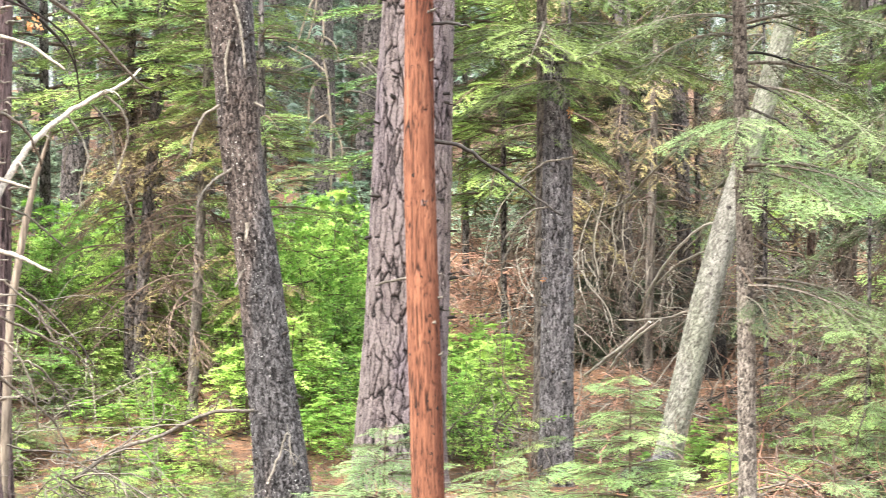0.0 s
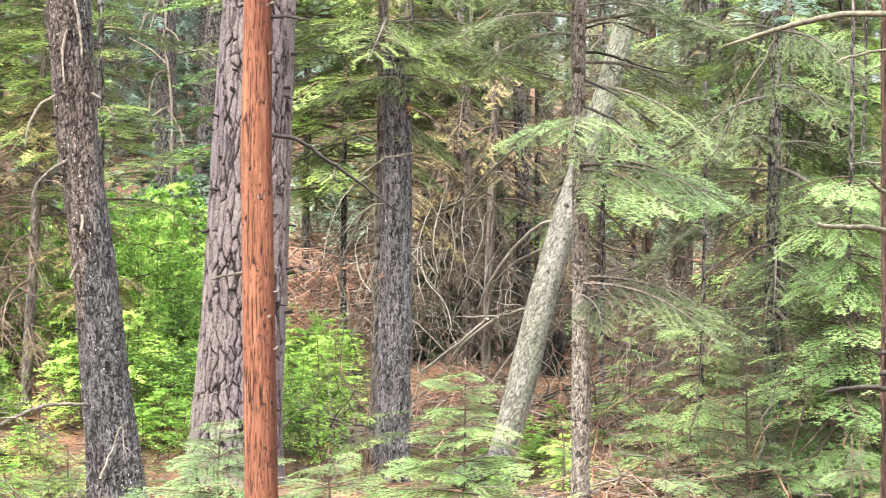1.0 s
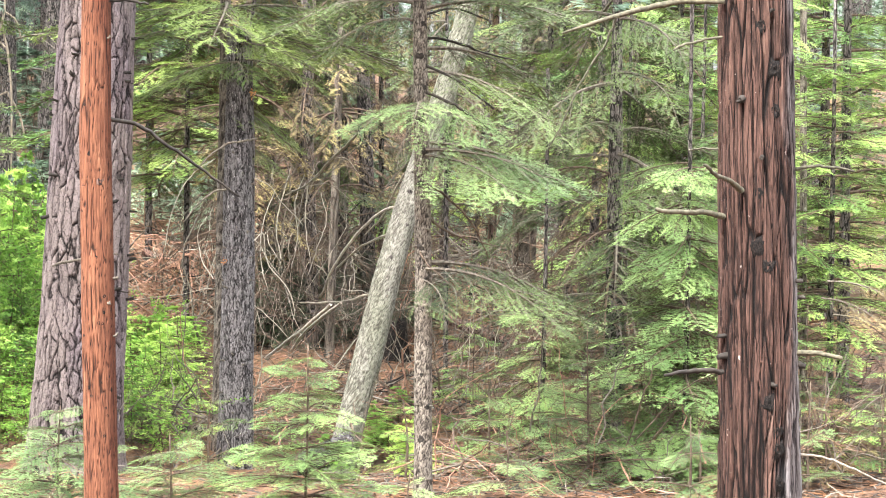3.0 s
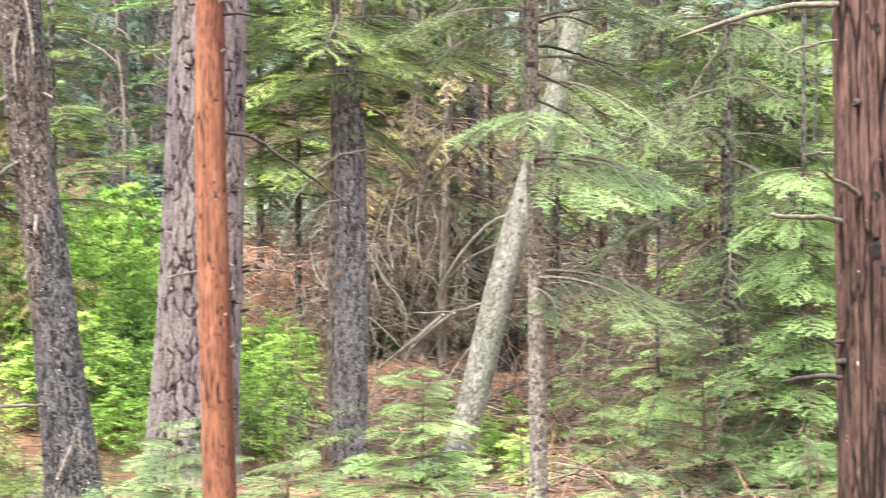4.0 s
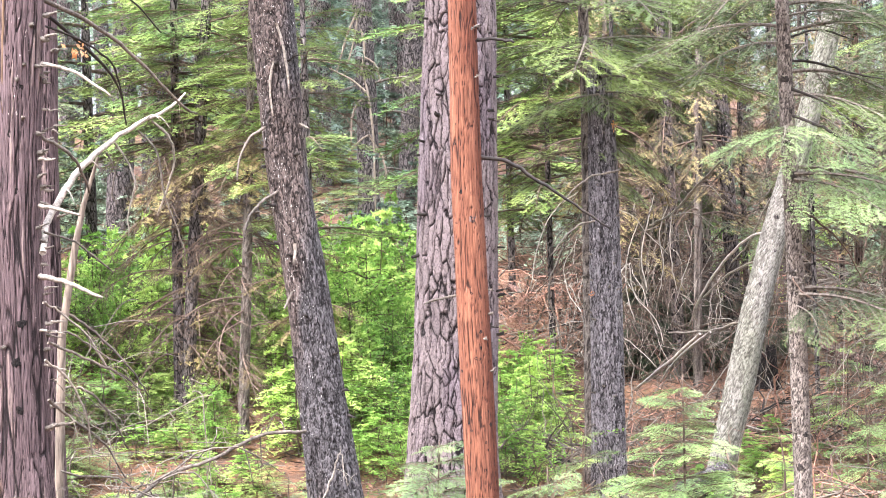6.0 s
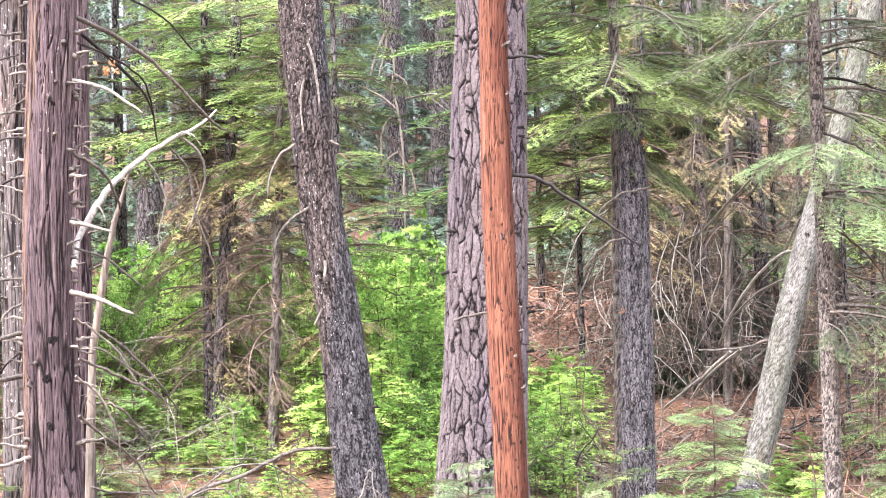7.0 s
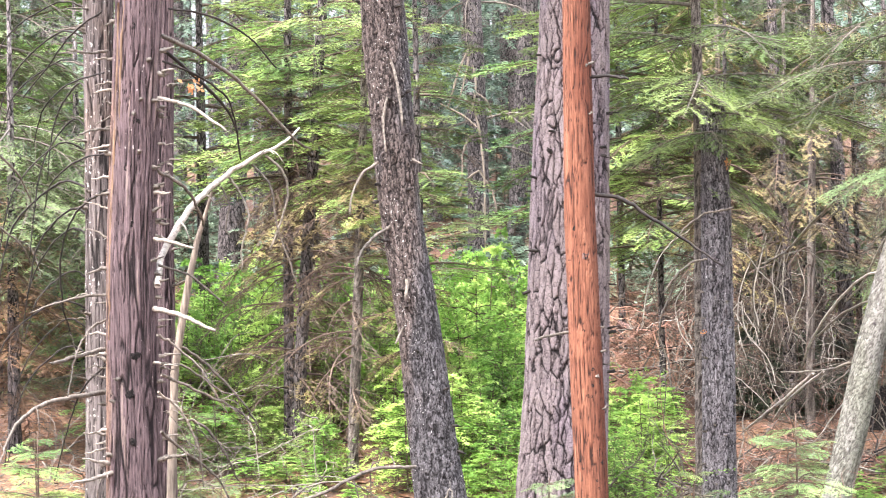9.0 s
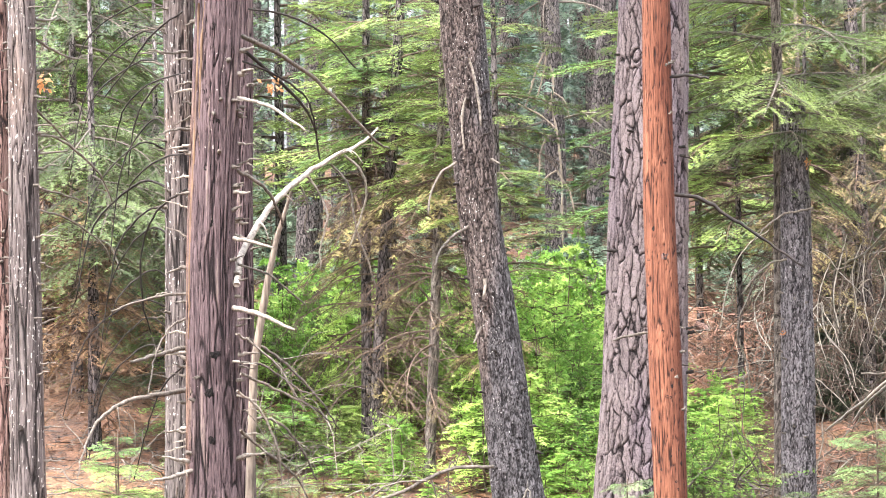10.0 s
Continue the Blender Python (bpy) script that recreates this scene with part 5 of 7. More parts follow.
# ---- dead wood ----
def tangle(name, label, x, y, spread, height, count, mat, seed, long=(0.5, 1.3), rad=0.007, arch=0.4, lean=(0, 0), category="brush pile"):
    """A heap of fallen bare branches, arched and crossed."""
    rng = np.random.default_rng(seed)
    g = float(ground_z(x, y))
    ob = thing(name, x, y, g, label, category)
    for _ in range(count):
        a = np.r_[rng.normal(0, spread[0], 1), rng.normal(0, spread[1], 1), height * rng.random() ** 1.6]
        L = rng.uniform(*long)
        d = np.r_[rng.normal(lean[0], 0.7), rng.normal(0, 0.6), rng.normal(lean[1], 0.5)]
        d /= np.linalg.norm(d)
        e = a + d * L
        g2 = float(ground_z(x + e[0], y + e[1])) - g
        e[2] = max(e[2], g2 + 0.01)
        a[2] = max(a[2], float(ground_z(x + a[0], y + a[1])) - g)
        m = (a + e) / 2 + rng.normal(0, 0.06, 3) + (0, 0, arch * L * 0.18 * rng.random())
        r = rad * rng.uniform(0.25, 1.1)
        c = catmull([np.r_[a, r], np.r_[m, r * 0.8], np.r_[e, r * 0.25]], 8)
        c[1:-1, :3] += rng.normal(0, 0.013, (6, 3))
        pieces = [tube(c, 4)]
        for _ in range(3):
            i = rng.integers(2, 7)
            b = c[i, :3]
            f = b + d * 0.15 + rng.normal(0, 0.12, 3)
            pieces.append(tube(np.array([np.r_[b, r * 0.4], np.r_[(b + f) / 2 + rng.normal(0, 0.015, 3), r * 0.3], np.r_[f, r * 0.15]]), 3))
        v, q, t = join(pieces)
        part("branch", mesh_of("branch", v, [q, t], mat if isinstance(mat, bpy.types.Material) else mat[int(rng.integers(len(mat)))], False), ob)
    return ob


# blackish wood in the first two heaps puts the hollow's shade into colour
tangle("brush_pile", "tangle of dark grey and brown fallen branches", 1.5, 19.0, (0.45, 0.5), 0.9, 70, [M_BLACK, M_TWIG, M_BROWN], 4000, (0.5, 1.4), 0.008, 0.8, (0, -0.2))
tangle("brush_pile", "tangle of dark grey and brown fallen branches", 2.1, 19.0, (0.5, 0.45), 0.9, 62, [M_BLACK, M_TWIG, M_BROWN], 4001, (0.5, 1.5), 0.009, 0.8)
tangle("brush_pile", "tangle of dark grey and brown fallen branches", 2.85, 18.8, (0.6, 0.5), 1.1, 88, [M_BROWN, M_TWIG], 4002, (0.5, 1.5), 0.009, 0.8)
tangle("brush_pile", "heap of rust-red fallen branches on the slope", 0.45, 21.0, (0.45, 0.7), 0.8, 106, [M_RUST, M_RUST, M_BROWN, M_TWIG], 4003, (0.4, 1.2), 0.011, 0.6)
tangle("brush_pile", "heap of rust-brown fallen branches on the slope", 1.1, 19.5, (0.6, 0.7), 0.5, 106, [M_RUST, M_RUST, M_BROWN, M_TWIG], 4004, (0.4, 1.3), 0.009, 0.5)
tangle("brush_pile", "pile of dry sticks beside the dark fir", 0.45, 14.4, (0.25, 0.25), 0.25, 53, M_TWIG, 4005, (0.3, 0.9), 0.008, 0.5)
tangle("brush_pile", "dry brown branches under the firs", 3.4, 17.0, (0.7, 0.8), 0.9, 106, [M_BROWN, M_TWIG], 4006, (0.4, 1.3), 0.008, 0.7)
tangle("brush_pile", "low litter of sticks in the needles", -1.3, 12.6, (0.7, 0.4), 0.06, 50, M_TWIG, 4007, (0.2, 0.7), 0.006, 0.3)
tangle("brush_pile", "low litter of sticks in the needles", 1.9, 12.2, (0.6, 0.5), 0.1, 40, [M_BROWN, M_TWIG, M_RUST], 4008, (0.2, 0.9), 0.007, 0.5)
tangle("brush_pile", "dry twigs round the cedar's foot", -2.2, 11.4, (0.25, 0.25), 0.5, 53, M_TWIG, 4009, (0.3, 0.9), 0.006, 0.7, (0.5, -0.3))
tangle("brush_pile", "dry brown twigs in the undergrowth", -2.2, 16.6, (0.6, 0.5), 0.3, 30, M_BROWN, 4010, (0.3, 0.9), 0.007, 0.6)
tangle("brush_pile", "dry brown twigs in the undergrowth", 2.5, 13.4, (0.9, 0.6), 0.2, 53, [M_BROWN, M_TWIG, M_RUST], 4011, (0.3, 0.9), 0.006, 0.6)
tangle("brush_pile", "rust-brown branches under the firs", 4.2, 13.2, (0.8, 0.6), 0.3, 88, M_BROWN, 4012, (0.3, 0.9), 0.006, 0.6)


tangle("brush_pile", "dry brown twigs standing in the needles", 4.05, 12.2, (0.3, 0.4), 0.5, 62, [M_BROWN, M_TWIG], 4018, (0.3, 0.9), 0.006, 0.6, (0, 0.8))
tangle("brush_pile", "dry brown twigs standing in the needles", 2.9, 11.6, (0.5, 0.4), 0.3, 40, [M_BROWN, M_TWIG, M_RUST], 4019, (0.3, 0.8), 0.005, 0.6, (0, 0.6))
tangle("brush_pile", "dry brown twigs standing in the needles", 4.7, 13.4, (0.5, 0.5), 0.4, 79, M_BROWN, 4013, (0.3, 0.9), 0.006, 0.6, (0, 0.5))
tangle("brush_pile", "dry brown twigs standing in the needles", 5.4, 15.0, (0.6, 0.6), 0.5, 79, M_BROWN, 4014, (0.3, 1.0), 0.006, 0.6, (0, 0.5))
tangle("brush_pile", "low litter of sticks at the clearing", -4.2, 14.5, (0.7, 0.8), 0.1, 70, M_TWIG, 4015, (0.2, 0.8), 0.006, 0.4)
tangle("brush_pile", "heap of rust-red fallen branches on the slope", 0.75, 23.0, (0.5, 0.8), 0.6, 97, [M_RUST, M_RUST, M_BROWN, M_TWIG], 4016, (0.4, 1.2), 0.011, 0.6)
tangle("brush_pile", "grey sticks heaped on the slope", 1.6, 20.5, (0.7, 0.7), 0.7, 97, [M_TWIG, M_BLEACH, M_BROWN], 4017, (0.4, 1.3), 0.008, 0.6)


def nest(label, x, y, spread, top, count, mats, seed, rad=0.006):
    """Long dead strands that arch out from a height and hang to the ground."""
    rng = np.random.default_rng(seed)
    g = float(ground_z(x, y))
    ob = thing("brush_pile", x, y, g, label, "brush pile")
    for _ in range(count):
        a = np.r_[rng.normal(0, spread[0]), rng.normal(0, spread[1]), top * rng.uniform(0.35, 1.0)]
        out = np.r_[rng.normal(0, 0.42), rng.normal(-0.05, 0.25), 0]
        rise = rng.uniform(-0.12, 0.07)
        loose = rng.random() < 0.45
        e = a + out * rng.uniform(0.7, 1.3)
        if loose:
            e = a + np.r_[rng.normal(0, 0.45), rng.normal(-0.05, 0.25), 0]
        e[2] = max(a[2] * rng.uniform(0.0, 0.95 if loose else 0.5), float(ground_z(x + e[0], y + e[1])) - g + 0.01)
        r = rad * rng.uniform(0.35, 1.1)
        c = catmull([np.r_[a, r], np.r_[a + out * 0.35 + (0, 0, rise), r * 0.9], np.r_[a * 0.5 + e * 0.5 + out * 0.25, r * 0.7], np.r_[e, r * 0.35]], 11)
        c[1:, :3] += rng.normal(0, 0.014, (10, 3))
        pieces = [tube(c, 5)]
        for _ in range(4):
            b = c[int(rng.integers(2, 10)), :3]
            f = b + rng.normal(0, 0.1, 3) + (0, 0, -0.08)
            pieces.append(tube(np.array([np.r_[b, r * 0.45], np.r_[(b + f) / 2 + rng.normal(0, 0.02, 3), r * 0.35], np.r_[f, r * 0.2]]), 3))
        v, q, t = join(pieces)
        part("branch", mesh_of("branch", v, [q, t], mats[int(rng.integers(len(mats)))], False), ob)
    return ob


nest("pale bleached branches hanging in a tangled nest", 1.36, 17.6, (0.18, 0.2), 1.35, 44, [M_WHITE, M_BLEACH, M_TWIG, M_BROWN], 4100, 0.0042)
nest("pale bleached branches arching over a dark hollow", 1.72, 17.9, (0.28, 0.25), 1.0, 40, [M_BLEACH, M_WHITE, M_TWIG, M_BROWN], 4101, 0.0042)
nest("grey-brown branches arching under the leaning trunk", 2.55, 17.9, (0.3, 0.3), 1.25, 34, [M_BLEACH, M_TWIG, M_RUST], 4102, 0.006)
nest("thin pale branches arching beside the dark fir", 0.84, 17.7, (0.16, 0.2), 1.25, 18, [M_WHITE, M_BLEACH], 4103, 0.005)
nest("rust and grey branches heaped on the slope", 0.4, 18.8, (0.35, 0.4), 0.9, 50, [M_RUST, M_RUST, M_BLEACH], 4104, 0.006)
nest("dry grey twigs arching behind the slim fir", 3.0, 15.6, (0.4, 0.4), 1.1, 30, [M_TWIG, M_BLEACH], 4105, 0.005)
nest("tangle of grey and brown dead branches behind the slim fir", 2.55, 14.3, (0.25, 0.25), 1.5, 30, [M_TWIG, M_BROWN, M_BLEACH], 4108, 0.005)
nest("tangle of grey and brown dead branches under the firs", 3.15, 14.2, (0.3, 0.25), 1.5, 26, [M_TWIG, M_BROWN, M_BLEACH], 4109, 0.0045)
nest("grey twigs hanging under the firs", -3.0, 14.2, (0.2, 0.3), 1.2, 14, [M_TWIG, M_BROWN], 4110, 0.0045)
tangle("brush_pile", "fallen sticks and rust slash at the leaning trunk's foot", 2.1, 15.4, (0.35, 0.4), 0.3, 62, [M_RUST, M_BROWN, M_BLEACH, M_BLACK], 4020, (0.3, 1.0), 0.008, 0.5)
tangle("brush_pile", "fallen sticks and rust slash in needles", 0.9, 14.9, (0.3, 0.4), 0.2, 50, [M_RUST, M_BROWN, M_BLEACH], 4021, (0.3, 0.9), 0.006, 0.5)
nest("thin bleached branches trailing by the cedar", -2.05, 13.0, (0.2, 0.3), 1.0, 12, [M_BLEACH], 4106, 0.0045)


for k, (x, y, n) in enumerate([(1.25, 15.4, 45), (1.9, 15.9, 45), (2.6, 15.6, 40), (0.95, 16.6, 40), (1.6, 16.8, 45)]):
    tangle("stick_pile", "low scatter of dry grey and rust sticks on needles", x, y, (0.35, 0.4), 0.09, n, [M_TWIG, M_BLEACH, M_RUST, M_BROWN], 4300 + k, (0.2, 0.8), 0.006, 0.4, category="sticks")


def fallen_log(pts, mat, label, seed, relief=SCALES, sides=28):
    p = catmull(pts, 40)
    me_v, q, t = tube(p, sides)
    c = np.repeat(p[:, :3], sides, 0)
    off, rel, *tone = relief(me_v * 1.0, seed)
    d = me_v - c
    me_v = me_v + d / (np.linalg.norm(d, axis=1, keepdims=True) + 1e-9) * off[:, None]
    o = p[len(p) // 2, :3] - (0, 0, p[len(p) // 2, 3])
    ob = new("fallen_log", mesh_of("fallen_log", me_v - o, [q, t], mat, True, None, rel, tone[0] if tone else None))
    ob.location = o
    return tagged(ob, label, "log", "fallen logs")


for k, (x, y, n) in enumerate([(-1.5, 11.8, 22), (-0.9, 11.6, 16), (-2.6, 12.2, 18), (1.4, 11.6, 18), (2.2, 10.9, 16), (3.6, 11.8, 18), (0.3, 12.2, 14)]):
    tangle("stick_pile", "low scatter of broken bleached sticks on needles", x, y, (0.35, 0.3), 0.05, n, [M_TWIG, M_TWIG, M_RUST, M_BROWN] if x > 1 else [M_BLEACH, M_TWIG, M_RUST, M_BROWN], 4200 + k, (0.12, 0.5), 0.004, 0.3, category="sticks")


fallen_log([(1.13, 13.60, -0.18, 0.0627), (1.32, 13.60, -0.11, 0.0811), (1.52, 13.60, -0.02, 0.0811)], M_DARK, "short grey-brown log lying in needles", 1)
fallen_log([(0.32, 14.60, -0.01, 0.0237), (0.57, 14.60, -0.05, 0.0277), (0.81, 14.60, -0.09, 0.0277)], M_FARBARK, "thin blackish fallen stem in needles", 2)
fallen_log([(2.72, 17.50, 0.55, 0.0380), (3.16, 17.50, 0.36, 0.0522), (3.40, 17.50, 0.24, 0.0569)], M_REDFAR, "pale reddish fallen trunk under the firs", 3, STRIPS)
fallen_log([(1.47, 20.00, 1.01, 0.0380), (1.80, 20.00, 0.89, 0.0434), (2.08, 20.00, 0.83, 0.0380)], M_REDFAR, "weathered broken log on the slope", 4, STRIPS)
fallen_log([(0.18, 21.00, 1.03, 0.0399), (0.58, 21.00, 0.86, 0.0455), (1.03, 21.00, 0.63, 0.0455)], M_REDFAR, "weathered log in rust-coloured slash", 5, STRIPS)

def black_stump(x, y, r, tall, seed):
    """A black broken stump shape with a jagged hollow top, added as a dark spot."""
    rng = np.random.default_rng(seed)
    n, rows = 20, 9
    ang = np.linspace(0, 2 * np.pi, n, endpoint=False)
    crest = tall * (0.6 + 0.4 * rng.random(n))
    v = []
    for k, (f, w) in enumerate([(-0.15, 1.35), (0.0, 1.2), (0.2, 1.02), (0.45, 0.96), (0.7, 0.92), (1.0, 0.86), (0.97, 0.66), (0.6, 0.6), (0.3, 0.4)]):
        rad = r * w * (1 + 0.1 * np.sin(ang * 3 + seed) + 0.06 * rng.normal(0, 1, n))
        v.append(np.stack([np.cos(ang) * rad, np.sin(ang) * rad, f * crest], 1))
    i, j = np.meshgrid(np.arange(rows - 1), np.arange(n), indexing="ij")
    k = (j + 1) % n
    q = np.stack([i * n + j, i * n + k, (i + 1) * n + k, (i + 1) * n + j], -1).reshape(-1, 4)
    cap = np.array([[(rows - 1) * n, (rows - 1) * n + a, (rows - 1) * n + a + 1] for a in range(1, n - 1)])
    ob = new("stump", mesh_of("stump", np.concatenate(v), [q, cap], M_KNOT))
    ob.location = (x, y, float(ground_z(x, y)))
    return tagged(ob, "black stump shape added as a dark spot behind the leaning trunk", "stump")


black_stump(2.26, 17.4, 0.12, 0.38, 7)

# ---- litter ----
def litter(name, label, category, count, seed, long, wide, lift, mat):
    rng = np.random.default_rng(seed)
    x = rng.uniform(-6, 7, count)
    y = 9.3 + 15 * rng.random(count) ** 1.5
    z = ground_z(x, y) + rng.uniform(0.002, lift, count)
    an = rng.uniform(0, 6.28, count)
    L = rng.uniform(*long, count)
    d = np.stack([np.cos(an) * L, np.sin(an) * L, rng.normal(0, 0.14, count) * L], 1)
    s = np.stack([-np.sin(an), np.cos(an), 0.5 + 0 * an], 1) * (wide * rng.uniform(0.5, 1.3, count))[:, None]
    c = np.stack([x, y, z], 1)
    b = c + rng.normal(0, 0.08, (count, 3)) * L[:, None] * (1, 1, 0.3)
    v = np.stack([c - d / 2 - s * 0.6, c - d / 2 + s * 0.6, b + s, c + d / 2, b - s], 1).reshape(-1, 3)
    k = 5 * np.arange(count)[:, None]
    tri = np.concatenate([k + (0, 1, 2), k + (0, 2, 4), k + (4, 2, 3)])
    ob = new(name, mesh_of(name, v, tri, mat, False))
    return tagged(ob, label, category, kind="stuff")


litter("needle_litter", "loose orange and tan pine needles on the ground", "needles", 60000, 9, (0.03, 0.14), 0.0028, 0.03, M_LITTER)
litter("dark_litter", "blackened fallen twigs and bark bits on the ground", "twigs", 14000, 10, (0.04, 0.2), 0.006, 0.04, M_BLACK)
litter("twig_litter", "bleached fallen twigs on the ground", "twigs", 7000, 11, (0.06, 0.3), 0.0035, 0.07, M_TWIG)

# ---- far forest ----
def far_tree(seed, height, fine):
    rng = np.random.default_rng(seed)
    vs, ts, idx = [], [], []
    ob = thing("distant_fir", 0, 0, -50, "distant forest fir, green with haze tinted in", "tree", "distant forest")
    c = catmull([(0, 0, -0.3, 0.14), (rng.normal(0, 0.1), 0, height * 0.5, 0.1), (0, 0, height, 0.02)], 24)
    v, q, t = tube(c, 8)
    part("trunk", mesh_of("trunk", v, [q, t], M_FARBARK, True, None, 0.3 + 0.7 * fbm(v * (14, 14, 2), seed)), ob)
    A, B = [], []
    for z in np.arange(rng.uniform(0.8, 2.6), height, 0.45):
        f = z / height
        for k in range(4):
            az = rng.uniform(0, 6.28)
            L = (2.0 * (1 - f) + 0.3) * rng.uniform(0.6, 1.1)
            dr = np.array([math.cos(az), math.sin(az), 0])
            s = np.array([-dr[1], dr[0], 0])
            for u in np.linspace(0.3, 1, 4):
                p0 = dr * L * u + (0, 0, z - 0.3 * L * u**2)
                for w in (-1, 1):
                    A.append(p0)
                    B.append(p0 + (dr * 0.6 + s * w * 0.8) * L * 0.28 * (1.2 - u) + (0, 0, -0.12))
            A.append(dr * L * 0.8 + (0, 0, z - 0.2 * L))
            B.append(dr * L * 1.05 + (0, 0, z - 0.34 * L))
    tri = needle_rows(np.array(A), np.array(B), 6, 0.11, 0.011, rng) if fine else needle_rows(np.array(A), np.array(B), 3, 0.17, 0.028, rng)
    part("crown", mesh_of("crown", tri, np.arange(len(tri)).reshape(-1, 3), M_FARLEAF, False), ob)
    return ob


KINDS = [far_tree(5000 + k, h, True) for k, h in enumerate((11, 14, 9, 16))]
BEHIND = [far_tree(5010 + k, h, False) for k, h in enumerate((12, 15))]
rng = np.random.default_rng(21)
spots = []
for _ in range(4000):
    y = 25 + 60 * rng.random() ** 1.2
    x = rng.uniform(-0.36 * y - 2, 0.42 * y + 2)
    if all((x - a) ** 2 + (y - b) ** 2 > (1.5 + 0.03 * y) ** 2 for a, b in spots) and not (-0.1 * y < x < 0.02 * y and y < 31) and not (x > 0 and x < 0.08 * y and y < 30):
        spots.append((x, y))
    if len(spots) >= 215:
        break
for k in range(12):
    spots.append((-0.1 * (31 + k) + 0.09 * (31 + k) * rng.random(), 31 + k + rng.random()))
for k in range(16):
    spots.append((-0.115 * (42 + k) + 0.14 * (42 + k) * rng.random(), 42 + k + rng.random()))
seen = len(spots)
# unseen woods behind and beside the eye, sparser, added to block sky light
for _ in range(3000):
    a, r = rng.uniform(0, 6.28), rng.uniform(8, 38)
    x, y = r * math.cos(a), 4 + r * math.sin(a)
    if (y < 1 or abs(x) > 0.45 * y + 5) and all((x - a2) ** 2 + (y - b2) ** 2 > 9 for a2, b2 in spots):
        spots.append((x, y))
    if len(spots) >= seen + 22:
        break
for k, (x, y) in enumerate(spots):
    m = Matrix.Translation((x, y, float(ground_z(x, y)))) @ Matrix.Rotation(rng.uniform(0, 6.28), 4, "Z")
    s = rng.uniform(0.8, 1.2)
    if k < 4:
        KINDS[k].matrix_basis = m
    elif seen <= k < seen + 2:
        BEHIND[k - seen].matrix_basis = m
    else:
        copy_thing(KINDS[k % 4] if k < seen and y < 52 else BEHIND[k % 2], m)


# ---- dead branches, stubs and knots on the trunks ----
def at_trunk(key, z):
    _, o, rows = TREES[key]
    return np.array([np.interp(z, rows[:, 2], rows[:, k]) for k in range(4)])


def stubs(key, count, z0, z1, lengths, seed, mat, side=(180, 360), rad=0.008, rise=(-0.15, 0.35), name="branch_stub", curl=0.3, collar=1.8, zs=None):
    """Broken branch stubs; side is the range of azimuths in degrees (270 faces the eye)."""
    ob, o, _ = TREES[key]
    rng = np.random.default_rng(seed)
    for k in range(count):
        z = rng.uniform(z0, z1)
        c = at_trunk(key, z)
        a = radians(rng.uniform(*side))
        d = np.array([math.cos(a), math.sin(a), rng.uniform(*rise)])
        L = rng.uniform(*lengths)
        r = rad * rng.uniform(0.6, 1.3)
        p0 = c[:3] + d * (c[3] * 0.85) * (1, 1, 0.3)
        bend = rng.normal(0, 1, 3) * L * curl * 0.4
        pts = [np.r_[p0, r * collar], np.r_[p0 + d * (c[3] * 0.3 + 0.012), r * 1.1], np.r_[p0 + d * L * 0.6 + bend * 0.5, r * 0.85], np.r_[p0 + d * (L + c[3] * 0.2) + bend + (0, 0, -curl * L * 0.3), r * 0.45]]
        path = catmull(pts, 8)
        path[1:, :3] += rng.normal(0, 0.003, (7, 3))
        path[:, :3] -= o
        v, q, t = tube(path, 6)
        part(name, mesh_of(name, v, [q, t], mat), ob)


def knots(key, places, mat, seed, size=(0.014, 0.03)):
    """Raised knots with a sunken heart, at heights z and azimuths in degrees."""
    ob, o, _ = TREES[key]
    rng = np.random.default_rng(seed)
    for z, az in places:
        c = at_trunk(key, z)
        a = radians(az)
        d = np.array([math.cos(a), math.sin(a), 0])
        s = np.array([-d[1], d[0], 0])
        R = rng.uniform(*size)
        rings = [(1.5, -0.5), (1.15, 0.02), (0.8, 0.2), (0.55, 0.26), (0.3, 0.12), (0.02, 0.02)]
        ang = np.linspace(0, 2 * np.pi, 12, endpoint=False)
        v = []
        for rr, hh in rings:
            wob = 1 + 0.22 * rng.normal(0, 1, 12)
            v.append(c[:3] + d * (c[3] + hh * R) + (np.cos(ang) * rr * R * wob)[:, None] * s + (np.sin(ang) * rr * R * 1.25 * wob)[:, None] * np.array([0, 0, 1.0]))
        v = np.concatenate(v) - o
        i, j = np.meshgrid(np.arange(5), np.arange(12), indexing="ij")
        k = (j + 1) % 12
        q = np.stack([i * 12 + j, i * 12 + k, (i + 1) * 12 + k, (i + 1) * 12 + j], -1).reshape(-1, 4)
        part("knot", mesh_of("knot", v, q, mat), ob)


def spray(key, mat, pts, count, seed, long=(0.15, 0.4), drop=0.5, name="dead_branch", label="", sides=6):
    """A dead branch with its own hanging twigs."""
    ob, o, _ = TREES[key]
    rng = np.random.default_rng(seed)
    c = rough_path(pts, rng, 5 * len(pts), 0.003)
    c[:, 3] = np.maximum(c[:, 3], 0.0013)
    v, q, t = tube(c, sides)
    branch = part(name, mesh_of(name, v - o, [q, t], mat), ob, label)
    for _ in range(count):
        i = int(rng.integers(len(c) // 4, len(c)))
        L = rng.uniform(*long)
        a = c[i, :3]
        d = rng.normal(0, 0.6, 3) + (0, 0, -0.1)
        mid = a + d * L * 0.5 + (0, 0, 0.05 * L)
        e = a + d * L + (0, 0, -drop * L)
        r = max(c[i, 3] * 0.4, 0.0016)
        v, q, t = tube(catmull([np.r_[a, r], np.r_[mid, r * 0.8], np.r_[e, r * 0.4]], 8), 4)
        part("twig", mesh_of("twig", v - o, [q, t], mat), branch)
    return branch


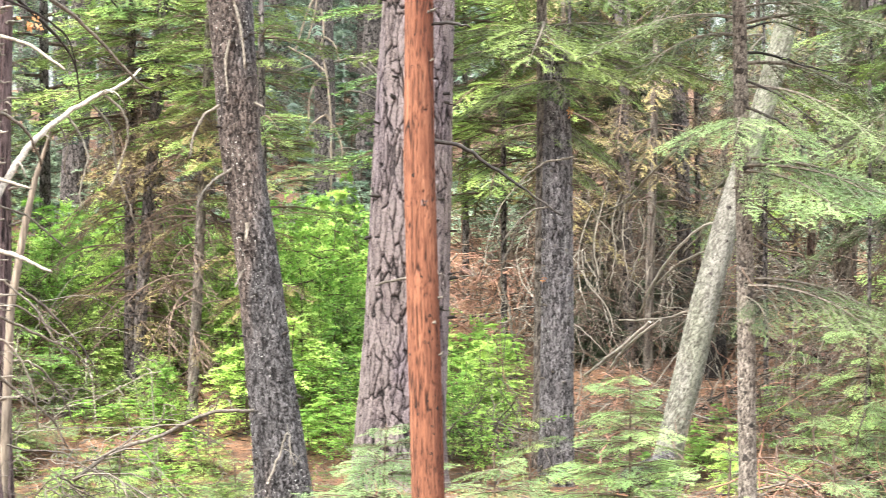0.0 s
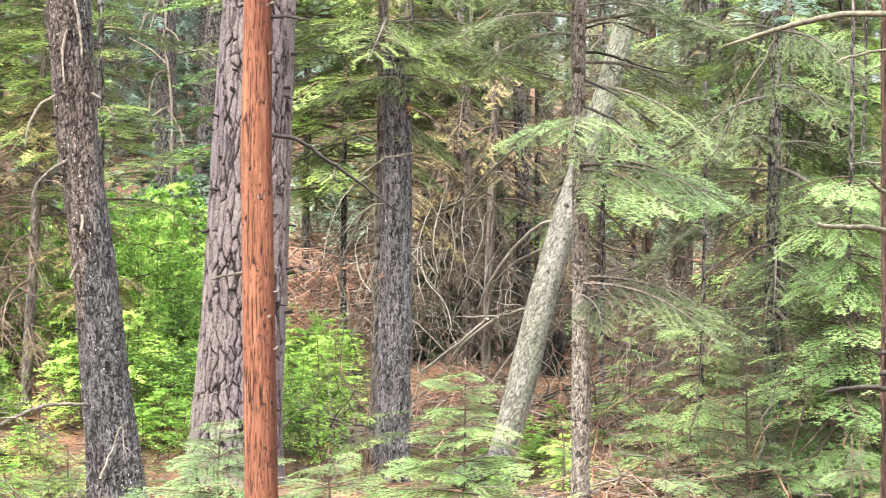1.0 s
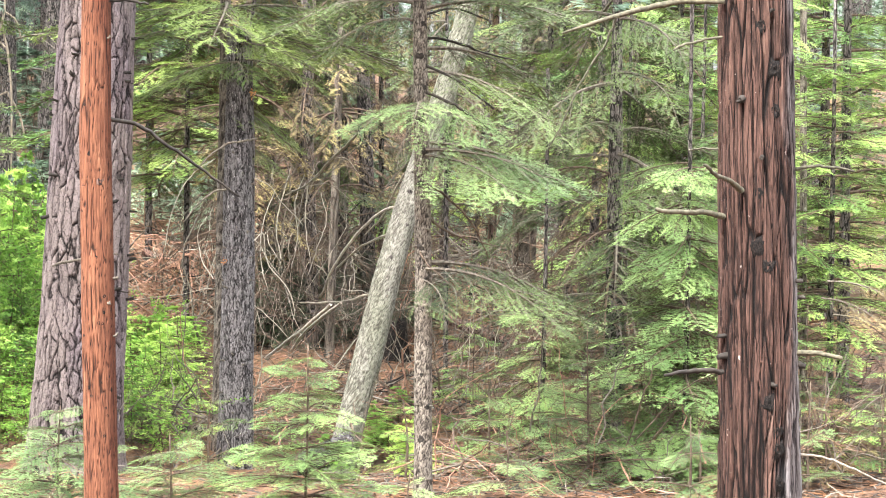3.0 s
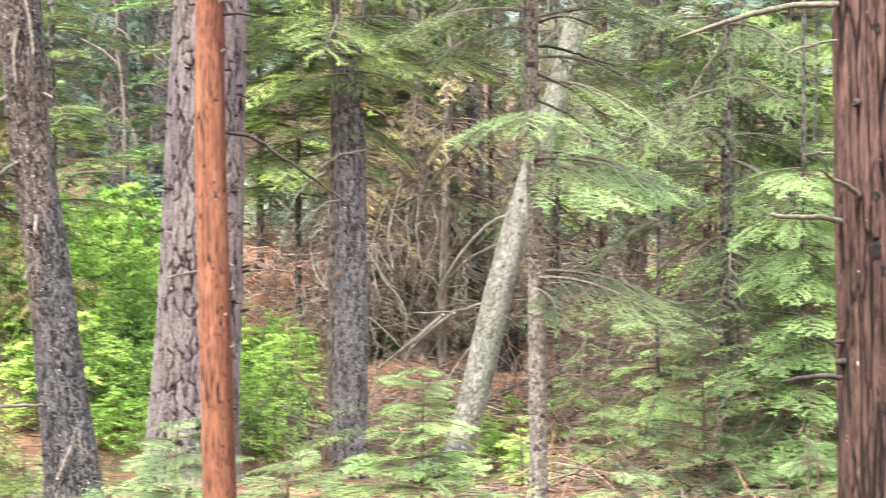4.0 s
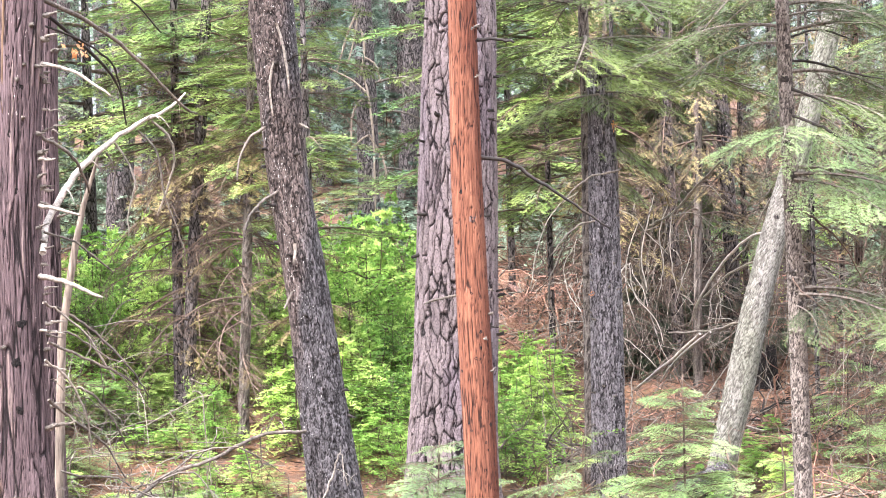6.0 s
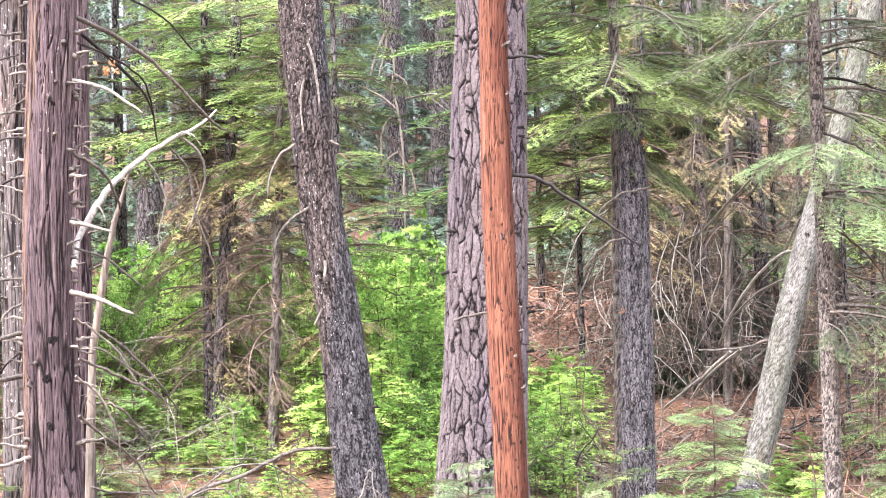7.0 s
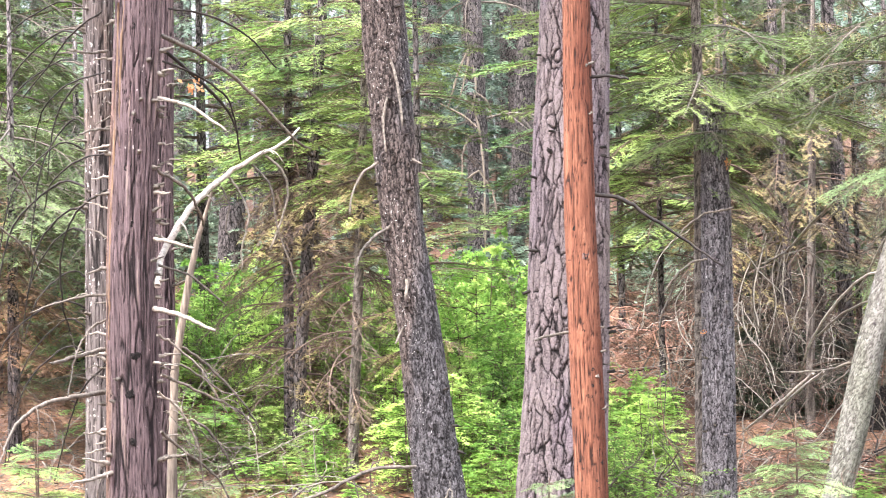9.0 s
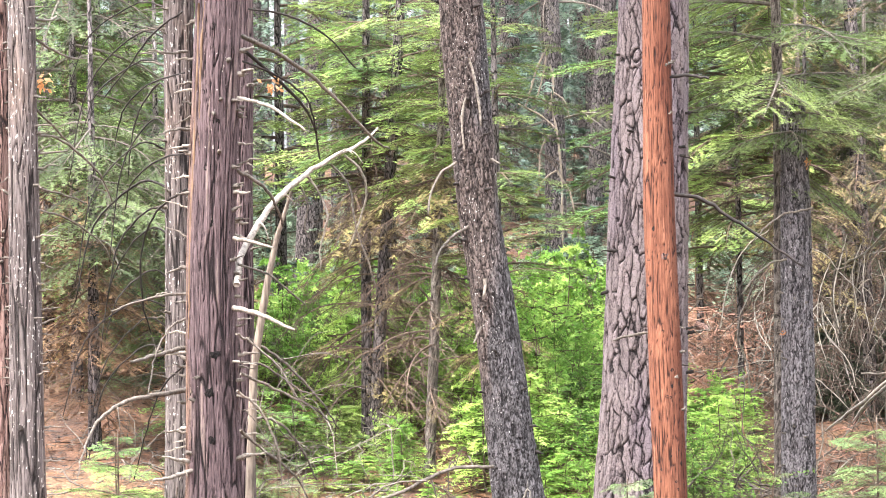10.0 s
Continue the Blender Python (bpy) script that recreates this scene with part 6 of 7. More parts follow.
# cedar with the white arch
spray("cedar", M_WHITE, [(-2.35, 10.95, 1.57, 0.0193), (-2.36, 11.16, 1.74, 0.0197), (-2.27, 11.37, 1.96, 0.0185), (-2.14, 11.57, 2.13, 0.0157), (-1.98, 11.78, 2.27, 0.0128), (-1.84, 11.99, 2.36, 0.0098), (-1.74, 12.20, 2.47, 0.0050)], 5, 70, (0.1, 0.2), 0.3, label="bleached arching dead branch")
limb("cedar", M_BLEACH, [(-1.90, 11.90, 2.30, 0.0081), (-1.82, 11.95, 2.22, 0.0081), (-1.79, 12.00, 2.09, 0.0065), (-1.84, 12.05, 1.93, 0.0065), (-1.92, 12.10, 1.76, 0.0049)], label="bleached hanging twig")
limb("cedar", M_BLEACH, [(-2.10, 11.80, 2.18, 0.0080), (-2.04, 11.83, 2.09, 0.0064), (-2.00, 11.85, 1.94, 0.0064), (-2.05, 11.88, 1.77, 0.0048), (-2.05, 11.90, 1.64, 0.0032)], label="bleached hanging twig")
limb("cedar", M_TWIG, [(-1.98, 11.90, 2.25, 0.0065), (-1.88, 11.93, 2.12, 0.0065), (-1.85, 11.95, 1.89, 0.0049), (-1.78, 11.97, 1.66, 0.0049), (-1.74, 12.00, 1.50, 0.0033)])
limb("cedar", M_TWIG, [(-2.13, 11.70, 2.12, 0.0063), (-2.09, 11.73, 2.02, 0.0048), (-2.12, 11.77, 1.90, 0.0048), (-2.10, 11.80, 1.83, 0.0032)])
limb("cedar", M_BLACK, [(-2.26, 11.00, 3.05, 0.0062), (-2.08, 11.20, 3.03, 0.0064), (-1.90, 11.40, 2.93, 0.0054), (-1.78, 11.60, 2.77, 0.0044)])
limb("cedar", M_TWIG, [(-2.31, 11.00, 2.91, 0.0134), (-2.13, 11.25, 2.82, 0.0122), (-1.92, 11.50, 2.64, 0.0094), (-1.71, 11.75, 2.38, 0.0080), (-1.65, 12.00, 2.34, 0.0049)])
limb("cedar", M_BLACK, [(-2.34, 11.20, 2.86, 0.0100), (-2.17, 11.47, 2.68, 0.0100), (-2.06, 11.73, 2.51, 0.0066), (-2.06, 12.00, 2.29, 0.0046)])
limb("cedar", M_BLEACH, [(-2.32, 10.95, 2.57, 0.0119), (-2.13, 10.88, 2.51, 0.0103), (-1.93, 10.80, 2.37, 0.0059)])
limb("cedar", M_BLACK, [(-2.30, 11.00, 2.77, 0.0062), (-2.12, 11.20, 2.69, 0.0064), (-2.02, 11.40, 2.58, 0.0054), (-2.01, 11.60, 2.40, 0.0044), (-2.03, 11.80, 2.28, 0.0034)])
limb("cedar", M_TWIG, [(-2.35, 11.00, 2.19, 0.0104), (-2.23, 11.13, 2.10, 0.0091), (-2.18, 11.27, 1.98, 0.0076), (-2.18, 11.40, 1.89, 0.0046)])
limb("cedar", M_BLEACH, [(-2.37, 10.95, 1.45, 0.0160), (-2.27, 10.87, 1.43, 0.0138), (-2.14, 10.78, 1.39, 0.0115), (-2.00, 10.70, 1.33, 0.0073)], sides=8, label="thick broken pale branch")
limb("cedar", M_BLEACH, [(-2.36, 10.95, 1.82, 0.0125), (-2.26, 10.88, 1.80, 0.0103), (-2.12, 10.80, 1.76, 0.0061)], sides=8)
limb("cedar", M_TWIG, [(-2.35, 11.00, 1.68, 0.0075), (-2.20, 11.15, 1.61, 0.0060), (-2.04, 11.30, 1.45, 0.0046)])
limb("cedar", M_TWIG, [(-2.59, 10.95, 2.83, 0.0089), (-2.63, 10.82, 2.81, 0.0073), (-2.67, 10.70, 2.80, 0.0058)])
limb("cedar", M_TWIG, [(-2.59, 10.95, 2.41, 0.0089), (-2.65, 10.82, 2.40, 0.0073), (-2.69, 10.70, 2.37, 0.0044)])
limb("cedar", M_TWIG, [(-2.66, 11.00, 1.24, 0.0134), (-2.73, 10.83, 1.22, 0.0117), (-2.79, 10.67, 1.20, 0.0101), (-2.82, 10.50, 1.19, 0.0057)], label="pale bare branch")
spray("cedar", M_TWIG, [(-2.66, 11.00, 1.01, 0.0149), (-2.76, 10.84, 1.00, 0.0132), (-2.91, 10.68, 0.97, 0.0116), (-3.00, 10.52, 0.89, 0.0086), (-3.04, 10.36, 0.74, 0.0056), (-3.03, 10.20, 0.61, 0.0028)], 3, 72, (0.1, 0.2), label="pale drooping bare branch")
limb("cedar", M_BLACK, [(-2.67, 11.20, 2.10, 0.0064), (-2.84, 11.32, 2.02, 0.0064), (-2.96, 11.44, 1.88, 0.0055), (-3.03, 11.56, 1.69, 0.0055), (-3.05, 11.68, 1.47, 0.0055), (-3.04, 11.80, 1.30, 0.0034)])
limb("cedar", M_BLACK, [(-2.65, 11.20, 2.30, 0.0053), (-2.89, 11.47, 2.28, 0.0055), (-3.11, 11.73, 2.18, 0.0045), (-3.23, 12.00, 2.03, 0.0034)])
limb("cedar", M_BLACK, [(-2.69, 11.30, 3.09, 0.0054), (-2.92, 11.53, 3.00, 0.0055), (-3.13, 11.77, 2.84, 0.0045), (-3.34, 12.00, 2.69, 0.0034)])
limb("cedar", M_BLACK, [(-2.69, 11.30, 2.75, 0.0054), (-2.96, 11.53, 2.71, 0.0044), (-3.17, 11.77, 2.58, 0.0045), (-3.28, 12.00, 2.40, 0.0023)])
limb("cedar", M_BLACK, [(-2.72, 11.30, 1.15, 0.0054), (-2.92, 11.53, 0.99, 0.0055), (-3.07, 11.77, 0.75, 0.0045), (-3.21, 12.00, 0.44, 0.0034)])
limb("cedar", M_TWIG, [(-2.64, 11.00, 1.53, 0.0089), (-2.76, 10.93, 1.52, 0.0074), (-2.91, 10.87, 1.48, 0.0059), (-3.00, 10.80, 1.45, 0.0029)])
spray("cedar", M_BLEACH, [(-2.57, 10.95, 0.60, 0.0131), (-2.64, 10.83, 0.58, 0.0117), (-2.68, 10.72, 0.57, 0.0105), (-2.74, 10.60, 0.57, 0.0069)], 6, 71, (0.05, 0.14), 0.2, label="knobbly bleached root branch", sides=8)
spray("cedar", M_TWIG, [(-2.34, 10.90, 0.80, 0.0089), (-2.24, 11.07, 0.67, 0.0075), (-2.12, 11.23, 0.53, 0.0061), (-2.04, 11.40, 0.32, 0.0031)], 8, 73)
spray("cedar", M_TWIG, [(-2.33, 10.90, 1.10, 0.0089), (-2.17, 11.07, 1.00, 0.0075), (-2.02, 11.23, 0.90, 0.0061), (-1.92, 11.40, 0.79, 0.0031)], 6, 74)
spray("cedar", M_BLEACH, [(-2.35, 10.90, 1.31, 0.0074), (-2.27, 11.00, 1.25, 0.0060), (-2.14, 11.10, 1.09, 0.0060), (-2.04, 11.20, 0.87, 0.0030)], 5, 77, (0.08, 0.25))
spray("cedar", M_BLEACH, [(-2.35, 10.90, 1.01, 0.0074), (-2.25, 11.00, 0.89, 0.0060), (-2.18, 11.10, 0.69, 0.0060), (-2.18, 11.20, 0.47, 0.0030)], 7, 78, (0.08, 0.25))
spray("cedar", M_TWIG, [(-2.33, 10.90, 1.16, 0.0074), (-2.22, 11.03, 1.13, 0.0060), (-2.06, 11.17, 0.99, 0.0045), (-1.96, 11.30, 0.95, 0.0031)], 6, 79, (0.08, 0.25))
spray("cedar", M_TWIG, [(-2.62, 11.00, 1.41, 0.0075), (-2.70, 10.87, 1.35, 0.0059), (-2.76, 10.73, 1.18, 0.0044), (-2.76, 10.60, 1.01, 0.0029)], 5, 791, (0.08, 0.2))
spray("behind", M_TWIG, [(-2.48, 11.80, 0.80, 0.0096), (-2.34, 11.93, 0.77, 0.0081), (-2.23, 12.07, 0.61, 0.0065), (-2.16, 12.20, 0.40, 0.0050)], 8, 75)
spray("behind", M_TWIG, [(-2.47, 11.80, 1.26, 0.0096), (-2.30, 11.93, 1.12, 0.0081), (-2.13, 12.07, 0.91, 0.0065), (-2.02, 12.20, 0.70, 0.0033)], 7, 76)
stubs("cedar", 16, 0.6, 3.1, (0.04, 0.13), 80, M_TWIG, (165, 212), 0.008, collar=1.6)
stubs("cedar", 12, 0.6, 3.1, (0.05, 0.16), 801, M_BLEACH, (160, 215), 0.0085, collar=1.6)
stubs("cedar", 18, 0.6, 3.1, (0.03, 0.09), 81, M_TWIG, (328, 375), 0.0085, collar=1.6)
stubs("cedar", 14, 0.6, 3.1, (0.04, 0.12), 812, M_BLEACH, (325, 375), 0.0095, collar=1.6)
stubs("cedar", 7, 0.6, 3.0, (0.02, 0.045), 811, M_TWIG, (225, 315), 0.008, collar=1.8)
for k, path in enumerate([[(-2.51, 10.91, 3.08, 0.0059), (-2.53, 10.91, 2.65, 0.0074), (-2.56, 10.91, 2.19, 0.0089), (-2.58, 10.91, 1.83, 0.0059)], [(-2.55, 10.91, 2.40, 0.0044), (-2.58, 10.91, 1.95, 0.0074), (-2.60, 10.91, 1.53, 0.0059), (-2.61, 10.91, 1.29, 0.0044)], [(-2.60, 10.92, 1.41, 0.0059), (-2.61, 10.92, 1.05, 0.0074), (-2.61, 10.92, 0.69, 0.0059)], [(-2.47, 10.89, 3.09, 0.0059), (-2.50, 10.89, 2.79, 0.0074), (-2.52, 10.89, 2.31, 0.0059)]]):
    limb("cedar", M_TAN, path, name="bark_strip", wobble=0.002, n=16, label="tan strip of peeling bark")
stubs("pale", 22, 0.8, 3.2, (0.05, 0.16), 82, M_TWIG, (160, 250), 0.006)
stubs("edge", 24, 0.7, 3.0, (0.03, 0.12), 83, M_TWIG, (320, 375), 0.0045)
stubs("edge", 14, 0.7, 3.0, (0.02, 0.06), 831, M_TWIG, (165, 230), 0.0045)
stubs("edge_b", 12, 0.7, 3.0, (0.03, 0.1), 84, M_TWIG, (270, 360), 0.005)
stubs("behind", 16, 0.6, 3.0, (0.03, 0.1), 85, M_TWIG, (280, 370), 0.006)
for k, path in enumerate([
    [(-3.14, 10.00, 2.34, 0.0068), (-3.07, 10.20, 2.32, 0.0069), (-2.95, 10.40, 2.18, 0.0056), (-2.92, 10.60, 2.01, 0.0029)], [(-3.14, 10.00, 2.08, 0.0068), (-3.07, 10.20, 2.05, 0.0055), (-3.01, 10.40, 2.01, 0.0042)],
    [(-3.15, 10.00, 1.97, 0.0054), (-3.05, 10.20, 1.93, 0.0055), (-2.93, 10.40, 1.80, 0.0042), (-2.93, 10.60, 1.69, 0.0029)], [(-3.13, 10.00, 2.91, 0.0068), (-3.11, 10.20, 2.93, 0.0069), (-3.14, 10.40, 2.97, 0.0056)], [(-3.15, 10.00, 2.48, 0.0068), (-3.11, 10.25, 2.38, 0.0056), (-3.10, 10.50, 2.31, 0.0028)],
    [(-3.14, 10.00, 2.25, 0.0081), (-3.16, 10.20, 2.26, 0.0069), (-3.10, 10.40, 2.28, 0.0042)], [(-3.13, 10.00, 2.81, 0.0068), (-3.03, 10.20, 2.74, 0.0055), (-2.98, 10.40, 2.75, 0.0028)],
]):
    limb("edge", M_TWIG, path)
knots("cedar", [(2.75, 265), (2.45, 282), (2.6, 250), (2.2, 268), (1.9, 285), (1.2, 290), (1.0, 275), (0.75, 280), (2.95, 270), (1.55, 255)], M_KNOT, 86, (0.012, 0.02))
knots("edge", [(2.6, 280), (2.2, 260), (1.9, 300), (1.5, 270), (1.2, 285), (0.9, 262), (2.8, 290)], M_BLACK, 87, (0.007, 0.012))

# thin dark branches that arch out of the pale trunk and hang
rng = np.random.default_rng(140)
for k in range(13):
    z = 1.15 + 0.17 * k + rng.uniform(-0.06, 0.06)
    c = at_trunk("pale", z)
    L, back, r = rng.uniform(0.35, 0.75), rng.uniform(-0.25, 0.35), rng.uniform(0.0045, 0.007)
    drop = rng.uniform(0.35, 0.8)
    limb("pale", M_BLACK, [(c[0] - c[3] * 0.7, c[1], z, r * 1.3), (c[0] - 0.3 * L - 0.05, c[1] + back * 0.4, z + 0.05, r), (c[0] - 0.75 * L - 0.05, c[1] + back * 0.8, z - 0.3 * drop, r * 0.85), (c[0] - 0.95 * L - 0.05, c[1] + back, z - drop, r * 0.5)], seed=k, label="dark arching dead branch")

# orange pole: knots and the dark curved branch
limb("pole", M_BLACK, [(-0.05, 9.50, 1.94, 0.0116), (0.02, 9.52, 1.93, 0.0090), (0.11, 9.54, 1.91, 0.0091), (0.24, 9.56, 1.82, 0.0078), (0.38, 9.58, 1.72, 0.0065), (0.56, 9.60, 1.59, 0.0039)], sides=8, label="dark curved dead branch")
limb("pole", M_BLACK, [(-0.04, 9.50, 2.47, 0.0090), (0.05, 9.47, 2.47, 0.0077), (0.15, 9.45, 2.45, 0.0051)], sides=8, label="dark dead branch stub")
rng = np.random.default_rng(88)
knots("pole", [(1.655, 285)], M_REDFAR, 88, (0.012, 0.013))
knots("pole", [(rng.uniform(0.3, 2.6), rng.uniform(200, 340)) for _ in range(46)], M_KNOT, 89, (0.004, 0.008))
stubs("pole", 7, 0.4, 2.6, (0.015, 0.04), 90, M_TWIG, (300, 360), 0.004)

# old pine and leaning trunk
limb("pine", M_TWIG, [(-0.17, 13.20, 1.20, 0.0107), (-0.28, 13.13, 1.19, 0.0089), (-0.35, 13.07, 1.18, 0.0089), (-0.41, 13.00, 1.16, 0.0053)])
stubs("pine", 14, 0.3, 3.3, (0.03, 0.09), 91, M_BLACK, (300, 360), 0.007)
stubs("pine", 8, 0.3, 3.3, (0.03, 0.06), 92, M_BLACK, (190, 300), 0.007)
limb("leaning", M_BLEACH, [(-1.16, 11.86, 2.83, 0.0064), (-1.13, 11.86, 2.72, 0.0080), (-1.11, 11.87, 2.57, 0.0080), (-1.10, 11.87, 2.44, 0.0048)], wobble=0.001, label="pale peeled strip of dead branch")
limb("leaning", M_BLEACH, [(-1.18, 11.86, 2.61, 0.0080), (-1.20, 11.86, 2.54, 0.0080), (-1.21, 11.87, 2.44, 0.0064), (-1.20, 11.87, 2.30, 0.0048)], wobble=0.001, label="pale peeled strip of dead branch")
limb("leaning", M_BLEACH, [(-1.10, 11.86, 1.57, 0.0096), (-1.10, 11.86, 1.52, 0.0096), (-1.11, 11.85, 1.46, 0.0064)], wobble=0.001)
limb("leaning", M_TWIG, [(-1.25, 11.90, 2.24, 0.0097), (-1.33, 11.83, 2.18, 0.0080), (-1.38, 11.77, 2.08, 0.0064), (-1.40, 11.70, 1.94, 0.0048)])
spray("leaning", M_TWIG, [(-1.19, 11.90, 1.87, 0.0097), (-1.28, 11.83, 1.81, 0.0080), (-1.34, 11.77, 1.74, 0.0064), (-1.37, 11.70, 1.65, 0.0048)], 4, 93, (0.06, 0.15))
limb("leaning", M_TWIG, [(-1.05, 11.90, 2.25, 0.0081), (-1.01, 11.85, 2.23, 0.0064), (-0.99, 11.80, 2.22, 0.0048)])
limb("leaning", M_TWIG, [(-1.13, 11.90, 1.29, 0.0081), (-1.15, 11.85, 1.25, 0.0064), (-1.17, 11.80, 1.20, 0.0048)])
spray("leaning", M_TWIG, [(-1.08, 11.85, 0.50, 0.0096), (-1.13, 11.78, 0.50, 0.0112), (-1.31, 11.71, 0.50, 0.0111), (-1.59, 11.64, 0.38, 0.0110), (-1.84, 11.57, 0.30, 0.0125), (-2.05, 11.50, 0.15, 0.0125)], 10, 94, (0.1, 0.3), 0.3, label="long pale fallen branch against the trunk")
spray("leaning", M_BLEACH, [(-1.00, 11.82, 0.08, 0.0064), (-0.93, 11.81, 0.24, 0.0064), (-0.88, 11.81, 0.37, 0.0048), (-0.85, 11.80, 0.18, 0.0032)], 5, 95, (0.08, 0.2), 0.2)
stubs("leaning", 26, 0.2, 3.2, (0.02, 0.06), 96, M_BLACK, (180, 360), 0.006)

# red cedar
limb("red", M_OLIVEWOOD, [(2.52, 8.45, 2.41, 0.0126), (2.35, 8.49, 2.41, 0.0127), (2.19, 8.52, 2.38, 0.0116), (2.02, 8.56, 2.33, 0.0093), (1.86, 8.60, 2.28, 0.0047)], sides=8, label="long grey bare branch")
limb("red", M_OLIVEWOOD, [(2.07, 8.50, 2.34, 0.0046), (2.03, 8.53, 2.23, 0.0046), (1.93, 8.55, 2.07, 0.0035), (1.85, 8.57, 1.88, 0.0035), (1.80, 8.60, 1.79, 0.0023)])
limb("red", M_OLIVEWOOD, [(2.51, 8.45, 2.26, 0.0069), (2.41, 8.40, 2.24, 0.0057), (2.32, 8.35, 2.22, 0.0057), (2.26, 8.30, 2.19, 0.0034)])
limb("red", M_OLIVEWOOD, [(2.52, 8.45, 1.51, 0.0137), (2.41, 8.37, 1.53, 0.0113), (2.29, 8.28, 1.53, 0.0101), (2.17, 8.20, 1.54, 0.0078)], sides=8)
limb("red", M_OLIVEWOOD, [(2.57, 8.36, 1.62, 0.0147), (2.49, 8.27, 1.66, 0.0101), (2.42, 8.19, 1.68, 0.0089), (2.34, 8.10, 1.72, 0.0055)], sides=8)
limb("red", M_BLACK, [(2.52, 8.45, 0.86, 0.0115), (2.42, 8.40, 0.87, 0.0102), (2.32, 8.35, 0.87, 0.0091), (2.23, 8.30, 0.86, 0.0056)], sides=8)
limb("red", M_OLIVEWOOD, [(2.83, 8.50, 1.71, 0.0104), (2.90, 8.47, 1.72, 0.0080), (2.99, 8.43, 1.72, 0.0069), (3.07, 8.40, 1.70, 0.0046)])
limb("red", M_OLIVEWOOD, [(2.81, 8.45, 0.94, 0.0160), (2.86, 8.40, 0.94, 0.0114), (2.93, 8.35, 0.94, 0.0102), (2.99, 8.30, 0.92, 0.0079)], sides=8)
limb("red", M_BLEACH, [(2.87, 8.50, 0.50, 0.0069), (3.00, 8.50, 0.48, 0.0058), (3.12, 8.50, 0.43, 0.0058), (3.27, 8.50, 0.36, 0.0046)])
limb("red", M_BLACK, [(2.81, 8.45, 1.16, 0.0103), (2.84, 8.43, 1.17, 0.0091), (2.86, 8.40, 1.17, 0.0068)])
stubs("red", 8, 0.4, 2.4, (0.015, 0.04), 97, M_BLACK, (190, 350), 0.009)
limb("red", M_OLIVEWOOD, [(2.53, 8.50, 1.79, 0.0058), (2.52, 8.75, 1.80, 0.0047), (2.52, 9.00, 1.80, 0.0037)])
knots("red", [(2.12, 283), (1.95, 281), (1.61, 255), (1.39, 254), (1.3, 268), (0.73, 267), (0.61, 278), (0.54, 281), (0.4, 282), (2.3, 262)], M_KNOT, 98, (0.016, 0.026))

# slim grey fir: whorls of dark limbs
for k, path in enumerate([
    [(1.61, 11.00, 2.44, 0.0089), (1.81, 11.20, 2.43, 0.0076), (2.03, 11.40, 2.38, 0.0062), (2.23, 11.60, 2.36, 0.0031)], [(1.61, 10.90, 2.14, 0.0089), (1.75, 10.80, 2.07, 0.0088), (1.88, 10.70, 1.97, 0.0073), (1.98, 10.60, 1.90, 0.0043)],
    [(1.61, 10.90, 2.28, 0.0089), (1.75, 10.83, 2.21, 0.0073), (1.86, 10.77, 2.12, 0.0058), (1.94, 10.70, 2.05, 0.0044)], [(1.61, 11.00, 2.56, 0.0075), (1.81, 11.20, 2.61, 0.0061), (2.03, 11.40, 2.57, 0.0046)],
    [(1.63, 11.00, 1.66, 0.0075), (1.74, 11.13, 1.60, 0.0060), (1.92, 11.27, 1.44, 0.0046), (2.03, 11.40, 1.25, 0.0031)], [(1.63, 11.00, 1.48, 0.0060), (1.82, 11.25, 1.38, 0.0046), (2.11, 11.50, 1.31, 0.0031)],
    [(1.59, 11.00, 1.33, 0.0060), (1.61, 10.90, 1.24, 0.0044), (1.78, 10.80, 1.09, 0.0029)],
]):
    limb("gray", M_BLACK if k < 4 else M_BROWN, path)
stubs("gray", 50, 0.1, 2.7, (0.015, 0.05), 99, M_TWIG, (170, 370), 0.0035, collar=1.3)
knots("gray", [(z, 250 + 40 * (k % 2)) for k, z in enumerate(np.arange(0.3, 2.6, 0.17))], M_BLACK, 101, (0.008, 0.014))
stubs("fir_thin", 14, 0.2, 2.6, (0.02, 0.09), 105, M_TWIG, (170, 370), 0.003)
stubs("fir", 30, 0.1, 2.3, (0.02, 0.07), 102, M_TWIG, (170, 370), 0.004)
limb("fir", M_TWIG, [(0.89, 13.80, 1.97, 0.0094), (0.78, 13.75, 1.95, 0.0075), (0.69, 13.70, 1.93, 0.0074), (0.57, 13.65, 1.85, 0.0056), (0.48, 13.60, 1.75, 0.0037)])
limb("fir", M_TWIG, [(0.71, 13.80, 1.64, 0.0075), (0.61, 13.70, 1.62, 0.0074), (0.52, 13.60, 1.56, 0.0055), (0.40, 13.50, 1.42, 0.0037)])
knots("snag", [(z, 255 + 30 * (k % 2)) for k, z in enumerate(np.arange(0.3, 2.2, 0.22))], M_FARBARK, 103, (0.006, 0.01))


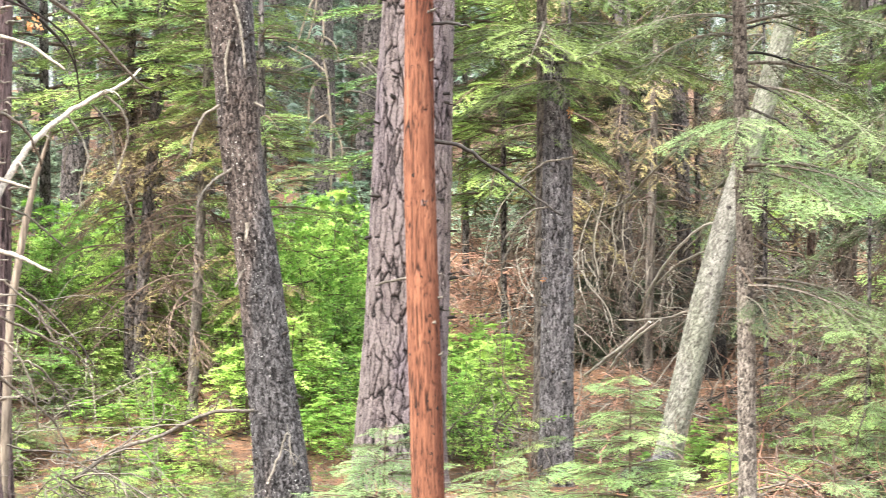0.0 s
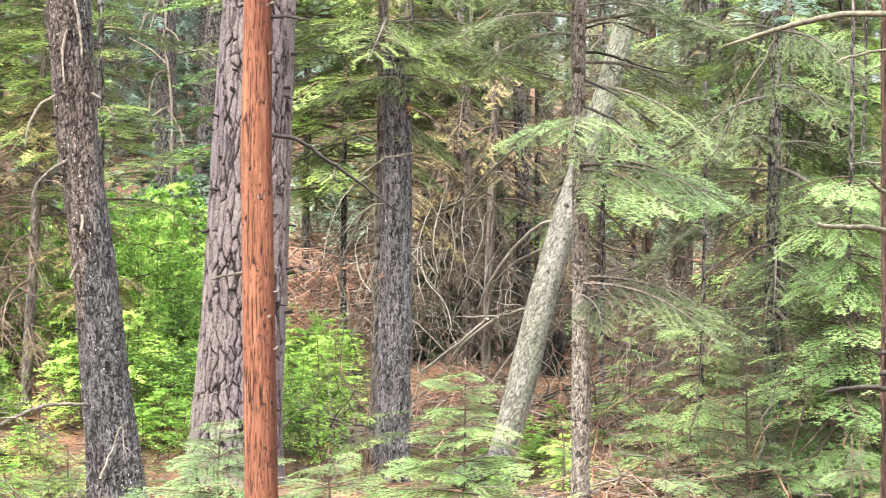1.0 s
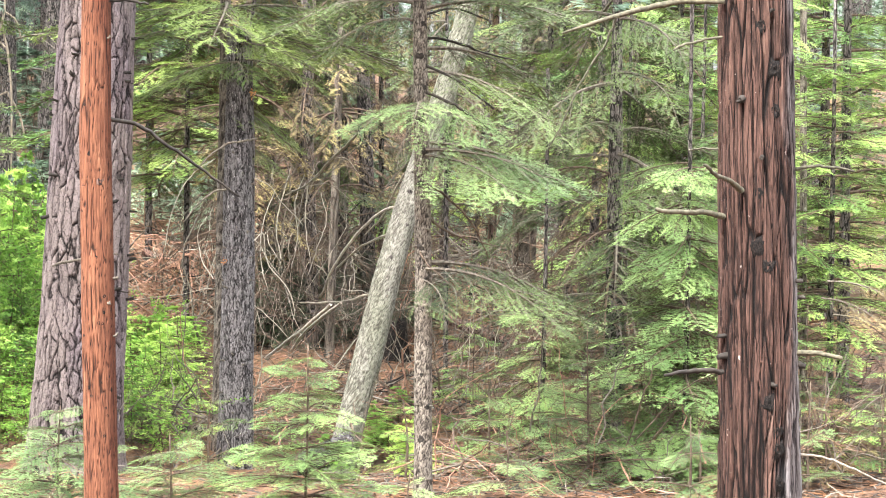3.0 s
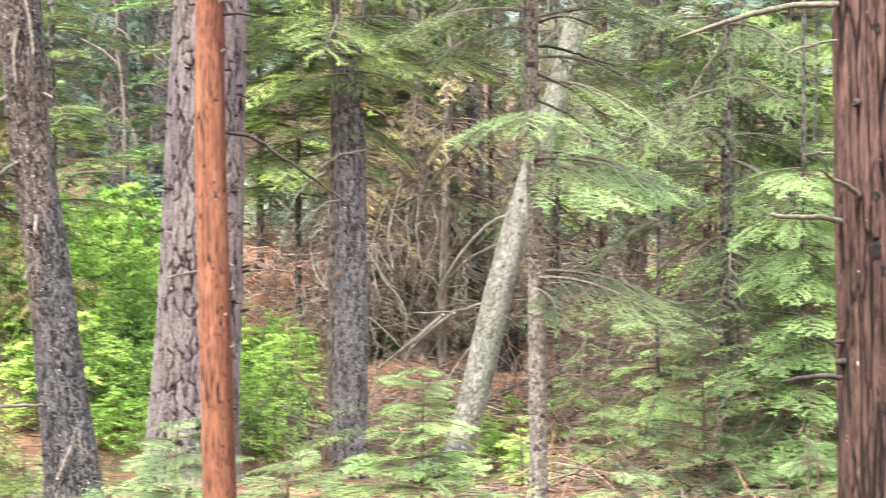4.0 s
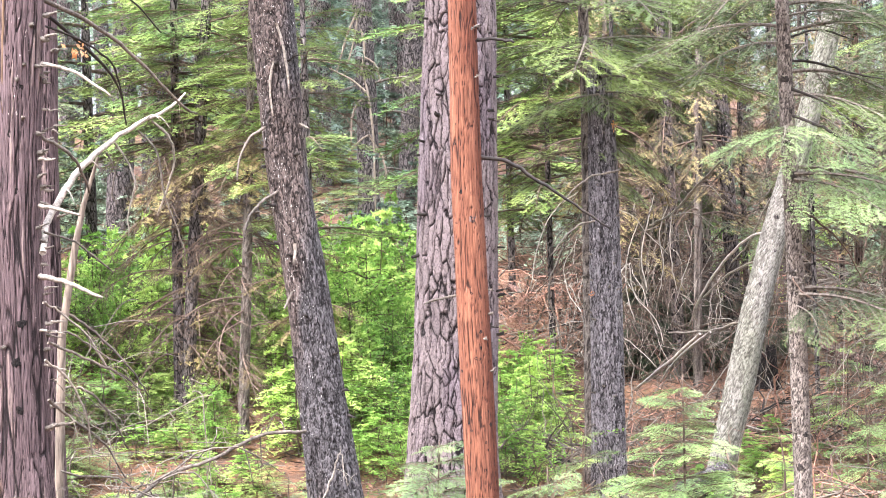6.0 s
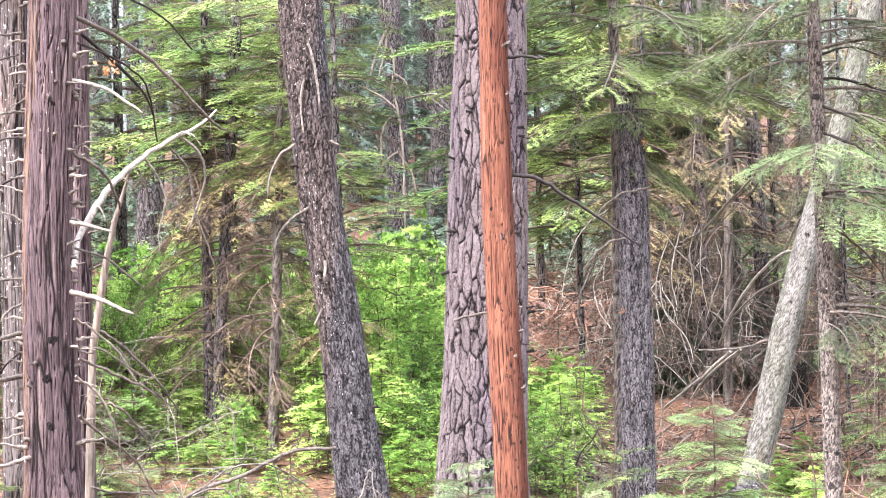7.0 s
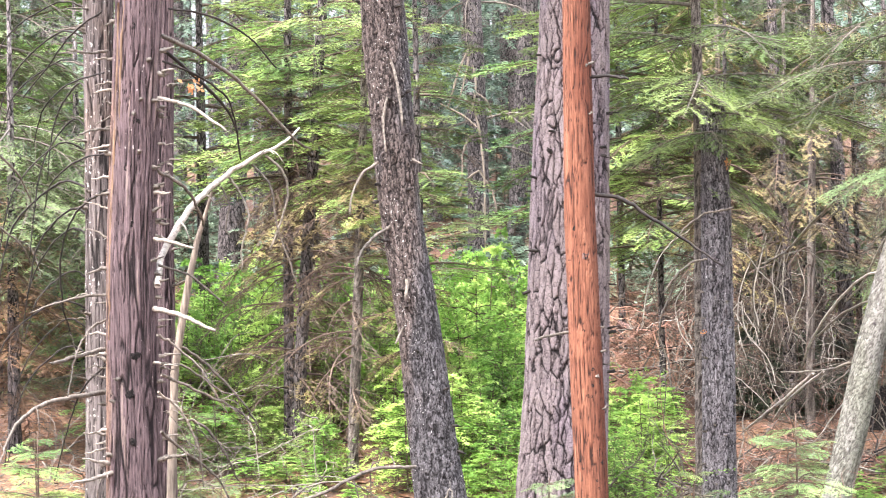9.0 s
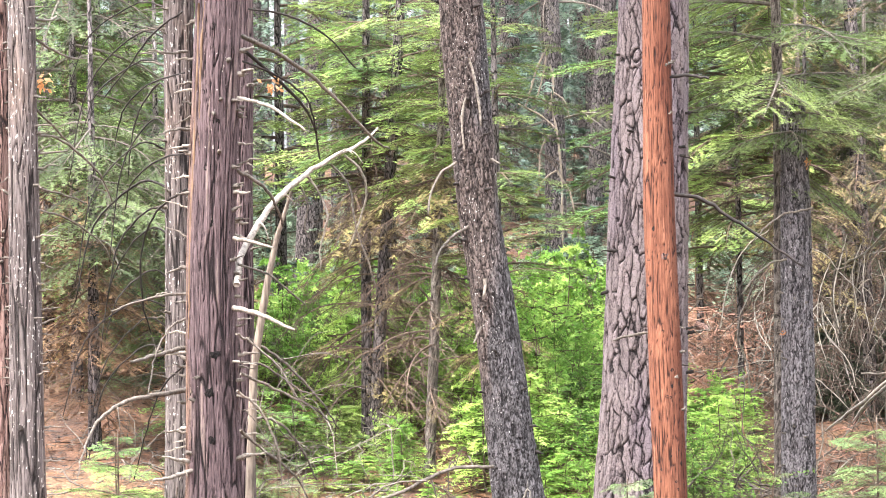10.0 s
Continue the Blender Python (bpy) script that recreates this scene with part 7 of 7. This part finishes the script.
def splintered_top(key, mat, seed, tall=0.1):
    """Jagged torn wood on the end of a broken trunk."""
    ob, o, rows = TREES[key]
    rng = np.random.default_rng(seed)
    x, y, z, r = rows[-1] - np.r_[o, 0]
    v, f = [(x, y, z - 0.03)], []
    n = 16
    for k in range(n):
        for a in (k, k + 1):
            an = 6.2832 * a / n
            v.append((x + math.cos(an) * r * 1.0, y + math.sin(an) * r * 1.0, z - 0.015))
        an = 6.2832 * (k + 0.5) / n
        w = r * rng.uniform(0.5, 0.95)
        v.append((x + math.cos(an) * w, y + math.sin(an) * w, z + tall * rng.uniform(0.1, 1.0) ** 2))
        b = 1 + 3 * k
        f += [(b, b + 1, b + 2), (0, b, b + 2), (0, b + 2, b + 1)]
    part("splintered_top", mesh_of("splintered_top", np.array(v), np.array(f), mat, False), ob, "torn orange wood where the trunk broke")


splintered_top("fir", M_RUST, 130)

# sticks that lean on the pale trunk
limb("snag", M_BLEACH, [(1.77, 13.90, 0.92, 0.0075), (1.68, 14.13, 0.92, 0.0077), (1.51, 14.37, 0.86, 0.0078), (1.24, 14.60, 0.84, 0.0059)], label="bleached stick")
limb("snag", M_WHITE, [(1.42, 14.20, 0.85, 0.0115), (1.28, 14.47, 0.69, 0.0118), (1.15, 14.73, 0.56, 0.0100), (1.02, 15.00, 0.42, 0.0081)], label="bleached stick")
limb("snag", M_WHITE, [(1.49, 14.20, 0.86, 0.0096), (1.36, 14.47, 0.73, 0.0098), (1.27, 14.73, 0.61, 0.0100), (1.21, 15.00, 0.48, 0.0081)], label="bleached stick")
limb("snag", M_WHITE, [(1.92, 14.00, 1.54, 0.0095), (1.77, 14.25, 1.48, 0.0097), (1.61, 14.50, 1.30, 0.0098), (1.49, 14.75, 1.08, 0.0100), (1.42, 15.00, 0.86, 0.0081)])
limb("snag", M_BLEACH, [(1.92, 14.00, 1.37, 0.0076), (1.78, 14.33, 1.31, 0.0078), (1.66, 14.67, 1.22, 0.0080), (1.53, 15.00, 1.07, 0.0061)])
limb("snag", M_BLEACH, [(2.02, 14.00, 1.91, 0.0076), (1.89, 14.20, 1.68, 0.0077), (1.79, 14.40, 1.44, 0.0059), (1.70, 14.60, 1.32, 0.0040)])
spray("snag", M_BLEACH, [(1.59, 14.00, 2.02, 0.0095), (1.45, 14.50, 1.84, 0.0098), (1.33, 15.00, 1.68, 0.0081), (1.21, 15.50, 1.60, 0.0063)], 8, 104)
limb("snag", M_TWIG, [(1.16, 15.80, 1.81, 0.0038), (1.23, 15.80, 1.86, 0.0048), (1.26, 15.80, 1.64, 0.0048), (1.20, 15.80, 1.30, 0.0048), (1.23, 15.80, 0.96, 0.0038)], name="hanging_branch")
limb("snag", M_WHITE, [(1.28, 15.90, 1.82, 0.0039), (1.23, 15.90, 1.64, 0.0049), (1.17, 15.90, 1.38, 0.0049), (1.20, 15.90, 1.08, 0.0039)], name="hanging_branch")
limb("snag", M_TWIG, [(1.35, 16.00, 1.77, 0.0039), (1.37, 16.00, 1.56, 0.0039), (1.33, 16.00, 1.25, 0.0039), (1.41, 16.00, 0.95, 0.0029)], name="hanging_branch")
limb("snag", M_WHITE, [(1.16, 16.00, 1.62, 0.0039), (1.07, 16.00, 1.38, 0.0039), (1.05, 16.00, 1.12, 0.0039), (1.11, 16.00, 0.86, 0.0029)], name="hanging_branch")
limb("snag", M_TWIG, [(1.01, 15.70, 1.39, 0.0048), (1.13, 15.70, 1.30, 0.0048), (1.18, 15.70, 1.05, 0.0038), (1.30, 15.70, 0.70, 0.0028)], name="hanging_branch")
limb("snag", M_WHITE, [(1.39, 15.70, 1.68, 0.0038), (1.37, 15.70, 1.39, 0.0038), (1.41, 15.70, 1.09, 0.0028)], name="hanging_branch")
limb("snag", M_TWIG, [(1.03, 16.20, 0.68, 0.0040), (1.17, 16.20, 0.77, 0.0040), (1.34, 16.20, 0.68, 0.0040), (1.47, 16.20, 0.32, 0.0030)], name="hanging_branch")
limb("snag", M_WHITE, [(0.67, 15.20, 1.86, 0.0040), (0.50, 15.20, 1.74, 0.0040), (0.37, 15.20, 1.50, 0.0040), (0.30, 15.20, 1.17, 0.0031)], name="hanging_branch")
limb("snag", M_TWIG, [(0.71, 15.20, 1.68, 0.0040), (0.58, 15.20, 1.61, 0.0040), (0.45, 15.20, 1.45, 0.0040), (0.34, 15.20, 1.25, 0.0031)], name="hanging_branch")
limb("snag", M_WHITE, [(0.95, 15.00, 1.72, 0.0049), (1.06, 15.00, 1.66, 0.0040), (1.14, 15.00, 1.55, 0.0040), (1.30, 15.00, 1.38, 0.0031)], name="hanging_branch")
limb("snag", M_TWIG, [(1.30, 15.40, 1.82, 0.0040), (1.17, 15.40, 1.63, 0.0040), (1.12, 15.40, 1.39, 0.0040), (1.15, 15.40, 1.13, 0.0032)], name="hanging_branch")
limb("snag", M_WHITE, [(1.34, 15.40, 1.75, 0.0040), (1.27, 15.40, 1.55, 0.0040), (1.29, 15.40, 1.30, 0.0032), (1.24, 15.40, 1.05, 0.0032)], name="hanging_branch")
limb("snag", M_TWIG, [(1.39, 15.00, 1.66, 0.0040), (1.64, 15.00, 1.90, 0.0049), (1.76, 15.00, 2.00, 0.0040)], name="hanging_branch")
limb("snag", M_WHITE, [(0.97, 15.30, 1.27, 0.0050), (1.03, 15.30, 1.31, 0.0050), (1.06, 15.30, 1.10, 0.0050), (1.22, 15.30, 0.89, 0.0040), (1.26, 15.30, 0.72, 0.0031)], name="hanging_branch")
limb("snag", M_TWIG, [(0.97, 15.30, 1.06, 0.0040), (1.03, 15.30, 1.22, 0.0040), (1.13, 15.30, 1.18, 0.0040), (1.20, 15.30, 0.97, 0.0031)], name="hanging_branch")
limb("snag", M_WHITE, [(0.92, 15.20, 0.82, 0.0040), (1.04, 15.20, 0.73, 0.0040), (1.20, 15.20, 0.56, 0.0031)], name="hanging_branch")
limb("snag", M_TWIG, [(2.13, 15.50, 1.85, 0.0050), (2.02, 15.50, 1.73, 0.0050), (1.89, 15.50, 1.57, 0.0041), (1.76, 15.50, 1.36, 0.0032)], name="hanging_branch")
limb("snag", M_WHITE, [(1.48, 15.60, 1.62, 0.0032), (1.52, 15.60, 1.41, 0.0032), (1.45, 15.60, 1.20, 0.0032), (1.38, 15.60, 0.99, 0.0020)], name="hanging_branch")
limb("snag", M_TWIG, [(1.79, 16.00, 1.83, 0.0032), (1.69, 16.00, 1.53, 0.0032), (1.73, 16.00, 1.31, 0.0032), (1.62, 16.00, 1.19, 0.0021)], name="hanging_branch")
limb("snag", M_WHITE, [(1.83, 15.20, 0.70, 0.0050), (1.70, 15.20, 0.54, 0.0050), (1.55, 15.20, 0.34, 0.0040)], name="hanging_branch")
limb("snag", M_TWIG, [(0.43, 15.00, 0.88, 0.0031), (0.46, 15.00, 0.76, 0.0031), (0.43, 15.00, 0.44, 0.0031), (0.47, 15.00, 0.27, 0.0020)], name="hanging_branch")
limb("snag", M_WHITE, [(0.66, 15.20, 0.99, 0.0040), (0.58, 15.20, 1.12, 0.0040), (0.55, 15.20, 1.32, 0.0031), (0.62, 15.20, 1.45, 0.0020)], name="hanging_branch")

# bleached branches that hang on the far snag
limb("far_snag", M_BONE, [(-1.45, 25.60, 4.14, 0.0104), (-1.42, 25.60, 4.00, 0.0139), (-1.42, 25.60, 3.84, 0.0139), (-1.47, 25.60, 3.56, 0.0104)], name="hanging_branch", label="bleached hanging branch")
limb("far_snag", M_BONE, [(-1.47, 25.60, 4.39, 0.0139), (-1.63, 25.60, 4.05, 0.0139), (-1.72, 25.60, 3.77, 0.0104), (-1.77, 25.60, 3.60, 0.0104)], name="hanging_branch", label="bleached hanging branch")
limb("far_snag", M_BONE, [(-1.44, 25.50, 3.61, 0.0138), (-1.38, 25.50, 3.27, 0.0138), (-1.34, 25.50, 2.81, 0.0138), (-1.34, 25.50, 2.42, 0.0138), (-1.35, 25.50, 1.85, 0.0104)], name="hanging_branch", label="bleached hanging branch")
limb("far_snag", M_BONE, [(-1.44, 25.60, 3.27, 0.0139), (-1.51, 25.60, 3.24, 0.0139), (-1.60, 25.60, 3.05, 0.0139), (-1.62, 25.60, 2.71, 0.0104)], name="hanging_branch", label="bleached hanging branch")
limb("far_snag", M_BONE, [(-1.40, 25.60, 2.83, 0.0139), (-1.48, 25.60, 2.79, 0.0139), (-1.60, 25.60, 2.68, 0.0139), (-1.64, 25.60, 2.51, 0.0104)], name="hanging_branch", label="bleached hanging branch")
limb("far_snag", M_BONE, [(-1.45, 25.60, 3.80, 0.0139), (-1.38, 25.60, 3.77, 0.0139), (-1.28, 25.60, 3.67, 0.0139), (-1.23, 25.60, 3.47, 0.0104)], name="hanging_branch", label="bleached hanging branch")
limb("far_snag", M_BONE, [(-1.40, 25.60, 2.84, 0.0139), (-1.34, 25.60, 2.73, 0.0139), (-1.25, 25.60, 2.56, 0.0139), (-1.19, 25.60, 2.30, 0.0104)], name="hanging_branch", label="bleached hanging branch")
limb("far_snag", M_BONE, [(-1.48, 25.60, 4.28, 0.0139), (-1.58, 25.60, 3.86, 0.0104), (-1.67, 25.60, 3.66, 0.0104)], name="hanging_branch", label="bleached hanging branch")
limb("far_snag", M_BONE, [(-1.42, 25.60, 3.37, 0.0139), (-1.59, 25.60, 3.52, 0.0139), (-1.86, 25.60, 3.67, 0.0104)], name="hanging_branch", label="bleached hanging branch")
boughs("u0", DRY_PALE, 66, [([(4.40, 12.60, 1.06)][0], -20, -8, 0.55, 0), ([(4.33, 12.50, 0.96)][0], -50, -10, 0.5, 10), ([(4.44, 12.60, 0.85)][0], -10, -12, 0.5, 0)], "pale dry bough")

# dry whorls on the thin undergrowth stems
for k, (key, a, b, n) in enumerate([("dark_a", 0.4, 3.2, 26), ("brown_b", 0.4, 3.0, 30), ("thin_c", 0.4, 2.8, 24), ("bg0", 0.6, 2.8, 16), ("bg1", 0.6, 2.8, 16), ("bg2", 0.6, 3.0, 16), ("bg4", 0.6, 2.8, 14), ("far_snag", 1.0, 5.0, 14)]):
    ob, o, rows = TREES[key]
    rng = np.random.default_rng(110 + k)
    for _ in range(n):
        z = rng.uniform(a, b)
        c = at_trunk(key, o[2] + z) - np.r_[o, 0]
        put_bough(ob, BARE_GREY if key == "far_snag" else (BARE if rng.random() < 0.55 else DRY), rng, c[0], c[1], z, rng.uniform(0, 360), rng.uniform(-25, 10), rng.uniform(0.4, 0.95) * (1.8 if key == "far_snag" else 1))


# ---- clusters of dry orange leaves and splintered wood ----
def leaf_cluster(x, y, z, size, count, mat, label, seed):
    rng = np.random.default_rng(seed)
    at = rng.normal(0, size * 0.4, (count, 3))
    d = rng.normal(0, 1, (count, 3)) + (0, 0, -0.7)
    d /= np.linalg.norm(d, axis=1, keepdims=True)
    s = np.cross(d, rng.normal(0, 1, (count, 3)))
    s /= np.linalg.norm(s, axis=1, keepdims=True)
    L = size * rng.uniform(0.4, 0.8, (count, 1))
    v = np.stack([at, at + d * L * 0.45 + s * L * 0.28, at + d * L, at + d * L * 0.55 - s * L * 0.25], 1).reshape(-1, 3)
    ob = new("dry_leaf_clump", mesh_of("dry_leaf_clump", v, np.arange(4 * count).reshape(-1, 4), mat, False))
    ob.location = (x, y, z)
    return tagged(ob, label, "dry leaves", "dry leaf clumps")


M_ORANGE = leaf_material("dry_orange_leaves", (0.3, 0.12, 0.04), (0.55, 0.28, 0.12), (0.75, 0.5, 0.28), 0.3, 8.0)
for k, (p, size) in enumerate([([(-2.21, 11.40, 2.68)][0], 0.06), ([(-3.13, 10.15, 2.60)][0], 0.06), ([(0.68, 13.85, 1.16)][0], 0.025), ([(0.87, 13.85, 2.27)][0], 0.03)]):
    leaf_cluster(*p[:3], size, 22, M_ORANGE, "small clump of dry orange leaves caught on a branch", 120 + k)
